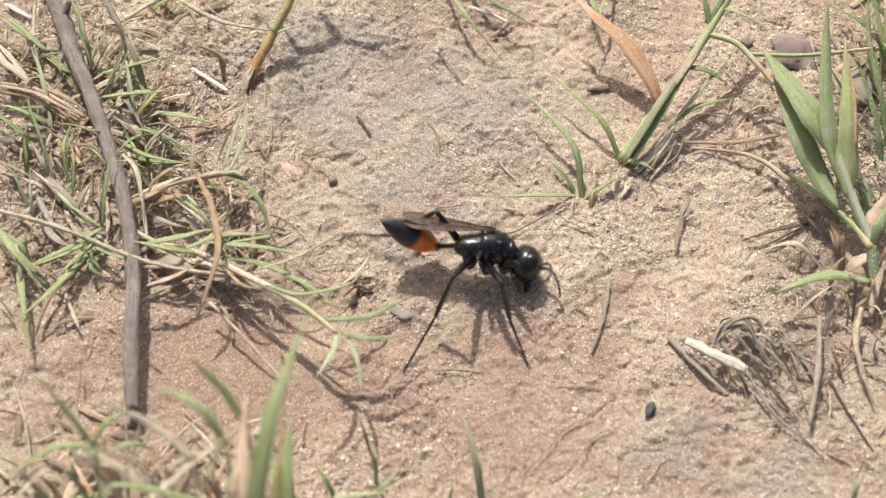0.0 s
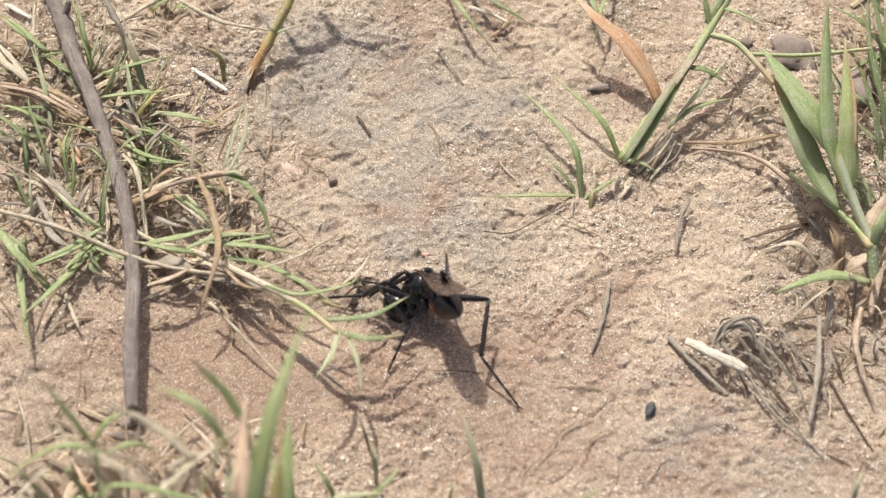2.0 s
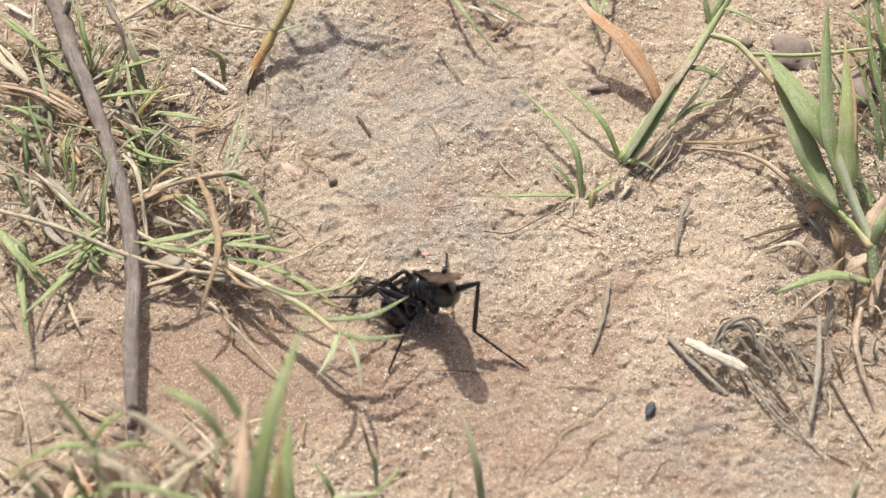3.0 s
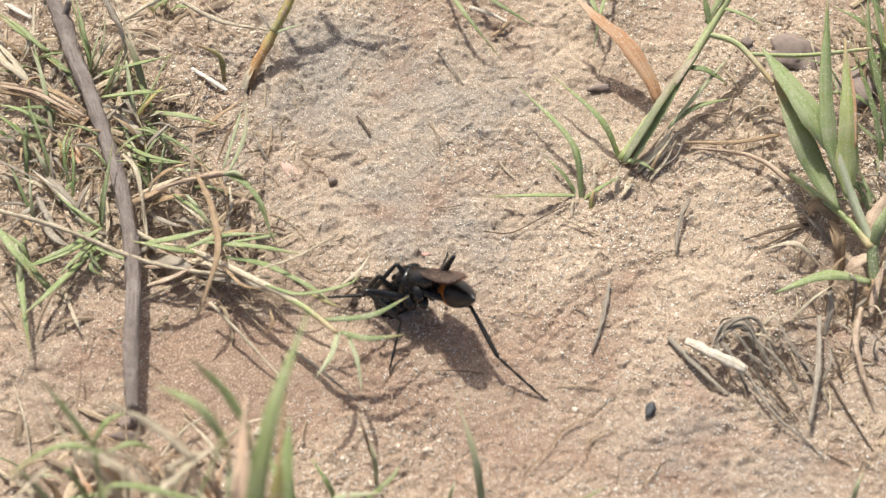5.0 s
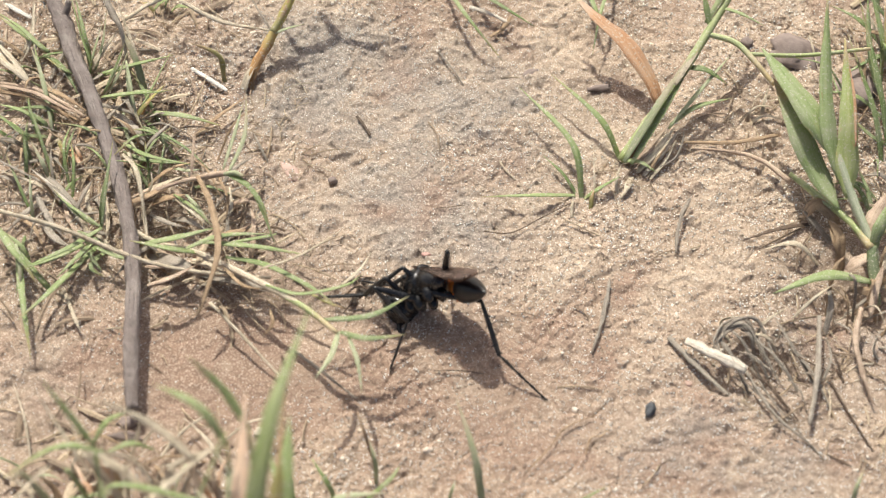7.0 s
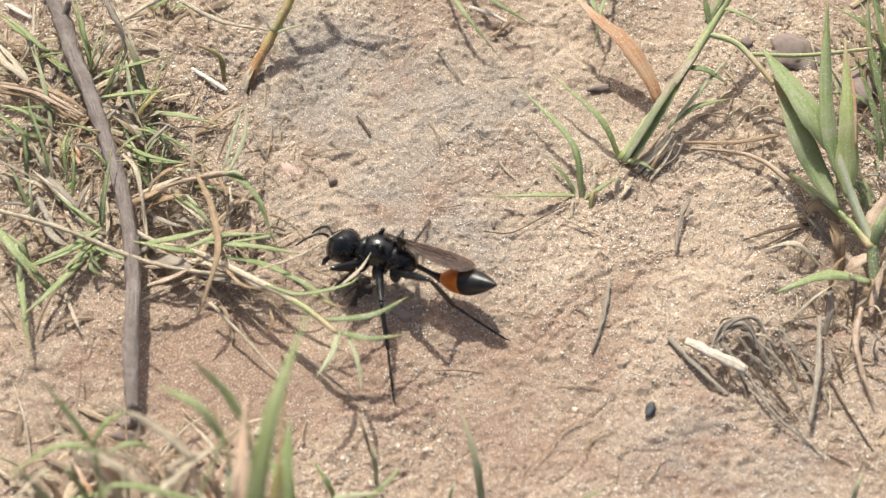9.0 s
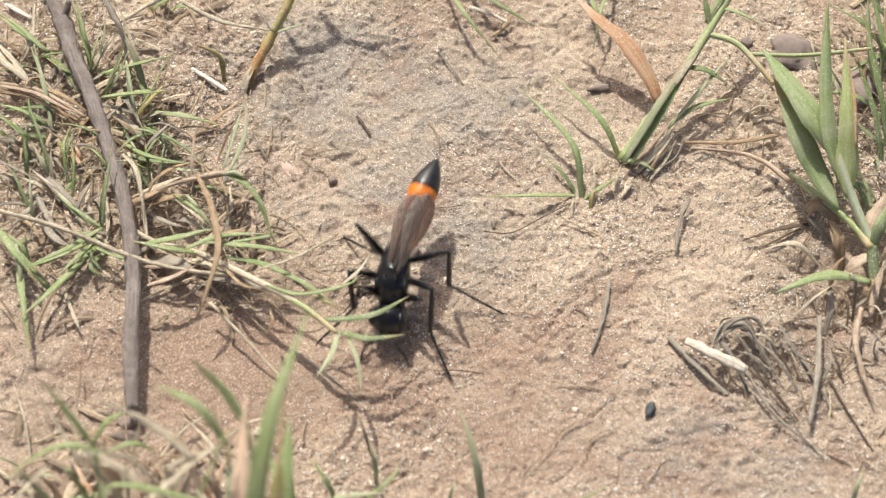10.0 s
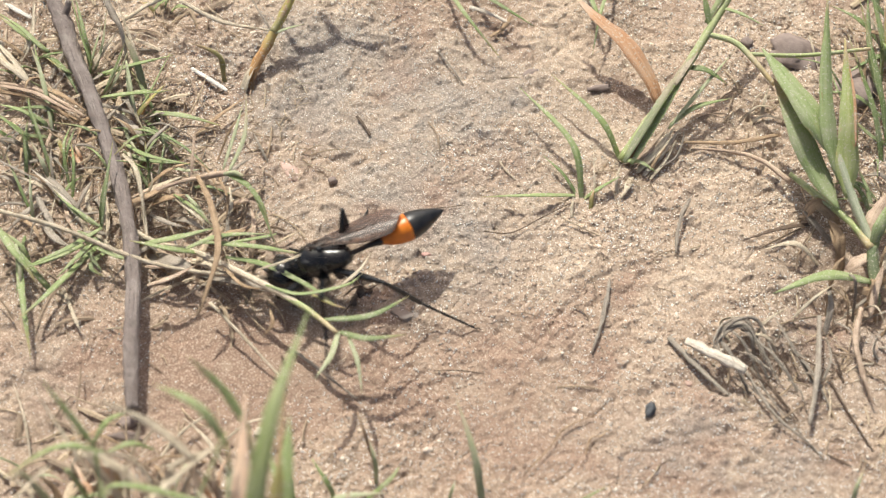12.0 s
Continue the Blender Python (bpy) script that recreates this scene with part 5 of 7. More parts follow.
tube(g, [(26.6, 21.8, 6.4), (29.5, 20.5, 6.6), (31.3, 18.3, 6.4), (33.2, 15.9, 5.6)], (0.28, 0.3, 0.3, 0.24), STEM, "side_stem", 8, 20, 0.1)
blade(g, [(28.3, 24.2, 7.6), (30.1, 22.9, 8.2), (32.4, 21.7, 7.8)], 0.55, GREEN)
blade(g, [(27.1, 22.3, 6.8), (26.7, 23.8, 8.0), (26.3, 25.7, 9.2)], 0.9, GREEN)
tube(g, [(30.8, 19.1, 6.5), (36.2, 19.0, 6.4), (43.2, 20.0, 6.2)], (0.22, 0.24, 0.2), STEM, "side_stem", 6, 18, 0.1)
blade(g, [(26.7, 22.7, 7.0), (29.0, 26.3, 9.0), (29.9, 30.2, 9.6)], 0.9, GREEN)

# broad-leaved grass
g = thing("broad_leaf_grass", "young broad-leaved green grass with hairy pale stem", "grass", "grass tufts")
tube(g, [(41.9, -5.7, 0.0), (41.9, -2.6, 1.2), (41.8, -1.2, 2.0), (40.3, 1.9, 3.8), (38.8, 5.4, 6.0), (38.3, 7.0, 7.0)], (0.44, 0.46, 0.44, 0.46, 0.42, 0.36), DOWNY, "stem", 12, 30, 0.2)
blade(g, [(38.2, 6.4, 6.4), (35.4, 10.3, 9.0), (31.5, 17.1, 10.0)], 2.9, BROAD, waist=0.08, peak=0.46, fold=0.2, thick=0.12)
blade(g, [(38.5, 2.0, 4.0), (36.6, 5.4, 5.0), (34.6, 8.9, 7.2), (32.6, 14.5, 8.6)], 2.8, BROAD, waist=0.08, peak=0.48, fold=0.25, thick=0.12)
blade(g, [(38.4, 4.5, 5.6), (37.4, 8.0, 8.0), (37.2, 13.0, 10.4), (37.7, 20.9, 14.0)], 1.75, BROAD, waist=0.2, peak=0.4, fold=0.3, thick=0.12)
blade(g, [(39.3, 2.9, 4.6), (39.2, 5.8, 6.4), (39.3, 9.6, 9.0), (39.4, 17.2, 11.5)], 2.5, LIME, waist=0.2, peak=0.35, fold=0.2, thick=0.12)
blade(g, [(41.5, -4.5, 1.2), (36.6, -5.1, 3.4), (31.5, -6.5, 2.4)], 1.2, GREEN, waist=0.5, peak=0.4, fold=0.12)
tube(g, [(25.2, 11.6, 0.7), (29.4, 10.9, 1.0), (32.1, 9.5, 1.4), (34.5, 6.8, 1.8)], (0.10, 0.18, 0.24, 0.32), PINKSTRAW, "runner", 8, 20, 0.35)
tube(g, [(34.6, 7.7, 1.8), (37.1, 4.5, 2.4), (39.5, 1.8, 2.6), (41.5, -1.5, 2.5)], (0.26, 0.36, 0.36, 0.36, 0.42), STEM, "runner", 8, 20, 0.2)
blade(g, [(39.9, 6.7, 8.0), (39.9, 10.7, 9.9), (39.5, 14.8, 11.2)], 0.42, RUSSET, "dry_margin", label="browned dry leaf margin")
blade(g, [(41.7, -1.5, 2.0), (42.1, 0.1, 4.0), (43.6, 2.7, 5.0)], 1.2, BROAD)
blade(g, [(41.1, -0.7, 1.2), (42.0, 1.7, 2.6), (43.7, 4.5, 3.4)], 1.9, PINKSTRAW, waist=0.8)
blade(g, [(41.9, -3.1, 1.0), (43.1, -2.1, 1.4), (44.6, -0.9, 1.6)], 1.6, STRAW)

tube(g, [(41.6, -1.2, 2.4), (41.6, -2.5, 1.8), (41.8, -3.8, 1.0), (41.8, -6.4, 0.0)], (0.5, 0.56, 0.6, 0.5), DEEPSTEM, "stem", 10, 14, 0.2)
blade(g, [(35.7, 3.0, 1.2), (36.8, 3.8, 2.2), (38.2, 2.7, 2.0), (39.1, 2.1, 1.2)], 1.4, TAN, "dead_leaf", fold=0.6, twist=40)
blade(g, [(38.2, 1.8, 1.4), (38.3, -0.0, 1.4), (38.8, -1.2, 0.4)], 1.1, TAN, "dead_leaf", fold=0.9)
blade(g, [(39.3, -2.9, 0.6), (40.6, -2.4, 1.6), (42.4, -1.5, 1.4)], 1.3, PINKSTRAW, "dead_leaf", fold=0.8)
blade(g, [(41.0, -7.8, 0.3), (41.8, -5.0, 1.4), (42.7, -2.8, 2.0)], 1.1, PINKSTRAW, "dead_leaf", fold=0.8)
blade(g, [(41.7, -1.0, 2.6), (42.4, 0.3, 4.0), (43.2, 2.1, 5.0)], 1.2, GREEN)

fan("dark green grass clump at the edge of the stones", [
    ((44.4, 9.5, 0.0), (43.5, 14.2, 3.2), (41.2, 22.1, 6.0), 0.8, DEEP), ((45.3, 10.9, 0.0), (44.2, 17.1, 4.0), (42.6, 26.4, 7.0), 0.8, DEEP),
    ((45.6, 16.5, 0.0), (44.0, 21.5, 3.0), (43.9, 28.0, 6.0), 1.0, GREEN), ((45.7, 12.3, 0.0), (43.1, 12.4, 1.8), (40.5, 15.3, 2.6), 0.8, DEEP),
    ((47.0, 18.0, 0.0), (45.2, 23.7, 4.0), (44.1, 28.3, 6.5), 0.9, GREEN), ((46.4, 22.3, 0.0), (45.0, 25.5, 2.6), (43.5, 27.8, 4.0), 0.6, STRAW),
    ((47.0, 20.1, 0.0), (45.8, 22.7, 3.4), (45.7, 26.6, 5.0), 0.9, YELLOW)] + [ ((45.1, 7.4, 0.0), (43.8, 8.0, 1.2), (41.9, 8.0, 1.0), 0.7, GREYSTRAW),
    ((48.2, 26.8, 0.0), (46.0, 27.9, 2.4), (44.2, 29.6, 3.6), 0.8, DEEP), ((43.5, 18.0, 0.0), (43.5, 21.1, 1.6), (43.4, 22.9, 2.0), 0.7, TAN)])

# a shoot that rises towards the lens
g = thing("tall_grass", "tall green grass shoot with a brown-edged leaf", "grass", "grass tufts")
blade(g, [(-16.0, -58.1, 0.0), (-14.6, -45.5, 24.0), (-13.0, -36.8, 33.0), (-10.1, -26.3, 34.0)], 2.0, OLIVE, waist=0.85, peak=0.3, fold=0.3)
blade(g, [(-16.5, -58.1, 0.0), (-15.8, -42.4, 22.0), (-15.3, -30.6, 28.0)], 2.0, RUSSET, waist=0.8, fold=0.3)
blade(g, [(-13.6, -42.4, 22.0), (-12.7, -38.5, 26.0), (-12.3, -36.6, 28.0)], 1.3, SHEATH, waist=0.8, fold=0.4)
blade(g, [(-12.5, -41.6, 20.0), (-12.2, -36.7, 24.0), (-12.0, -31.5, 26.0)], 1.5, GREEN, waist=0.8, fold=0.4)
blade(g, [(-15.5, -58.1, 0.0), (-13.3, -39.2, 20.0), (-12.4, -27.3, 26.0)], 0.8, YELLOW, waist=0.8)
blade(g, [(-16.5, -58.1, 0.0), (-16.5, -39.7, 20.0), (-16.8, -33.7, 24.0)], 1.2, PALE)
blade(g, [(-16.5, -58.1, 0.0), (-12.8, -39.7, 20.0), (-13.7, -32.8, 22.0)], 1.4, GREEN)
blade(g, [(-16.5, -58.1, 0.0), (-18.2, -38.8, 18.0), (-20.0, -34.8, 20.0)], 1.0, STRAW)
blade(g, [(-16.5, -58.1, 0.0), (-20.4, -38.8, 18.0), (-22.4, -34.8, 19.0)], 0.9, STRAW)

g = fan("low ragged grass, green and straw-coloured", [
    ((-27.6, -32.7, 22.6), (-29.3, -31.2, 25.1), (-31.3, -29.4, 27.9), 0.75, GREEN), ((-29.5, -28.1, 14.0), (-28.2, -26.8, 15.6), (-26.6, -25.0, 14.0), 0.7, GREEN),
    ((-27.9, -30.3, 16.9), (-31.5, -30.8, 18.8), (-37.6, -30.8, 12.3), 0.75, GREEN), ((-28.2, -28.9, 14.0), (-25.9, -28.9, 15.6), (-24.0, -28.1, 12.3), 0.7, GREEN),
    ((-16.8, -33.8, 25.1), (-18.9, -31.8, 27.9), (-22.5, -29.8, 27.9), 1.0, GREEN), ((-15.4, -31.7, 23.8), (-17.3, -29.5, 26.4), (-19.9, -28.0, 29.2), 1.0, GREEN),
    ((-25.8, -37.5, 0.0), (-17.8, -36.3, 26.3), (-16.4, -34.4, 29.2), 0.8, GREEN)] + [ ((-19.9, -32.7, 20.2), (-23.5, -30.4, 22.4), (-27.7, -29.5, 24.9), 0.85, STRAW),
    ((-37.7, -37.5, 0.0), (-21.4, -32.9, 18.0), (-18.2, -31.0, 20.0), 0.95, STRAW), ((-29.2, -31.5, 15.2), (-31.1, -29.3, 16.9), (-33.9, -25.5, 18.8), 0.5, STRAW),
    ((-26.4, -29.0, 12.6), (-25.9, -27.8, 14.0), (-25.4, -26.5, 15.6), 0.5, STRAW), ((-24.6, -32.5, 14.0), (-27.4, -30.7, 15.6), (-30.5, -29.9, 17.1), 0.8, STRAW),
    ((-21.1, -37.5, 0.0), (-28.0, -32.3, 16.9), (-29.6, -31.2, 18.8), 0.9, STRAW), ((-25.3, -37.5, 0.0), (-29.7, -33.4, 16.9), (-30.8, -32.7, 18.8), 0.7, GREEN)] + [
    ((-14.1, -37.5, 0.0), (-25.6, -32.9, 17.1), (-28.1, -32.2, 18.8), 0.7, STRAW), ((-27.0, -37.5, 0.0), (-33.7, -32.7, 15.6), (-35.3, -32.7, 17.1), 0.9, PALE),
    ((7.3, -37.5, 0.0), (-21.8, -35.5, 20.0), (-28.1, -35.7, 20.0), 0.8, GREEN), ((-26.3, -26.4, 9.0), (-25.6, -25.3, 10.0), (-24.2, -24.5, 11.1), 0.4, STRAW),
    ((-26.7, -37.5, 0.0), (-26.3, -32.0, 14.0), (-26.4, -30.7, 15.6), 0.5, STRAW), ((-47.4, -37.5, 0.0), (-34.0, -34.4, 18.0), (-31.5, -32.8, 20.0), 0.7, STRAW)])
tube(g, [(-28.3, -46.1, 0.0), (-27.5, -36.3, 17.7), (-27.7, -32.4, 22.1)], (0.16, 0.15, 0.13), GREEN, "stem", 7, 14, 0.2)
tube(g, [(-17.0, -46.1, 0.0), (-16.6, -37.1, 19.7), (-16.9, -33.6, 24.6)], (0.16, 0.15, 0.13), GREEN, "stem", 7, 14, 0.2)
tube(g, [(-15.2, -46.1, 0.0), (-15.1, -35.1, 18.6), (-15.4, -31.4, 23.3)], (0.16, 0.15, 0.13), GREEN, "stem", 7, 14, 0.2)

g = tuft("arching straw and pale leaves rising from the grass")
for points, width, material in [
        ([(-17.6, -46.1, 0.0), (-20.6, -31.4, 15.0), (-24.5, -27.8, 17.0), (-29.1, -25.3, 17.0)], 0.85, PINKSTRAW), ([(-19.5, -46.1, 0.0), (-24.5, -31.5, 14.0), (-29.8, -29.6, 16.0), (-31.9, -24.5, 17.0)], 0.4, STRAW),
        ([(-28.2, -46.1, 0.0), (-23.7, -32.1, 12.0), (-21.8, -29.7, 14.0), (-18.9, -29.2, 15.0)], 1.0, STRAW), ([(-28.2, -46.1, 0.0), (-26.5, -31.3, 8.0), (-27.0, -27.6, 9.0), (-26.2, -25.5, 11.0)], 0.45, PINKSTRAW),
        ([(-28.2, -46.1, 0.0), (-26.0, -31.3, 8.0), (-26.3, -27.9, 9.0), (-24.5, -26.3, 10.0)], 0.45, PINKSTRAW), ([(-25.8, -46.1, 0.0), (-25.0, -31.3, 8.0), (-24.8, -29.7, 9.0), (-23.6, -26.9, 10.0)], 0.45, STRAW)] + [
        ([(-34.0, -46.1, 0.0), (-34.5, -33.2, 11.0), (-35.1, -31.5, 12.0), (-36.3, -30.6, 13.0)], 0.6, STRAW), ([(-32.1, -46.1, 0.0), (-28.0, -32.8, 10.0), (-28.4, -31.0, 11.0), (-29.0, -29.1, 11.0)], 0.7, STRAW),
        ([(-32.1, -46.1, 0.0), (-29.9, -32.8, 10.0), (-30.7, -30.1, 11.0), (-31.8, -28.1, 11.0)], 0.7, RUSSET), ([(-23.4, -46.1, 0.0), (-20.7, -32.2, 10.0), (-20.7, -30.7, 11.0), (-21.7, -29.4, 11.0)], 0.6, STRAW),
        ([(-10.8, -46.1, 0.0), (-8.6, -37.2, 12.0), (-7.9, -33.0, 14.0), (-6.8, -26.7, 16.0)], 0.4, PINKSTRAW), ([(-34.0, -46.1, 0.0), (-32.2, -33.8, 10.0), (-30.3, -31.7, 11.0), (-26.1, -31.2, 11.0)], 0.8, GREEN)]:
    blade(g, points, width, material)

fan("sparse pale green blades on the soil", [
    ((3.8, -30.2, 0.0), (2.9, -25.9, 6.1), (1.2, -20.9, 8.4), 0.95, PALE), ((-9.4, -28.0, 0.0), (-10.2, -27.3, 3.8), (-11.7, -25.1, 4.9), 0.8, GREEN),
    ((-7.1, -26.9, 0.0), (-4.7, -26.7, 3.8), (-3.9, -25.5, 4.2), 0.9, GREEN), ((-6.1, -25.5, 0.0), (-6.1, -24.6, 3.0), (-6.7, -22.9, 4.2), 0.6, PALE),
    ((-11.5, -28.3, 0.0), (-9.3, -28.1, 3.0), (-4.8, -27.4, 2.7), 1.0, PALE), ((-6.5, -22.6, 0.0), (-7.1, -21.8, 3.0), (-7.8, -20.1, 4.2), 0.4, TAN),
    ((-13.5, -28.8, 0.0), (-13.5, -27.4, 4.2), (-14.3, -24.6, 5.3), 0.8, GREEN)] + [ ((11.3, -27.7, 0.0), (13.0, -27.3, 1.5), (15.1, -26.1, 1.5), 0.4, DEEP),
    ((36.5, -29.4, 0.0), (36.7, -27.8, 3.8), (37.6, -25.8, 4.2), 0.6, PALE), ((0.3, -27.7, 0.0), (0.8, -27.1, 2.3), (1.1, -26.2, 2.7), 0.5, PALE)])

fan("dry straw-coloured grass blades, bleached and tan", [
    ((-23.2, -34.2, 7.3), (-21.7, -31.6, 12.4), (-20.9, -30.9, 14.5), 0.91, STRAW),
    ((-20.1, -32.6, 3.7), (-19.7, -27.6, 6.3), (-18.3, -25.1, 7.4), 0.64, RUSSET),
    ((-29.9, -32.6, 3.6), (-30.1, -28.2, 6.0), (-29.6, -26.4, 7.1), 0.59, RUSSET),
    ((-21.3, -32.8, 4.1), (-22.3, -29.1, 6.9), (-23.6, -27.8, 8.1), 0.51, STRAW),
    ((-17.6, -34.2, 7.3), (-19.3, -31.6, 12.5), (-20.4, -30.9, 14.7), 0.53, PINKSTRAW),
    ((-18.1, -32.9, 4.3), (-17.4, -29.0, 7.3), (-17.7, -27.6, 8.6), 0.80, TAN),
    ((-28.9, -32.8, 4.1), (-30.0, -27.7, 6.9), (-30.0, -25.1, 8.2), 0.60, PALE),
    ((-24.3, -32.7, 3.8), (-24.1, -28.6, 6.4), (-23.6, -27.2, 7.5), 0.60, GREYSTRAW),
    ((-28.7, -32.6, 3.7), (-28.2, -28.6, 6.3), (-28.8, -27.1, 7.5), 0.46, GREYSTRAW),
    ((-27.8, -33.3, 5.2), (-28.1, -29.4, 8.8), (-28.2, -27.9, 10.4), 0.87, TAN),
    ((-33.0, -32.9, 4.3), (-33.6, -29.6, 7.3), (-34.9, -28.7, 8.6), 0.91, TAN)] + [
    ((-27.7, -33.9, 6.6), (-28.3, -30.5, 11.2), (-28.2, -29.1, 13.2), 0.82, RUSSET),
    ((-27.2, -34.2, 7.4), (-27.8, -31.0, 12.6), (-27.9, -29.5, 14.8), 0.71, PINKSTRAW),
    ((-18.6, -33.5, 5.7), (-19.2, -30.6, 9.7), (-19.4, -29.9, 11.4), 0.61, STRAW),
    ((-20.7, -33.1, 4.7), (-20.2, -29.4, 8.1), (-19.6, -28.2, 9.5), 0.81, STRAW),
    ((-17.7, -33.0, 4.4), (-17.4, -28.5, 7.6), (-17.4, -26.5, 8.9), 0.86, TAN),
    ((-22.9, -33.6, 6.1), (-23.4, -31.0, 10.3), (-24.8, -30.5, 12.1), 0.62, STRAW),
    ((-31.3, -33.6, 6.0), (-29.8, -30.9, 10.2), (-29.1, -30.4, 12.0), 0.50, TAN),
    ((-27.7, -32.8, 4.1), (-28.7, -28.3, 6.9), (-30.8, -26.2, 8.1), 0.76, STRAW),
    ((-17.6, -33.8, 6.4), (-17.6, -30.3, 10.9), (-17.6, -28.8, 12.8), 0.60, TAN),
    ((-18.9, -33.5, 5.6), (-20.4, -30.4, 9.6), (-21.2, -29.4, 11.3), 0.92, RUSSET),
    ((-27.8, -33.9, 6.6), (-28.5, -30.0, 11.3), (-30.1, -28.1, 13.3), 0.63, RUSSET)])

# dead litter on the bare sand
straw([(23.0, -11.1, 1.4), (25.4, -12.8, 1.9), (28.3, -14.6, 2.0)], (0.55, 0.74, 0.70, 0.74, 0.72), WHITESTRAW, "stout bleached straw on the sand", 0.6)
straw([(21.5, -10.2, 0.5), (23.9, -13.2, 0.4), (26.8, -16.3, 0.2)], (0.4, 0.42, 0.25), GREYSTRAW, "weathered flat straw half sunk in sand", 0.4)
straw([(35.9, -8.4, 1.4), (35.1, -14.7, 1.6), (33.9, -19.8, 1.0)], (0.30, 0.42, 0.25), GREYSTRAW, "upright weathered straw over the sand", 0.6)
straw([(39.9, -7.7, 1.8), (39.0, -11.1, 1.8), (39.1, -13.5, 1.6), (40.1, -17.5, 0.8)], (0.3, 0.5, 0.42, 0.3, 0.12), PINKSTRAW, "broken pale straw end", 0.6)
straw([(28.4, -14.0, 0.9), (30.8, -18.7, 0.9), (33.6, -21.3, 0.6), (35.0, -23.1, 0.3)], (0.2, 0.2, 0.16, 0.08), GREYSTRAW, "thin curved dead stem on the sand")
straw([(29.0, -13.7, 0.9), (30.6, -16.9, 0.7), (33.2, -20.5, 0.4)], (0.14, 0.14, 0.1), GREYSTRAW, "thin dead stem on the sand")
straw([(36.3, -14.8, 0.6), (37.7, -18.2, 0.5), (39.6, -22.2, 0.3)], (0.16, 0.16, 0.1), ROOT, "thin dark dead stem on the sand")
straw([(24.6, 5.3, 1.0), (23.7, 3.6, 0.9), (23.1, 1.6, 0.7), (22.8, -0.8, 0.5)], (0.20, 0.34, 0.22, 0.28, 0.12), GREYSTRAW, "short brown twig bit on the sand", 0.6)
straw([(16.2, -3.6, 0.5), (15.8, -6.0, 0.4), (15.2, -8.5, 0.4), (14.1, -11.9, 0.2)], (0.08, 0.30, 0.22, 0.40, 0.26, 0.34, 0.18, 0.22, 0.06), GREYSTRAW, "weathered stalk half sunk in the sand", 0.5)
straw([(24.1, 12.3, 0.8), (29.5, 12.1, 1.0), (34.3, 13.1, 1.0)], (0.24, 0.34, 0.28), TAN, "tan split straw on the sand", 0.5)
straw([(7.5, -24.3, 0.2), (9.7, -22.0, 0.4), (11.3, -19.8, 0.3), (14.1, -18.4, 0.2)], (0.05, 0.11, 0.08, 0.12, 0.07, 0.05), TAN, "curled dry rootlet on the soil", name="rootlet")
straw([(13.1, -22.5, 0.2), (13.7, -20.8, 0.35), (14.6, -20.6, 0.3), (15.4, -19.9, 0.3)], (0.06, 0.14, 0.09, 0.13, 0.05), TAN, "curled dry rootlet on the soil", name="rootlet")
straw([(-0.9, -13.7, 0.2), (1.4, -13.7, 0.3), (3.9, -14.0, 0.2)], (0.08, 0.1, 0.05), ROOT, "thin dark rootlet on the soil", name="rootlet")
straw([(-9.6, -5.6, 0.3), (-8.3, -4.6, 0.6), (-7.2, -4.9, 0.5), (-6.2, -4.1, 0.2)], (0.10, 0.16, 0.12, 0.07), ROOT, "curled dark rootlet on the soil", name="rootlet")
straw([(-8.9, -3.4, 0.3), (-8.2, -4.4, 0.5), (-8.8, -6.2, 0.3), (-9.6, -7.4, 0.2)], (0.09, 0.15, 0.12, 0.06), ROOT, "curled dark rootlet on the soil", name="rootlet")
straw([(-9.9, -3.9, 0.2), (-8.8, -3.8, 0.3), (-7.9, -3.4, 0.4), (-6.6, -3.5, 0.2)], (0.07, 0.11, 0.09, 0.05), ROOT, "curled dark rootlet on the soil", name="rootlet")
# Dark strand laid along the shadow that a tuft leaf casts here.
straw([(4.0, 1.9, 0.3), (6.7, 1.7, 0.3), (9.9, 3.5, 0.4), (12.7, 5.2, 0.3)], (0.08, 0.1, 0.08, 0.06), ROOT, "thin dark rootlet on the soil", name="rootlet")
straw([(-0.5, 24.3, 0.3), (0.9, 22.0, 0.5), (2.1, 20.0, 0.2)], (0.12, 0.14, 0.1), GREYSTRAW, "thin weathered straw bit on the soil")
straw([(-8.8, 16.0, 0.2), (-7.4, 13.5, 0.3)], (0.2, 0.2), ROOT, "dark bark crumb on the soil", 0.5)
straw([(2.8, 29.5, 1.2), (4.5, 28.8, 1.2), (7.0, 27.7, 0.8)], (0.34, 0.36, 0.24), WHITESTRAW, "pale broken straw on the sand", 0.5)
straw([(7.2, 28.4, 0.9), (6.3, 27.0, 0.7), (5.0, 26.1, 0.4)], (0.3, 0.3, 0.2), TAN, "pinkish straw end on the sand", 0.5)

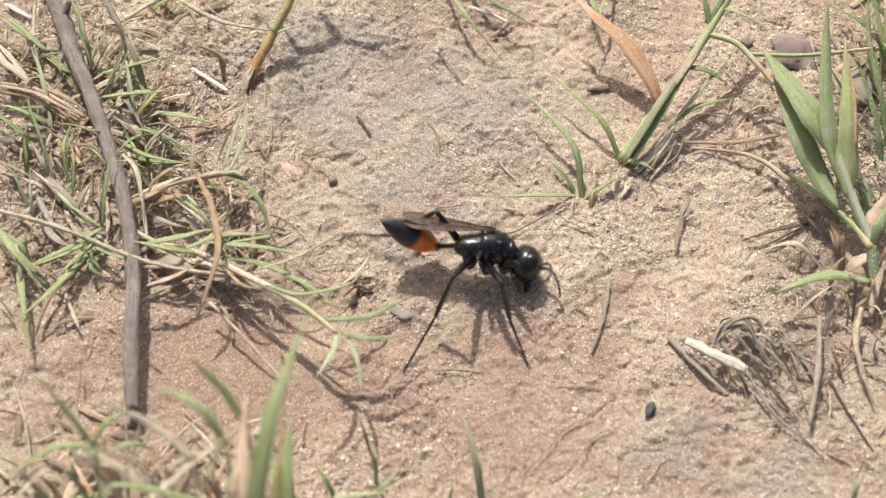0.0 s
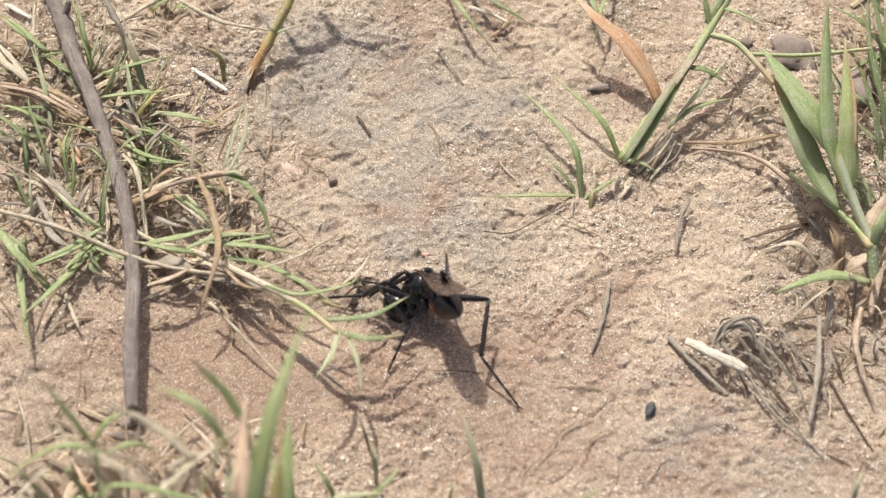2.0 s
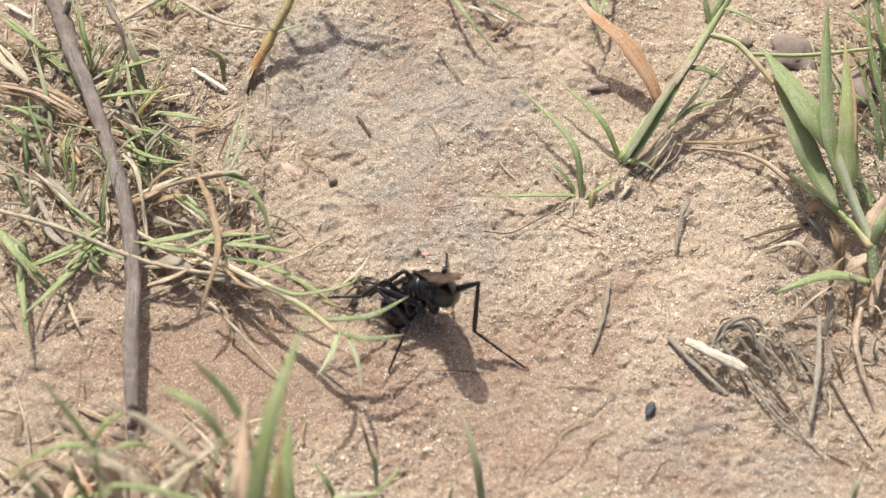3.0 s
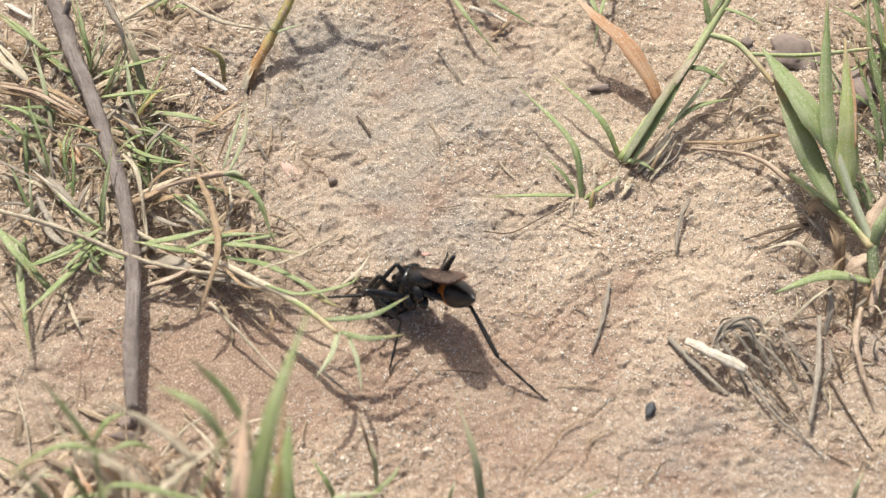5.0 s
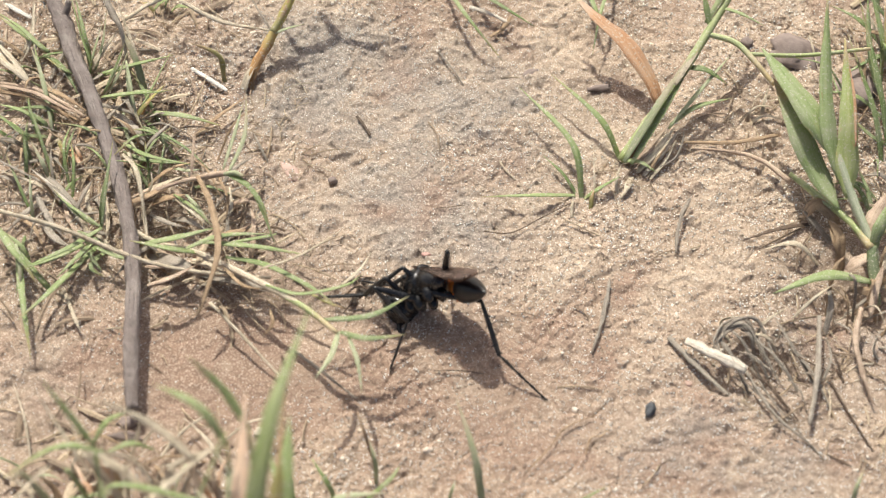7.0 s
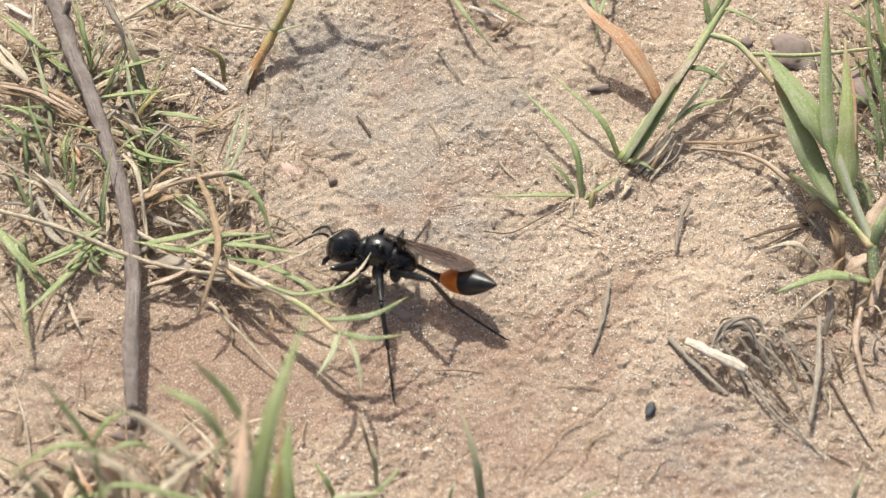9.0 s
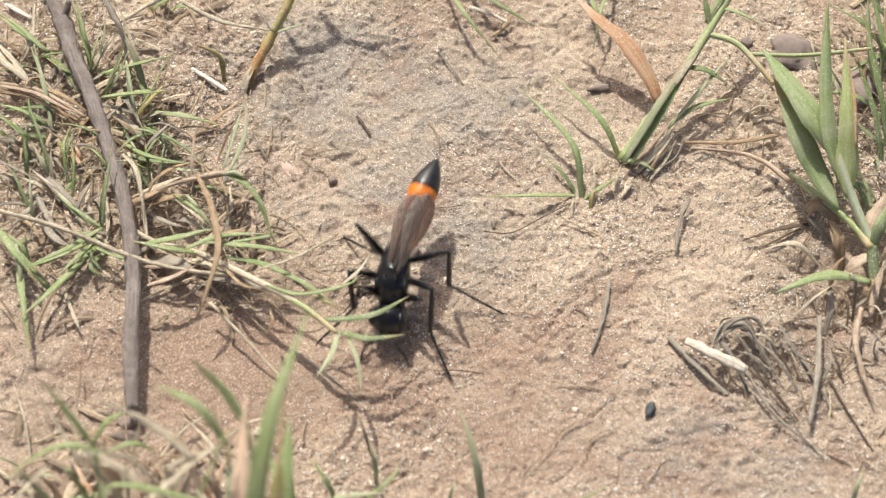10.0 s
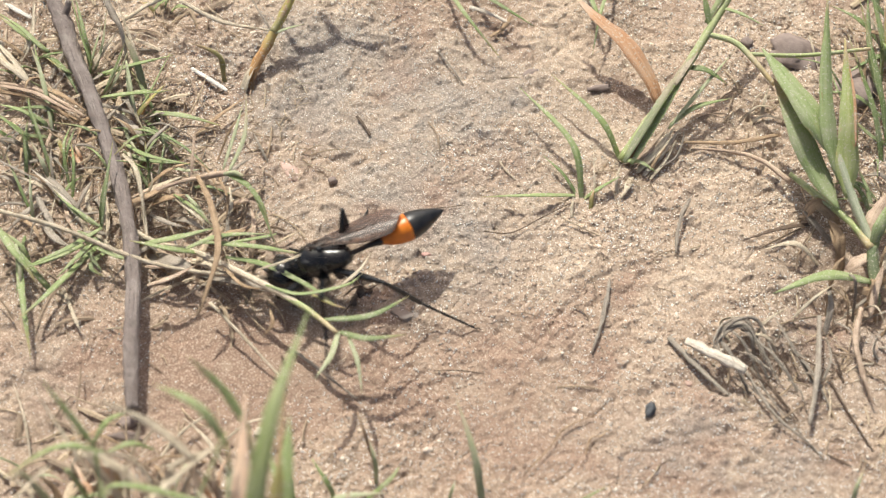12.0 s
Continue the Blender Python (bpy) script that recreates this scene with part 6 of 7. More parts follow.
fan("tangle of dead grey grass roots over a hollow", [
    ((29.0, -16.2, 0.0), (26.9, -12.2, 1.6), (25.1, -10.1, 1.2), 0.5, GREYSTRAW), ((30.7, -15.0, 0.0), (28.1, -11.1, 1.8), (25.7, -9.4, 1.4), 0.4, GREYSTRAW),
    ((27.8, -10.7, 0.0), (26.4, -9.1, 1.4), (28.4, -8.3, 1.2), 0.5, STRAW), ((29.7, -13.2, 0.0), (29.2, -11.0, 1.6), (27.7, -9.4, 1.4), 0.5, GREYSTRAW),
    ((33.7, -16.2, 0.0), (31.6, -13.4, 1.6), (29.2, -10.6, 1.4), 0.4, GREYSTRAW), ((32.5, -12.6, 0.0), (30.9, -10.8, 1.2), (28.3, -10.1, 1.0), 0.45, STRAW),
    ((35.4, -15.6, 0.0), (32.9, -11.5, 1.4), (31.6, -8.3, 1.2), 0.5, GREYSTRAW)] + [ ((31.1, -15.6, 0.0), (29.8, -13.3, 1.4), (27.5, -12.0, 1.2), 0.35, GREYSTRAW),
    ((34.8, -16.2, 0.0), (36.5, -13.2, 1.2), (36.3, -10.2, 1.2), 0.4, GREYSTRAW), ((29.4, -11.4, 0.0), (30.4, -9.4, 1.4), (33.3, -7.2, 1.4), 0.45, STRAW),
    ((38.0, -16.2, 0.0), (37.1, -13.1, 1.0), (36.3, -10.7, 1.0), 0.35, ROOT), ((41.6, -12.6, 0.0), (40.7, -11.9, 1.0), (41.4, -10.2, 1.2), 0.6, GREYSTRAW)], "litter clumps")
g = thing("root_tangle", "curled bundle of dead grey grass roots above a hollow", "roots", "litter clumps")
tube(g, [(26.7, -13.9, 1.2), (25.9, -11.6, 1.8), (26.5, -10.4, 2.1), (28.3, -9.8, 2.4), (29.5, -10.8, 1.7), (30.5, -12.9, 1.0), (31.9, -15.7, 0.3)], (0.13, 0.19, 0.04), GREYSTRAW, "root", 6, 24, 0.5, 0.6)
tube(g, [(27.8, -13.5, 1.3), (26.2, -11.4, 1.8), (27.3, -9.8, 2.5), (29.4, -9.1, 2.3), (30.5, -10.1, 1.3), (31.5, -12.8, 0.6), (33.0, -14.8, 0.4)], (0.09, 0.20, 0.04), GREYSTRAW, "root", 6, 24, 0.5, 0.6)
tube(g, [(25.4, -12.1, 1.5), (26.3, -11.0, 2.1), (28.2, -9.8, 1.9), (29.5, -11.1, 1.5), (30.4, -13.3, 0.9)], (0.10, 0.17, 0.04), GREYSTRAW, "root", 6, 24, 0.5, 0.6)
tube(g, [(26.8, -13.7, 1.2), (25.5, -11.6, 2.1), (26.9, -9.9, 2.4), (28.8, -9.2, 2.2), (29.7, -10.4, 1.3)], (0.13, 0.09, 0.04), GREYSTRAW, "root", 6, 24, 0.5, 0.6)
tube(g, [(25.5, -11.5, 2.1), (26.4, -10.0, 2.5), (28.4, -8.9, 1.8), (29.6, -9.9, 1.1), (30.5, -12.4, 1.0), (31.7, -15.2, 0.4)], (0.13, 0.20, 0.04), GREYSTRAW, "root", 6, 24, 0.5, 0.6)
tube(g, [(33.3, -11.7, 0.5), (33.7, -12.7, 0.9), (36.8, -14.0, 0.3)], (0.08, 0.15, 0.04), ROOT, "root", 5, 14, 0.5)
tube(g, [(31.1, -15.7, 0.5), (31.3, -16.7, 0.9), (33.1, -19.1, 0.3)], (0.08, 0.11, 0.04), ROOT, "root", 5, 14, 0.5)
tube(g, [(29.1, -15.5, 0.5), (30.2, -17.4, 0.9), (30.6, -17.6, 0.3)], (0.08, 0.12, 0.04), GREYSTRAW, "root", 5, 14, 0.5)
tube(g, [(33.1, -11.5, 0.5), (33.9, -12.6, 0.9), (35.2, -14.5, 0.3)], (0.08, 0.13, 0.04), GREYSTRAW, "root", 5, 14, 0.5)
tube(g, [(29.2, -12.5, 0.5), (30.6, -13.8, 0.9), (30.9, -14.5, 0.3)], (0.08, 0.14, 0.04), GREYSTRAW, "root", 5, 14, 0.5)
tube(g, [(31.1, -11.3, 0.5), (31.8, -13.0, 0.9), (33.7, -15.0, 0.3)], (0.08, 0.08, 0.04), ROOT, "root", 5, 14, 0.5)
tube(g, [(27.3, -14.5, 0.5), (28.4, -15.5, 0.9), (30.9, -17.6, 0.3)], (0.08, 0.08, 0.04), GREYSTRAW, "root", 5, 14, 0.5)
tube(g, [(30.6, -14.8, 0.5), (30.8, -16.1, 0.9), (32.8, -19.1, 0.3)], (0.08, 0.15, 0.04), ROOT, "root", 5, 14, 0.5)
tube(g, [(33.6, -14.1, 0.5), (34.9, -14.8, 0.9), (36.4, -18.6, 0.3)], (0.08, 0.14, 0.04), GREYSTRAW, "root", 5, 14, 0.5)
tube(g, [(32.4, -14.7, 0.5), (33.4, -16.2, 0.9), (33.9, -18.2, 0.3)], (0.08, 0.08, 0.04), GREYSTRAW, "root", 5, 14, 0.5)
tube(g, [(28.6, -13.2, 0.5), (29.4, -14.7, 0.9), (31.6, -16.2, 0.3)], (0.08, 0.15, 0.04), ROOT, "root", 5, 14, 0.5)
tube(g, [(33.0, -11.7, 0.5), (34.2, -13.4, 0.9), (36.2, -16.3, 0.3)], (0.08, 0.13, 0.04), GREYSTRAW, "root", 5, 14, 0.5)

fan("crumpled brown dead leaves at the base of the grass", [
    ((38.5, 0.7, 0.0), (36.5, 2.3, 1.2), (35.4, 3.7, 1.6), 0.9, GREYSTRAW),
    ((36.8, 3.2, 0.0), (33.1, 1.6, 1.2), (29.4, 0.5, 0.8), 0.7, ROOT), ((37.1, -1.2, 0.0), (34.5, -0.3, 1.4), (31.3, -0.5, 0.7), 0.8, STRAW),
    ((37.4, -6.4, 0.0), (37.8, -3.4, 1.4), (39.3, -1.6, 1.6), 0.6, TAN), ((33.5, -7.6, 0.0), (35.6, -6.4, 1.2), (37.9, -4.7, 1.4), 0.5, STRAW),
    ((36.6, -9.5, 0.0), (37.2, -7.0, 1.0), (37.1, -4.5, 1.2), 0.9, GREYSTRAW)] + [ ((42.2, -7.6, 0.0), (41.1, -5.7, 1.0), (38.9, -5.5, 1.2), 1.2, TAN),
    ((38.9, -2.5, 0.0), (38.7, 0.4, 1.6), (37.7, 2.1, 2.0), 1.2, TAN), ((32.5, 15.4, 0.0), (32.9, 16.9, 1.4), (33.5, 18.8, 1.8), 0.5, STRAW),
    ((31.0, 14.7, 0.0), (32.7, 15.4, 1.0), (34.7, 15.1, 0.8), 0.4, STRAW), ((30.5, 15.4, 0.0), (32.1, 16.4, 1.2), (34.2, 16.5, 1.0), 0.35, STRAW),
    ((38.7, 27.6, 0.0), (38.6, 23.5, 1.4), (39.0, 20.9, 1.0), 0.3, STRAW), ((37.3, 19.4, 0.0), (35.3, 18.1, 0.6), (33.5, 17.5, 0.6), 0.4, STRAW)], "litter clumps")


# ---------------------------------------------------------------- stones
def stone(x, y, z, radii, material, label, name="pebble", seed=1, turn=0.0):
    verts, faces = ball((0, 0, 0), radii, 12, 16)
    out = []
    for v in verts:
        d = Vector((v[0] / radii[0], v[1] / radii[1], v[2] / radii[2])) + Vector((seed * 3.1, 0, 0))
        k = 0.86 + 0.5 * noise.noise(d * 1.1) + 0.22 * noise.noise(d * 2.7)
        out.append(v * k)
    ob = part(name, out, faces, material)
    ob.matrix_world = pose(x * MM, y * MM, (soil(x, y) + z) * MM, 0, 0, turn)
    return tagged(ob, label, "stone", "small stones")


stone(19.4, -17.8, 0.25, (0.5, 0.95, 0.4), CHAR, "dark bluish charcoal pebble on the sand", seed=2, turn=-25)
stone(-1.4, -21.7, -0.12, (0.46, 0.38, 0.34), MILKY, "milky white quartz pebble on the soil", seed=3)
stone(26.4, 6.9, -0.12, (0.41, 0.45, 0.38), MILKY, "milky white quartz pebble on the soil", seed=4)
stone(24.6, -3.4, -0.12, (0.32, 0.34, 0.30), MILKY, "milky white quartz pebble on the soil", seed=5)
stone(22.5, -7.6, -0.12, (0.27, 0.38, 0.30), MILKY, "milky white quartz pebble on the soil", seed=6)
stone(17.5, -11.8, -0.12, (0.45, 0.32, 0.22), MILKY, "pale flattish sand pebble on the soil", seed=7)
stone(12.4, -17.5, -0.12, (0.45, 0.38, 0.34), MILKY, "milky white quartz pebble on the soil", seed=8)
stone(13.7, -13.2, -0.12, (0.38, 0.45, 0.34), MILKY, "pale flattish sand pebble on the soil", seed=9)
stone(-1.6, -0.6, 0.02, (0.55, 0.26, 0.12), PINK, "small pinkish-red chip on the sand", seed=10)
stone(36.5, 24.0, 0.3, (3.2, 2.5, 1.05), SLATE, "flat grey-brown stone sunk in the soil", "flat_stone", seed=11, turn=-15)
stone(43.1, 19.4, 0.25, (2.5, 2.6, 1.0), SLATE, "flat grey-brown stone sunk in the soil", "flat_stone", seed=12)
stone(31.9, 25.3, 0.4, (0.7, 0.7, 0.6), SLATE, "small dark brown pebble", seed=13)
stone(15.5, -18.9, -0.12, (0.38, 0.30, 0.26), MILKY, "pale sand pebble on the soil", seed=14)
stone(-17.0, -20.1, 0.4, (0.52, 0.52, 0.52), MILKY, "round milky pebble beneath the grass", seed=15)
stone(-29.4, -19.3, 0.3, (1.0, 0.7, 0.6), SLATE, "dark clod of earth in the grass", "earth_clod", seed=16)
stone(-29.6, -20.6, 0.2, (1.6, 0.5, 0.5), SLATE, "grey-brown stone chip in the grass", seed=17)
stone(9.2, 21.6, 0.1, (1.0, 0.5, 0.35), SLATE, "grey shard on the sand", "stone_chip", seed=20, turn=30)
stone(16.3, 19.8, 0.1, (1.4, 0.45, 0.35), SLATE, "grey shard on the sand", "stone_chip", seed=21, turn=5)
stone(-11.0, 8.0, 0.25, (0.5, 0.45, 0.4), SLATE, "rounded dark brown pebble on the soil", seed=31)
stone(-3.7, -6.9, 0.0, (1.6, 1.0, 0.26), GREY, "flat grey shard half sunk in the sand", "stone_chip", seed=23, turn=-28)
for n, (x, y, rx, ry, turn) in enumerate(((-7.4, -3.9, 0.62, 0.5, 20), (-7.9, -4.7, 0.5, 0.85, -28), (-8.6, -5.7, 0.32, 0.7, -24), (-7.2, -4.8, 0.4, 0.3, 10))):
    stone(x, y, 0.08, (rx, ry, 0.3), SOOT, "dark crumbly scrap of humus on the sand", "humus_scrap", seed=40 + n, turn=turn)
stone(-15.4, 9.3, -0.1, (1.0, 1.7, 0.32), ROSE, "flat rosy stone flush with the soil", "flat_stone", seed=33, turn=25)
stone(23.3, -14.7, -0.1, (0.5, 0.4, 0.32), ROSE, "small reddish stone chip on the sand", seed=22)


# ---------------------------------------------------------------- fine litter
def litter(name, label, patches, seed, thick=0.32):
    """Short dead fibres strewn over patches (place, radii, count, longest), one mesh."""
    rng = random.Random(seed)
    verts, faces = [], []
    for cx, cy, rx, ry, count, longest in patches:
        for _ in range(count):
            a, d = rng.uniform(0, 2 * math.pi), math.sqrt(rng.random())
            x, y = cx + rx * d * math.cos(a), cy + ry * d * math.sin(a)
            z = soil(x, y) + 0.12 + (0.9 if thick > 0.2 else 0.1) * rng.random() ** 2
            length = longest * (0.25 + 0.75 * rng.random() ** 1.6)
            turn, tilt, curl = rng.uniform(0, 2 * math.pi), rng.uniform(-0.12, 0.3), rng.uniform(-0.5, 0.5)
            r = rng.uniform(0.035, 0.10) if rng.random() < 0.85 else rng.uniform(0.4, 1.0) * thick
            r *= min(1.0, length / 3.5)
            base = len(verts)
            p = Vector((x, y, z))
            for k in range(5):
                way = Vector((math.cos(turn), math.sin(turn), tilt)).normalized()
                s = way.cross(Vector((0, 0, 1))).normalized() * r * (1 if k < 4 else 0.4)
                u = s.cross(way).normalized() * min(r, 0.12) * (1 if k < 4 else 0.4)
                verts += [p + s, p + u, p - s, p - u]
                p = p + way * (length / 4)
                turn += curl / 2
                tilt -= 0.12
            for k in range(4):
                for j in range(4):
                    l = (j + 1) % 4
                    faces.append((base + 4 * k + j, base + 4 * k + l, base + 4 * k + 4 + l, base + 4 * k + 4 + j))
    return tagged(part(name, verts, faces, FIBRE, smooth=False), label, "litter", kind="stuff")


litter("dead_grass_litter", "matted dead grass fibres and straw bits on the soil", [
    (-39.5, 19.4, 9, 10, 130, 9), (-38.0, 5.4, 9, 10, 130, 9), (-30.5, 11.5, 6, 6, 70, 8), (-24.9, 2.7, 8, 7, 75, 8), (-19.0, -1.9, 7, 5, 45, 7),
    (-34.5, -23.2, 9, 6, 40, 7), (-25.0, -24.4, 8, 4, 30, 7), (39.0, -1.9, 6, 9, 50, 6),
    (43.9, 16.5, 5, 14, 80, 6), (-27.0, 17.2, 6, 5, 50, 5),
    (-30.2, 28.4, 9, 4, 60, 6), (-31.7, -7.6, 10, 6, 40, 5)], 12)
litter("root_fibre", "sparse thin rootlets and straw crumbs on bare sand", [
    (-4.9, 16.5, 18, 14, 14, 5), (11.7, -10.1, 22, 16, 18, 5), (26.0, 1.4, 14, 12, 16, 5), (-9.6, -20.9, 14, 6, 8, 5),
    (31.9, -12.6, 8, 5, 60, 6), (32.3, 16.5, 5, 4, 40, 5), (18.5, 8.5, 3.5, 2.5, 45, 3), (37.8, -17.4, 5, 6, 50, 6), (-17.7, 16.5, 4, 6, 40, 5), (-16.2, 10.2, 4, 5, 30, 5)], 13, 0.12)


def extra_leaves(label, cx, cy, rx, ry, count, seed, kinds, high=3.6, wide=(0.25, 0.6)):
    """A ragged tuft of small leaves that lean every way."""
    rng = random.Random(seed)
    t = tuft(label)
    for _ in range(count):
        a, d = rng.uniform(0, 2 * math.pi), math.sqrt(rng.random())
        x, y = cx + rx * d * math.cos(a), cy + ry * d * math.sin(a)
        turn, length, h = rng.uniform(0, 2 * math.pi), rng.uniform(3.5, 9.0), rng.uniform(0.8, high)
        dx, dy = math.cos(turn) * length, math.sin(turn) * length
        bow = rng.uniform(-0.8, 0.8)
        blade(t, [(x, y, 0), (x + dx * 0.5 - dy * 0.1 * bow, y + dy * 0.5 + dx * 0.1 * bow, h), (x + dx, y + dy, h * rng.uniform(0.4, 1.2))],
              rng.uniform(*wide), rng.choice(kinds), fold=rng.uniform(0.2, 0.6), twist=rng.uniform(-60, 60))
    return t


DRY = [STRAW, TAN, STRAW, PALE]
extra_leaves("ragged grass clump, green leaves among dry ones", -32.9, -23.8, 6, 3, 9, 36, DRY)
extra_leaves("ragged grass clump, green leaves among dry ones", -23.5, -24.9, 6, 3, 9, 37, DRY)
extra_leaves("ragged dark grass clump with dry leaves", 44.9, 15.1, 3, 9, 14, 38, [DEEP, DEEP, GREEN, STRAW, TAN])
extra_leaves("ragged dry grass clump", 41.4, -7.6, 3, 5, 12, 39, [TAN, STRAW, GREYSTRAW])
DEAD = [GREYSTRAW, TAN, PINKSTRAW, GREYSTRAW, GREYSTRAW]
for x, y, count, seed in ((-39.3, 18.0, 7, 41), (-38.2, 7.4, 8, 42), (-27.8, 4.7, 8, 43), (-30.6, 10.9, 6, 44), (-21.2, -1.9, 8, 45)):
    extra_leaves("flattened dead grass leaves, bleached and tan, matted on soil", x, y, 6, 4.5, count, seed, DEAD, 1.5, (0.35, 0.85))
for x, y, count, seed in ((-42.5, 12.5, 11, 51), (-40.0, 5.0, 11, 52), (-29.6, 13.5, 11, 53), (-31.0, 6.5, 10, 54), (-26.0, 8.5, 8, 55), (-44.0, 20.5, 9, 56)):
    extra_leaves("low ragged grass tuft, dull green among grey dead leaves", x, y, 3.6, 3.2, count, seed, [DEEP, DEEP, GREEN, GREYSTRAW, GREYSTRAW, TAN], 2.8, (0.22, 0.6))
extra_leaves("dark green grass clump beside the stones", 47.0, 26.1, 2.5, 4, 12, 46, [DEEP, DEEP, DEEP, GREEN, TAN], 5.0, (0.5, 0.9))
extra_leaves("dark green grass clump beside the stones", 44.7, 4.0, 2.5, 3, 8, 47, [DEEP, GREEN, TAN, STRAW], 3.0, (0.4, 0.8))


# ---------------------------------------------------------------- what moves
def aimed(origin, way, up):
    """A pose at origin (millimetres) whose x axis runs along way."""
    x = Vector(way).normalized()
    y = Vector(up).cross(x)
    if y.length < 1e-4:
        y = x.orthogonal()
    y.normalize()
    m = Matrix((x, y, x.cross(y))).transposed().to_4x4()
    m.translation = Vector(origin) * MM
    return m


def bend(a, b, first, second, pole):
    """The joint between two links of given lengths that reach from a towards b."""
    d = b - a
    reach = min(max(d.length, abs(first - second) + 0.05), first + second - 0.02)
    way = d.normalized()
    u = (first * first - second * second + reach * reach) / (2 * reach)
    side = pole - way * pole.dot(way)
    if side.length < 1e-3:
        side = way.orthogonal()
    return a + way * u + side.normalized() * math.sqrt(max(first * first - u * u, 0.0)), a + way * reach


def between(rows, t):
    """The place at t on a line of (t, x, y) rows."""
    for (a, x0, y0), (b, x1, y1) in zip(rows, rows[1:]):
        if a <= t <= b:
            k = (t - a) / (b - a)
            return x0 + (x1 - x0) * k, y0 + (y1 - y0) * k
    return rows[-1][1:] if t > rows[-1][0] else rows[0][1:]


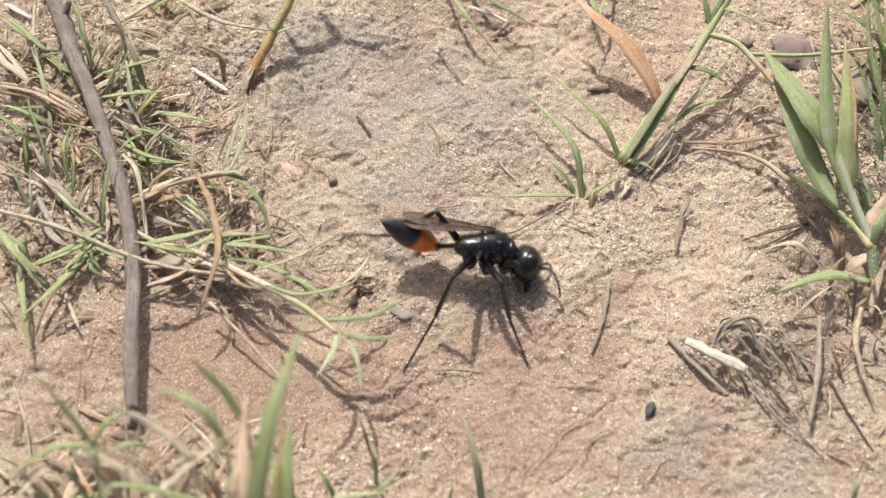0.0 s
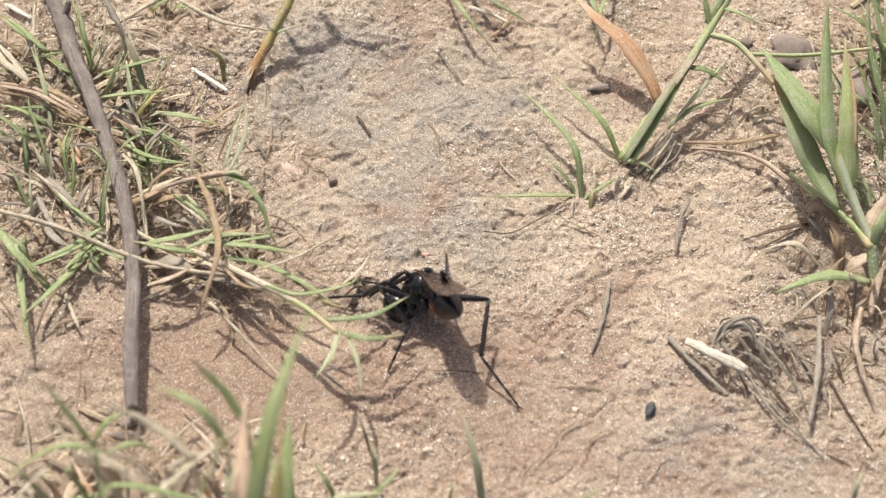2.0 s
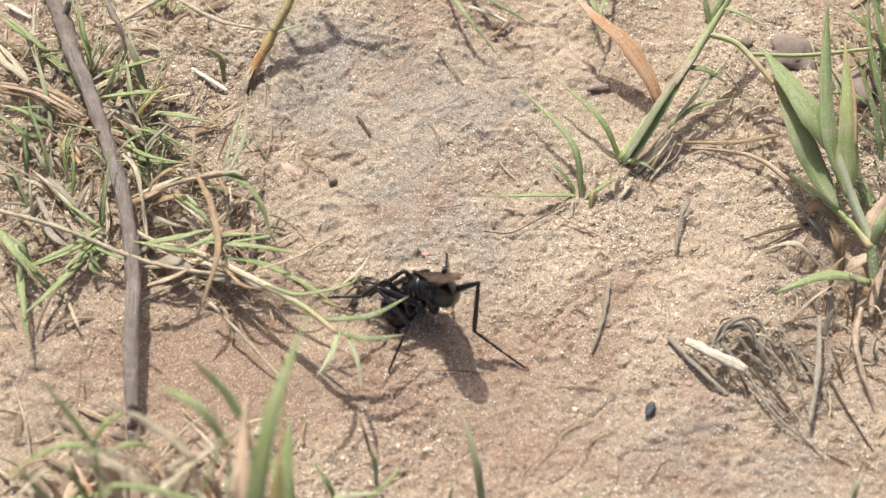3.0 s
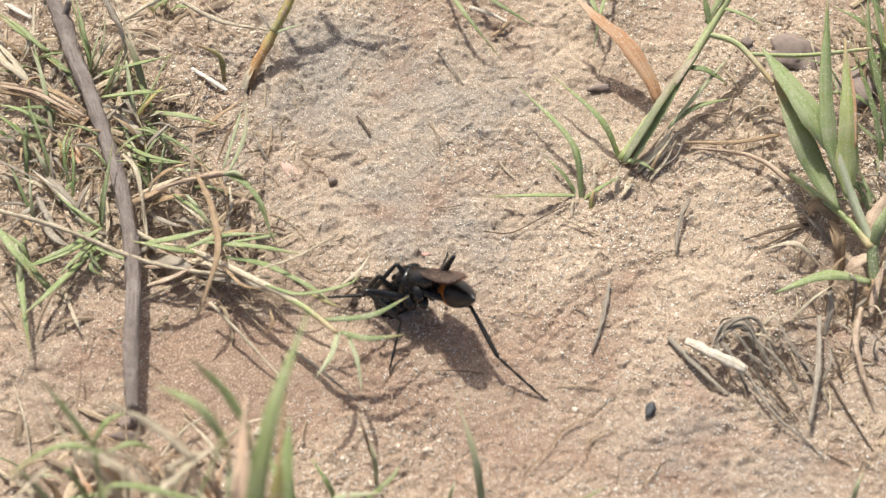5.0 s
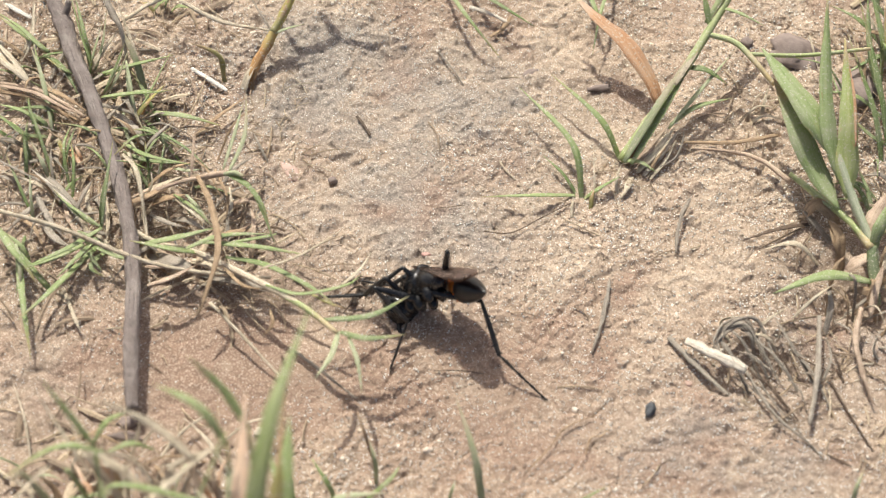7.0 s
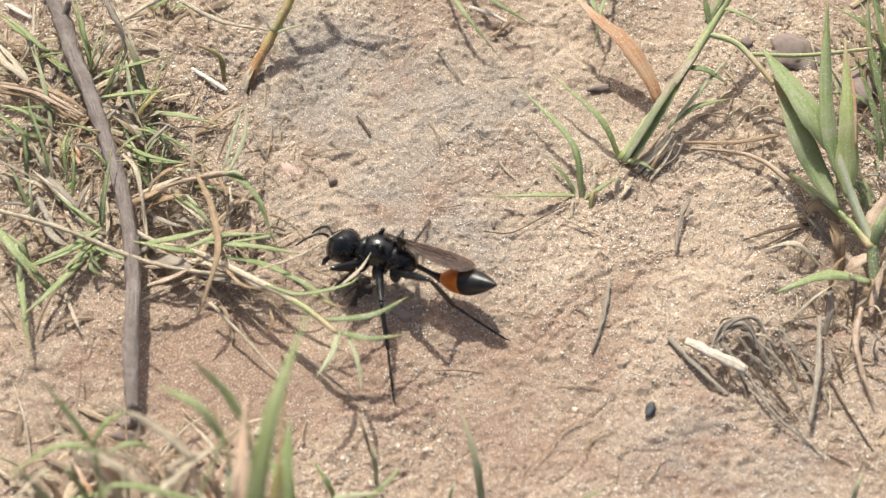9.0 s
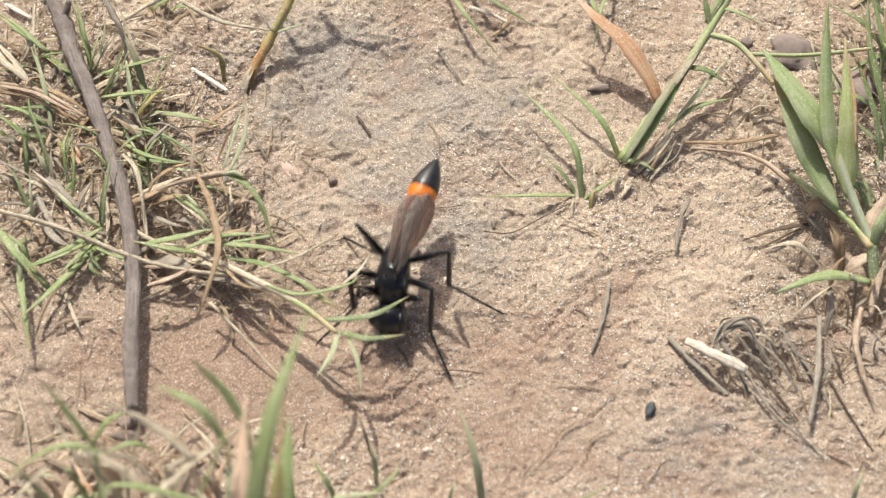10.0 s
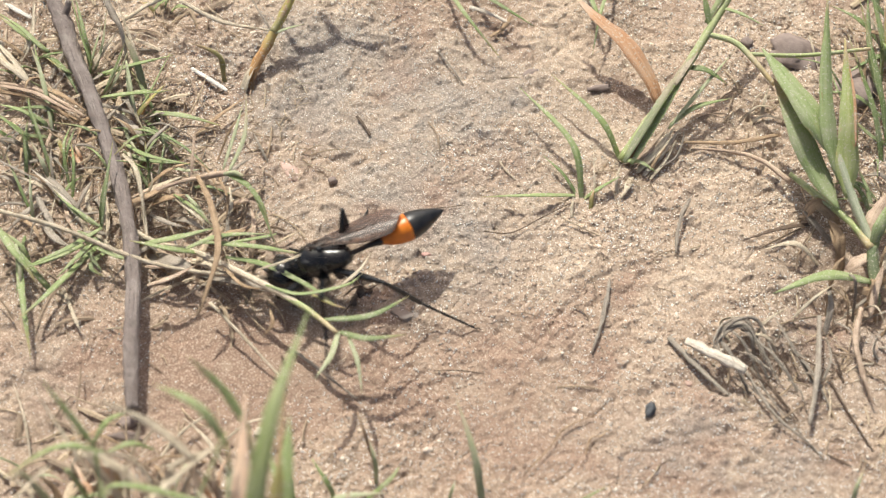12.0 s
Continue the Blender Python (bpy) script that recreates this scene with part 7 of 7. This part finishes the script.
def motions():
    # seconds, pose of the thorax, tip of the abdomen in the thorax's space, and which way its stalk is folded
    body = [
        (0, pose(0.0044, -0.0023, 0.0038, -42, 13, -4), (-10.7, 0.7, 0.6)),
        (0.1, pose(0.0036, -0.0023, 0.0038, -40, 4, 14), (-8.0, 0.3, 2.5)),
        (0.2, pose(0.0013, -0.0016, 0.0042, -3, -0, 81), (-5.4, -0.6, 3.3)),
        (0.3, pose(0.0018, -0.0023, 0.0047, 16, 21, 130), (-9.3, -0.0, 0.0)),
        (0.4, pose(0.0031, -0.0060, 0.0038, 21, 9, 158), (-11.3, 0.0, -0.0)),
        (0.5, pose(0.0046, -0.0092, 0.0031, 21, -1, 162), (-11.6, 0.0, -0.0)),
        (0.6, pose(0.0022, -0.0082, 0.0045, 18, 18, 138), (-10.3, 0.0, -0.0)),
        (0.7, pose(0.0002, -0.0082, 0.0044, 16, 17, 130), (-8.3, -0.0, -0.0)),
        (0.8, pose(-0.0023, -0.0068, 0.0029, 54, 49, 167), (-5.6, 1.2, -3.1), (0.93, -0.31, 0.20)),
        (0.9, pose(-0.0021, -0.0068, 0.0029, 54, 49, 167), (-5.2, 2.0, -4.2), (0.94, -0.25, 0.25)),
        (1.0, pose(-0.0022, -0.0069, 0.0029, 54, 49, 167), (-5.0, 3.4, -2.6), (0.88, -0.46, 0.07)),
        (1.2, pose(-0.0022, -0.0067, 0.0029, 54, 49, 167), (-5.5, 2.0, -1.2), (0.81, -0.58, 0.09)),
        (1.4, pose(-0.0020, -0.0067, 0.0029, 54, 49, 167), (-5.8, 1.5, -1.8), (0.85, -0.51, 0.13)),
        (1.6, pose(-0.0018, -0.0066, 0.0029, 54, 49, 167), (-5.8, 1.4, -2.3), (0.86, -0.50, 0.11)),
        (1.8, pose(-0.0019, -0.0058, 0.0029, 54, 49, 167), (-5.6, 0.4, -4.3), (0.92, -0.32, 0.25)),
        (2.1, pose(-0.0014, -0.0064, 0.0029, 54, 49, 167), (-5.1, 1.8, -3.6), (0.87, -0.43, 0.25)),
        (2.3, pose(-0.0010, -0.0060, 0.0029, 54, 49, 167), (-5.6, 0.5, -4.1), (0.88, -0.41, 0.25)),
        (2.5, pose(-0.0007, -0.0062, 0.0029, 54, 49, 167), (-5.8, 0.5, -3.1), (0.88, -0.42, 0.23)),
        (2.7, pose(-0.0006, -0.0062, 0.0029, 54, 49, 167), (-6.0, 0.6, -3.1), (0.89, -0.42, 0.17)),
        (2.9, pose(-0.0016, -0.0063, 0.0029, 54, 49, 167), (-5.8, 1.3, -2.5), (0.85, -0.52, 0.13)),
        (3.1, pose(-0.0019, -0.0065, 0.0029, 54, 49, 167), (-5.5, 2.0, -1.5), (0.83, -0.54, 0.12)),
        (4.0, pose(-0.0025, -0.0061, 0.0031, 58, 56, 166), (-6.5, -0.8, -3.3), (0.88, -0.40, 0.25)),
        (4.8, pose(-0.0029, -0.0059, 0.0031, 58, 56, 166), (-6.8, -1.6, -3.8), (0.89, -0.38, 0.24)),
        (5.4, pose(-0.0027, -0.0059, 0.0031, 58, 56, 166), (-6.9, -1.7, -3.7), (0.89, -0.39, 0.25)),
        (6.0, pose(-0.0024, -0.0060, 0.0031, 58, 56, 166), (-7.0, -2.0, -3.4), (0.90, -0.36, 0.25)),
        (6.6, pose(-0.0022, -0.0061, 0.0031, 58, 56, 166), (-7.0, -1.8, -3.3), (0.89, -0.37, 0.25)),
        (7.2, pose(-0.0019, -0.0060, 0.0031, 58, 56, 166), (-7.0, -1.8, -2.9), (0.90, -0.36, 0.25)),
        (7.8, pose(-0.0030, -0.0065, 0.0040, 40, 22, 150), (-8.6, 0.6, 0.6)),
        (8.4, pose(-0.0037, -0.0054, 0.0042, 41, 9, 166), (-10.2, 2.0, -0.2)),
        (8.8, pose(-0.0043, -0.0045, 0.0042, 42, 3, 173), (-10.8, 2.6, -0.7)),
        (9, pose(-0.0056, -0.0032, 0.0042, 40, -0, 163), (-11.4, 1.2, 0.3)),
        (9.1, pose(-0.0056, -0.0032, 0.0042, 40, -0, 164), (-12.0, 1.3, 0.3)),
        (9.2, pose(-0.0032, -0.0036, 0.0040, 42, 6, -173), (-11.9, 1.9, -1.6)),
    ] + [
        (9.3, pose(-0.0048, -0.0038, 0.0040, 38, 12, -157), (-11.0, 2.0, -2.6)),
        (9.4, pose(-0.0078, -0.0037, 0.0042, 39, 17, -155), (-13.2, -1.7, -1.5)),
        (9.5, pose(-0.0052, -0.0029, 0.0045, 33, 20, -142), (-12.7, 0.0, -3.3)),
        (9.6, pose(-0.0042, -0.0050, 0.0045, 15, 19, -129), (-13.3, 0.7, -2.8)),
        (9.7, pose(-0.0035, -0.0060, 0.0045, 7, 23, -106), (-12.6, 2.7, -3.5)),
        (9.8, pose(-0.0041, -0.0065, 0.0045, 6, 25, -102), (-11.1, 0.4, -2.9)),
        (9.9, pose(-0.0042, -0.0048, 0.0045, 5, 24, -101), (-11.9, 2.1, -3.1)),
        (10, pose(-0.0047, -0.0059, 0.0045, 4, 28, -98), (-13.0, 2.4, -4.6)),
        (10.1, pose(-0.0031, -0.0092, 0.0043, 2, 20, -94), (-12.3, 0.2, -2.4)),
    ] + [
        (10.2, pose(-0.0028, -0.0081, 0.0044, 3, 25, -97), (-11.5, 0.2, -3.2)),
        (10.3, pose(-0.0031, -0.0064, 0.0045, 8, 27, -107), (-11.5, -0.5, -3.6)),
        (10.4, pose(-0.0033, -0.0086, 0.0044, 8, 24, -107), (-12.0, -1.2, -3.3)),
        (10.5, pose(-0.0035, -0.0112, 0.0040, 1, 17, -91), (-11.7, 1.4, -2.2)),
        (10.6, pose(-0.0026, -0.0088, 0.0042, 2, 23, -93), (-12.2, 1.7, -3.2)),
        (10.7, pose(-0.0024, -0.0062, 0.0045, 6, 28, -101), (-11.7, 0.6, -3.9)),
        (10.8, pose(-0.0017, -0.0096, 0.0040, -0, 17, -89), (-12.9, 1.6, -1.9)),
        (10.9, pose(-0.0028, -0.0091, 0.0042, -3, 22, -83), (-12.5, 1.2, -3.0)),
        (11, pose(-0.0010, -0.0112, 0.0040, -2, 19, -86), (-13.4, -0.0, -2.8)),
    ] + [
        (11.1, pose(-0.0022, -0.0105, 0.0040, -0, 19, -90), (-12.9, 0.5, -2.7)),
        (11.2, pose(-0.0035, -0.0065, 0.0044, 9, 24, -110), (-11.6, -1.4, -3.0)),
        (11.3, pose(-0.0054, -0.0070, 0.0044, 17, 25, -131), (-12.6, -4.0, -2.9)),
        (11.4, pose(-0.0066, -0.0067, 0.0043, 18, 21, -139), (-12.2, -2.1, -2.4)),
        (11.5, pose(-0.0077, -0.0062, 0.0043, 21, 23, -160), (-12.5, -6.5, -1.3)),
        (11.6, pose(-0.0091, -0.0050, 0.0043, 21, 24, -152), (-12.6, -3.3, -2.7)),
        (11.7, pose(-0.0092, -0.0045, 0.0043, 20, 23, -147), (-12.4, -2.9, -2.4)),
        (11.8, pose(-0.0092, -0.0048, 0.0043, 21, 24, -155), (-12.0, -4.0, -2.1)),
        (12, pose(-0.0118, -0.0040, 0.0043, 21, 23, -176), (-12.1, -5.5, -2.0)),
    ]
    # where each foot stands: seconds and place on the soil
    feet = {}
    feet['hind', 1] = [(0, -10.0, 1.6), (0.1, -10.0, 1.6), (0.2, -7.3, -5.2), (0.3, 0.3, -11.5), (0.4, 6.2, -15.7), (0.5, 8.5, -19.0), (0.6, 10.9, -17.8), (0.7, 8.2, -18.7), (0.8, 5.7, -19.3), (0.9, 5.8, -19.4), (1.1, 6.1, -18.0), (1.5, 7.2, -17.4), (2.5, 7.2, -17.4), (3, 7.8, -12.7), (4, 9.6, -16.6), (7.2, 9.6, -16.6), (8, 8.3, -13.3), (8.8, 6.1, -10.2), (9.1, 6.1, -10.2), (9.2, 6.3, -9.9), (9.3, 3.0, -14.3), (9.4, 2.4, -14.3), (9.5, 4.7, -12.0), (9.6, 6.0, -7.4), (10.8, 5.5, -7.3), (10.9, 3.6, -9.9), (11, 3.3, -8.7), (12, 3.3, -9.0)]
    feet['mid', 1] = [(0, 4.2, 2.6), (0.1, 3.7, 3.2), (0.2, -6.9, 1.3), (0.3, -6.0, -9.6), (0.4, -2.2, -15.1), (0.5, -2.3, -15.7), (0.6, -6.4, -15.7), (0.7, -4.4, -17.5), (0.8, -5.2, -13.6), (7.2, -5.0, -13.4), (8, -5.0, -16.3), (8.8, -4.7, -16.6), (9.1, -4.6, -16.6), (9.2, -3.4, -15.7), (9.4, -2.6, -9.6), (9.5, -2.6, -9.3), (9.6, 0.9, -14.1), (10, 0.7, -14.4), (10.3, 2.1, -17.3), (10.8, 2.2, -17.4), (11, 3.8, -16.6), (11.3, 3.5, -16.4), (11.4, -6.0, -16.5), (11.6, -6.8, -16.6), (11.8, -7.6, -16.3), (12, -10.9, -14.6)]
    feet['hind', -1] = [(0, -3.7, -13.6), (0.1, -3.7, -13.6), (0.2, 8.1, -13.6), (0.3, 8.3, -13.6), (0.4, 11.6, -12.7), (0.5, 15.5, -13.6), (0.6, 12.2, -10.2), (0.7, 6.5, -10.2), (0.8, 2.0, -2.7), (0.9, 0.6, -1.4), (1.5, 0.3, -0.7), (7.2, 0.6, -0.6), (8.8, 3.9, -1.4), (9, -1.3, 3.2), (9.3, -2.8, 4.6), (9.5, -1.6, 6.9), (9.6, -9.1, 0.6), (9.7, -9.7, 0.6), (10, -9.6, 1.1), (10.5, -9.6, 1.6), (11, -9.1, 1.3), (11.5, -8.7, 0.3), (11.8, -8.1, 2.6), (12, -7.5, 4.4)]
    feet['mid', -1] = [(0, 8.1, -13.0), (0.1, 8.1, -13.0), (0.2, 6.3, -8.4), (0.3, 3.7, 1.3), (0.5, 0.9, -2.7), (0.7, -7.8, -6.8), (0.8, -10.0, -6.2), (0.9, -11.4, -5.5), (7.2, -11.4, -5.3), (8, -10.1, -3.9), (8.8, -2.4, 0.9), (9.1, -4.7, 2.6), (9.4, -12.5, 1.9), (9.5, -12.8, 1.9), (9.6, -12.3, -2.7), (9.8, -11.6, -9.6), (10, -12.0, -10.4), (10.5, -9.3, -7.7), (11, -11.1, -10.4), (11.2, -10.5, -9.6), (11.4, -13.4, -3.9), (11.5, -14.1, -3.4), (12, -15.1, -0.2)]
    # where the knees stand out while the wasp tamps the soil with its head
    bent = {("hind", 1): (7.8, -12.0, 2.0), ("mid", 1): (-5.0, -9.3, 3.2), ("fore", 1): (-5.4, -6.2, 3.6),
            ("hind", -1): (0.3, -4.4, 5.0), ("mid", -1): (-4.4, -5.3, 4.2)}
    walk(WASP, [(row[0], row[1]) for row in body])
    stalk, gaster, wings, head, links = [], [], ([], []), [], {key: ([], [], []) for key in LEGS}
    for n, (t, m, tip, *fold) in enumerate(body):
        tip = Vector(tip)
        digging = 0.75 < t < 7.5
        down = Vector(fold[0]) if fold else m.to_3x3().inverted() @ Vector((0, 0.3, -1))
        joint, end = bend(PIVOT, tip, PETIOLE, GASTER, down)
        stalk.append((t, aimed(PIVOT, joint - PIVOT, (0, 0, 1))))
        way = (end - joint).normalized()
        gaster.append((t, aimed(joint, way, (0, 0, 1))))
        # the folded wings lean off the abdomen as the wasp turns
        tilt = Vector((0.35 if t > 11.15 else 0.12, -0.5, 0.8)) if 9.55 < t < 11.75 else Vector((0.0, 0.0, 1.0))
        high = Vector((0, 0, 1)) if digging else (m.to_3x3().inverted() @ tilt + Vector((0, 0, 0.3 if t > 9.55 else 1))).normalized()
        over = way.cross(high.cross(way)).normalized()
        for k, s in enumerate((1, -1)):
            root = Vector((0.3, WING_ROOT * s, 1.95))
            goal = joint + way * 3.4 + over * (2.0 + 0.15 * s) + over.cross(way).normalized() * (-0.3 * s)
            way_w, up_w = goal - root, over
            if digging:
                flip = m.to_3x3().inverted()
                way_w = joint + way * 3.4 + flip @ Vector((0.3, -0.8 + 0.2 * s, 4.3)) - root
                up_w = flip @ Vector((-0.2, 0.6, 0.8))
            wings[k].append((t, aimed(root, way_w, up_w)))
        nod = 14 * math.sin(t * 9.0) if 0.8 < t < 9.0 else 8 * math.sin(t * 11.0)
        head.append((t, pose(0.0027, 0, -0.0002, 0, (24 if t < 8.0 else 4) + nod * 0.5, nod * 0.4)))
        inv = m.inverted()
        for key, (femur, tibia, tarsus, hip, sizes) in LEGS.items():
            if key in feet:
                x, y = between(feet[key], t)
                foot = Vector((x, y, soil(x, y) + 0.25))
            elif digging:
                foot = Vector((-10.8, -5.7, 0.4)) if key[1] > 0 else Vector((-7.9, -3.9, 0.4))
            else:
                p = m @ (Vector((3.9 + 0.5 * math.sin(n * 2.1 + key[1]), 1.5 * key[1], -2.0)) * MM) / MM
                foot = Vector((p.x, p.y, soil(p.x, p.y) + 0.2))
            hip_w = m @ (hip * MM) / MM
            back = hip_w - foot
            back.z = 0
            out = (m.to_3x3() @ Vector((0, key[1], 0)))
            length = min(sizes[2] * 0.93, max(back.length * 0.55, 0.8))
            ankle = foot + back.normalized() * length
            ankle.z = foot.z + math.sqrt(max(sizes[2] ** 2 - length ** 2, 0.0))
            ankle.z = min(ankle.z, foot.z + 2.2)
            ankle = foot + (ankle - foot).normalized() * sizes[2]
            pole = Vector((0, 0, 1.0)) + out * 0.45
            if digging and key in bent:
                pole = Vector(bent[key]) - (hip_w + ankle) / 2
            knee, ankle = bend(hip_w, ankle, sizes[0], sizes[1], pole)
            way = (foot - ankle).normalized()
            for rows, a, b in zip(links[key], (hip_w, knee, ankle), (knee, ankle, ankle + way)):
                pa, pb = inv @ (a * MM) / MM, inv @ (b * MM) / MM
                rows.append((t, aimed(pa, pb - pa, inv.to_3x3() @ Vector((0, 0, 1)) + Vector((0.01, 0, 0)))))
    walk(STALK, stalk)
    walk(GASTER_PART, gaster)
    walk(HEAD, head)
    for k in (0, 1):
        walk(WINGS[k], wings[k])
    for key, (femur, tibia, tarsus, hip, sizes) in LEGS.items():
        for ob, rows in zip((femur, tibia, tarsus), links[key]):
            walk(ob, rows)


motions()
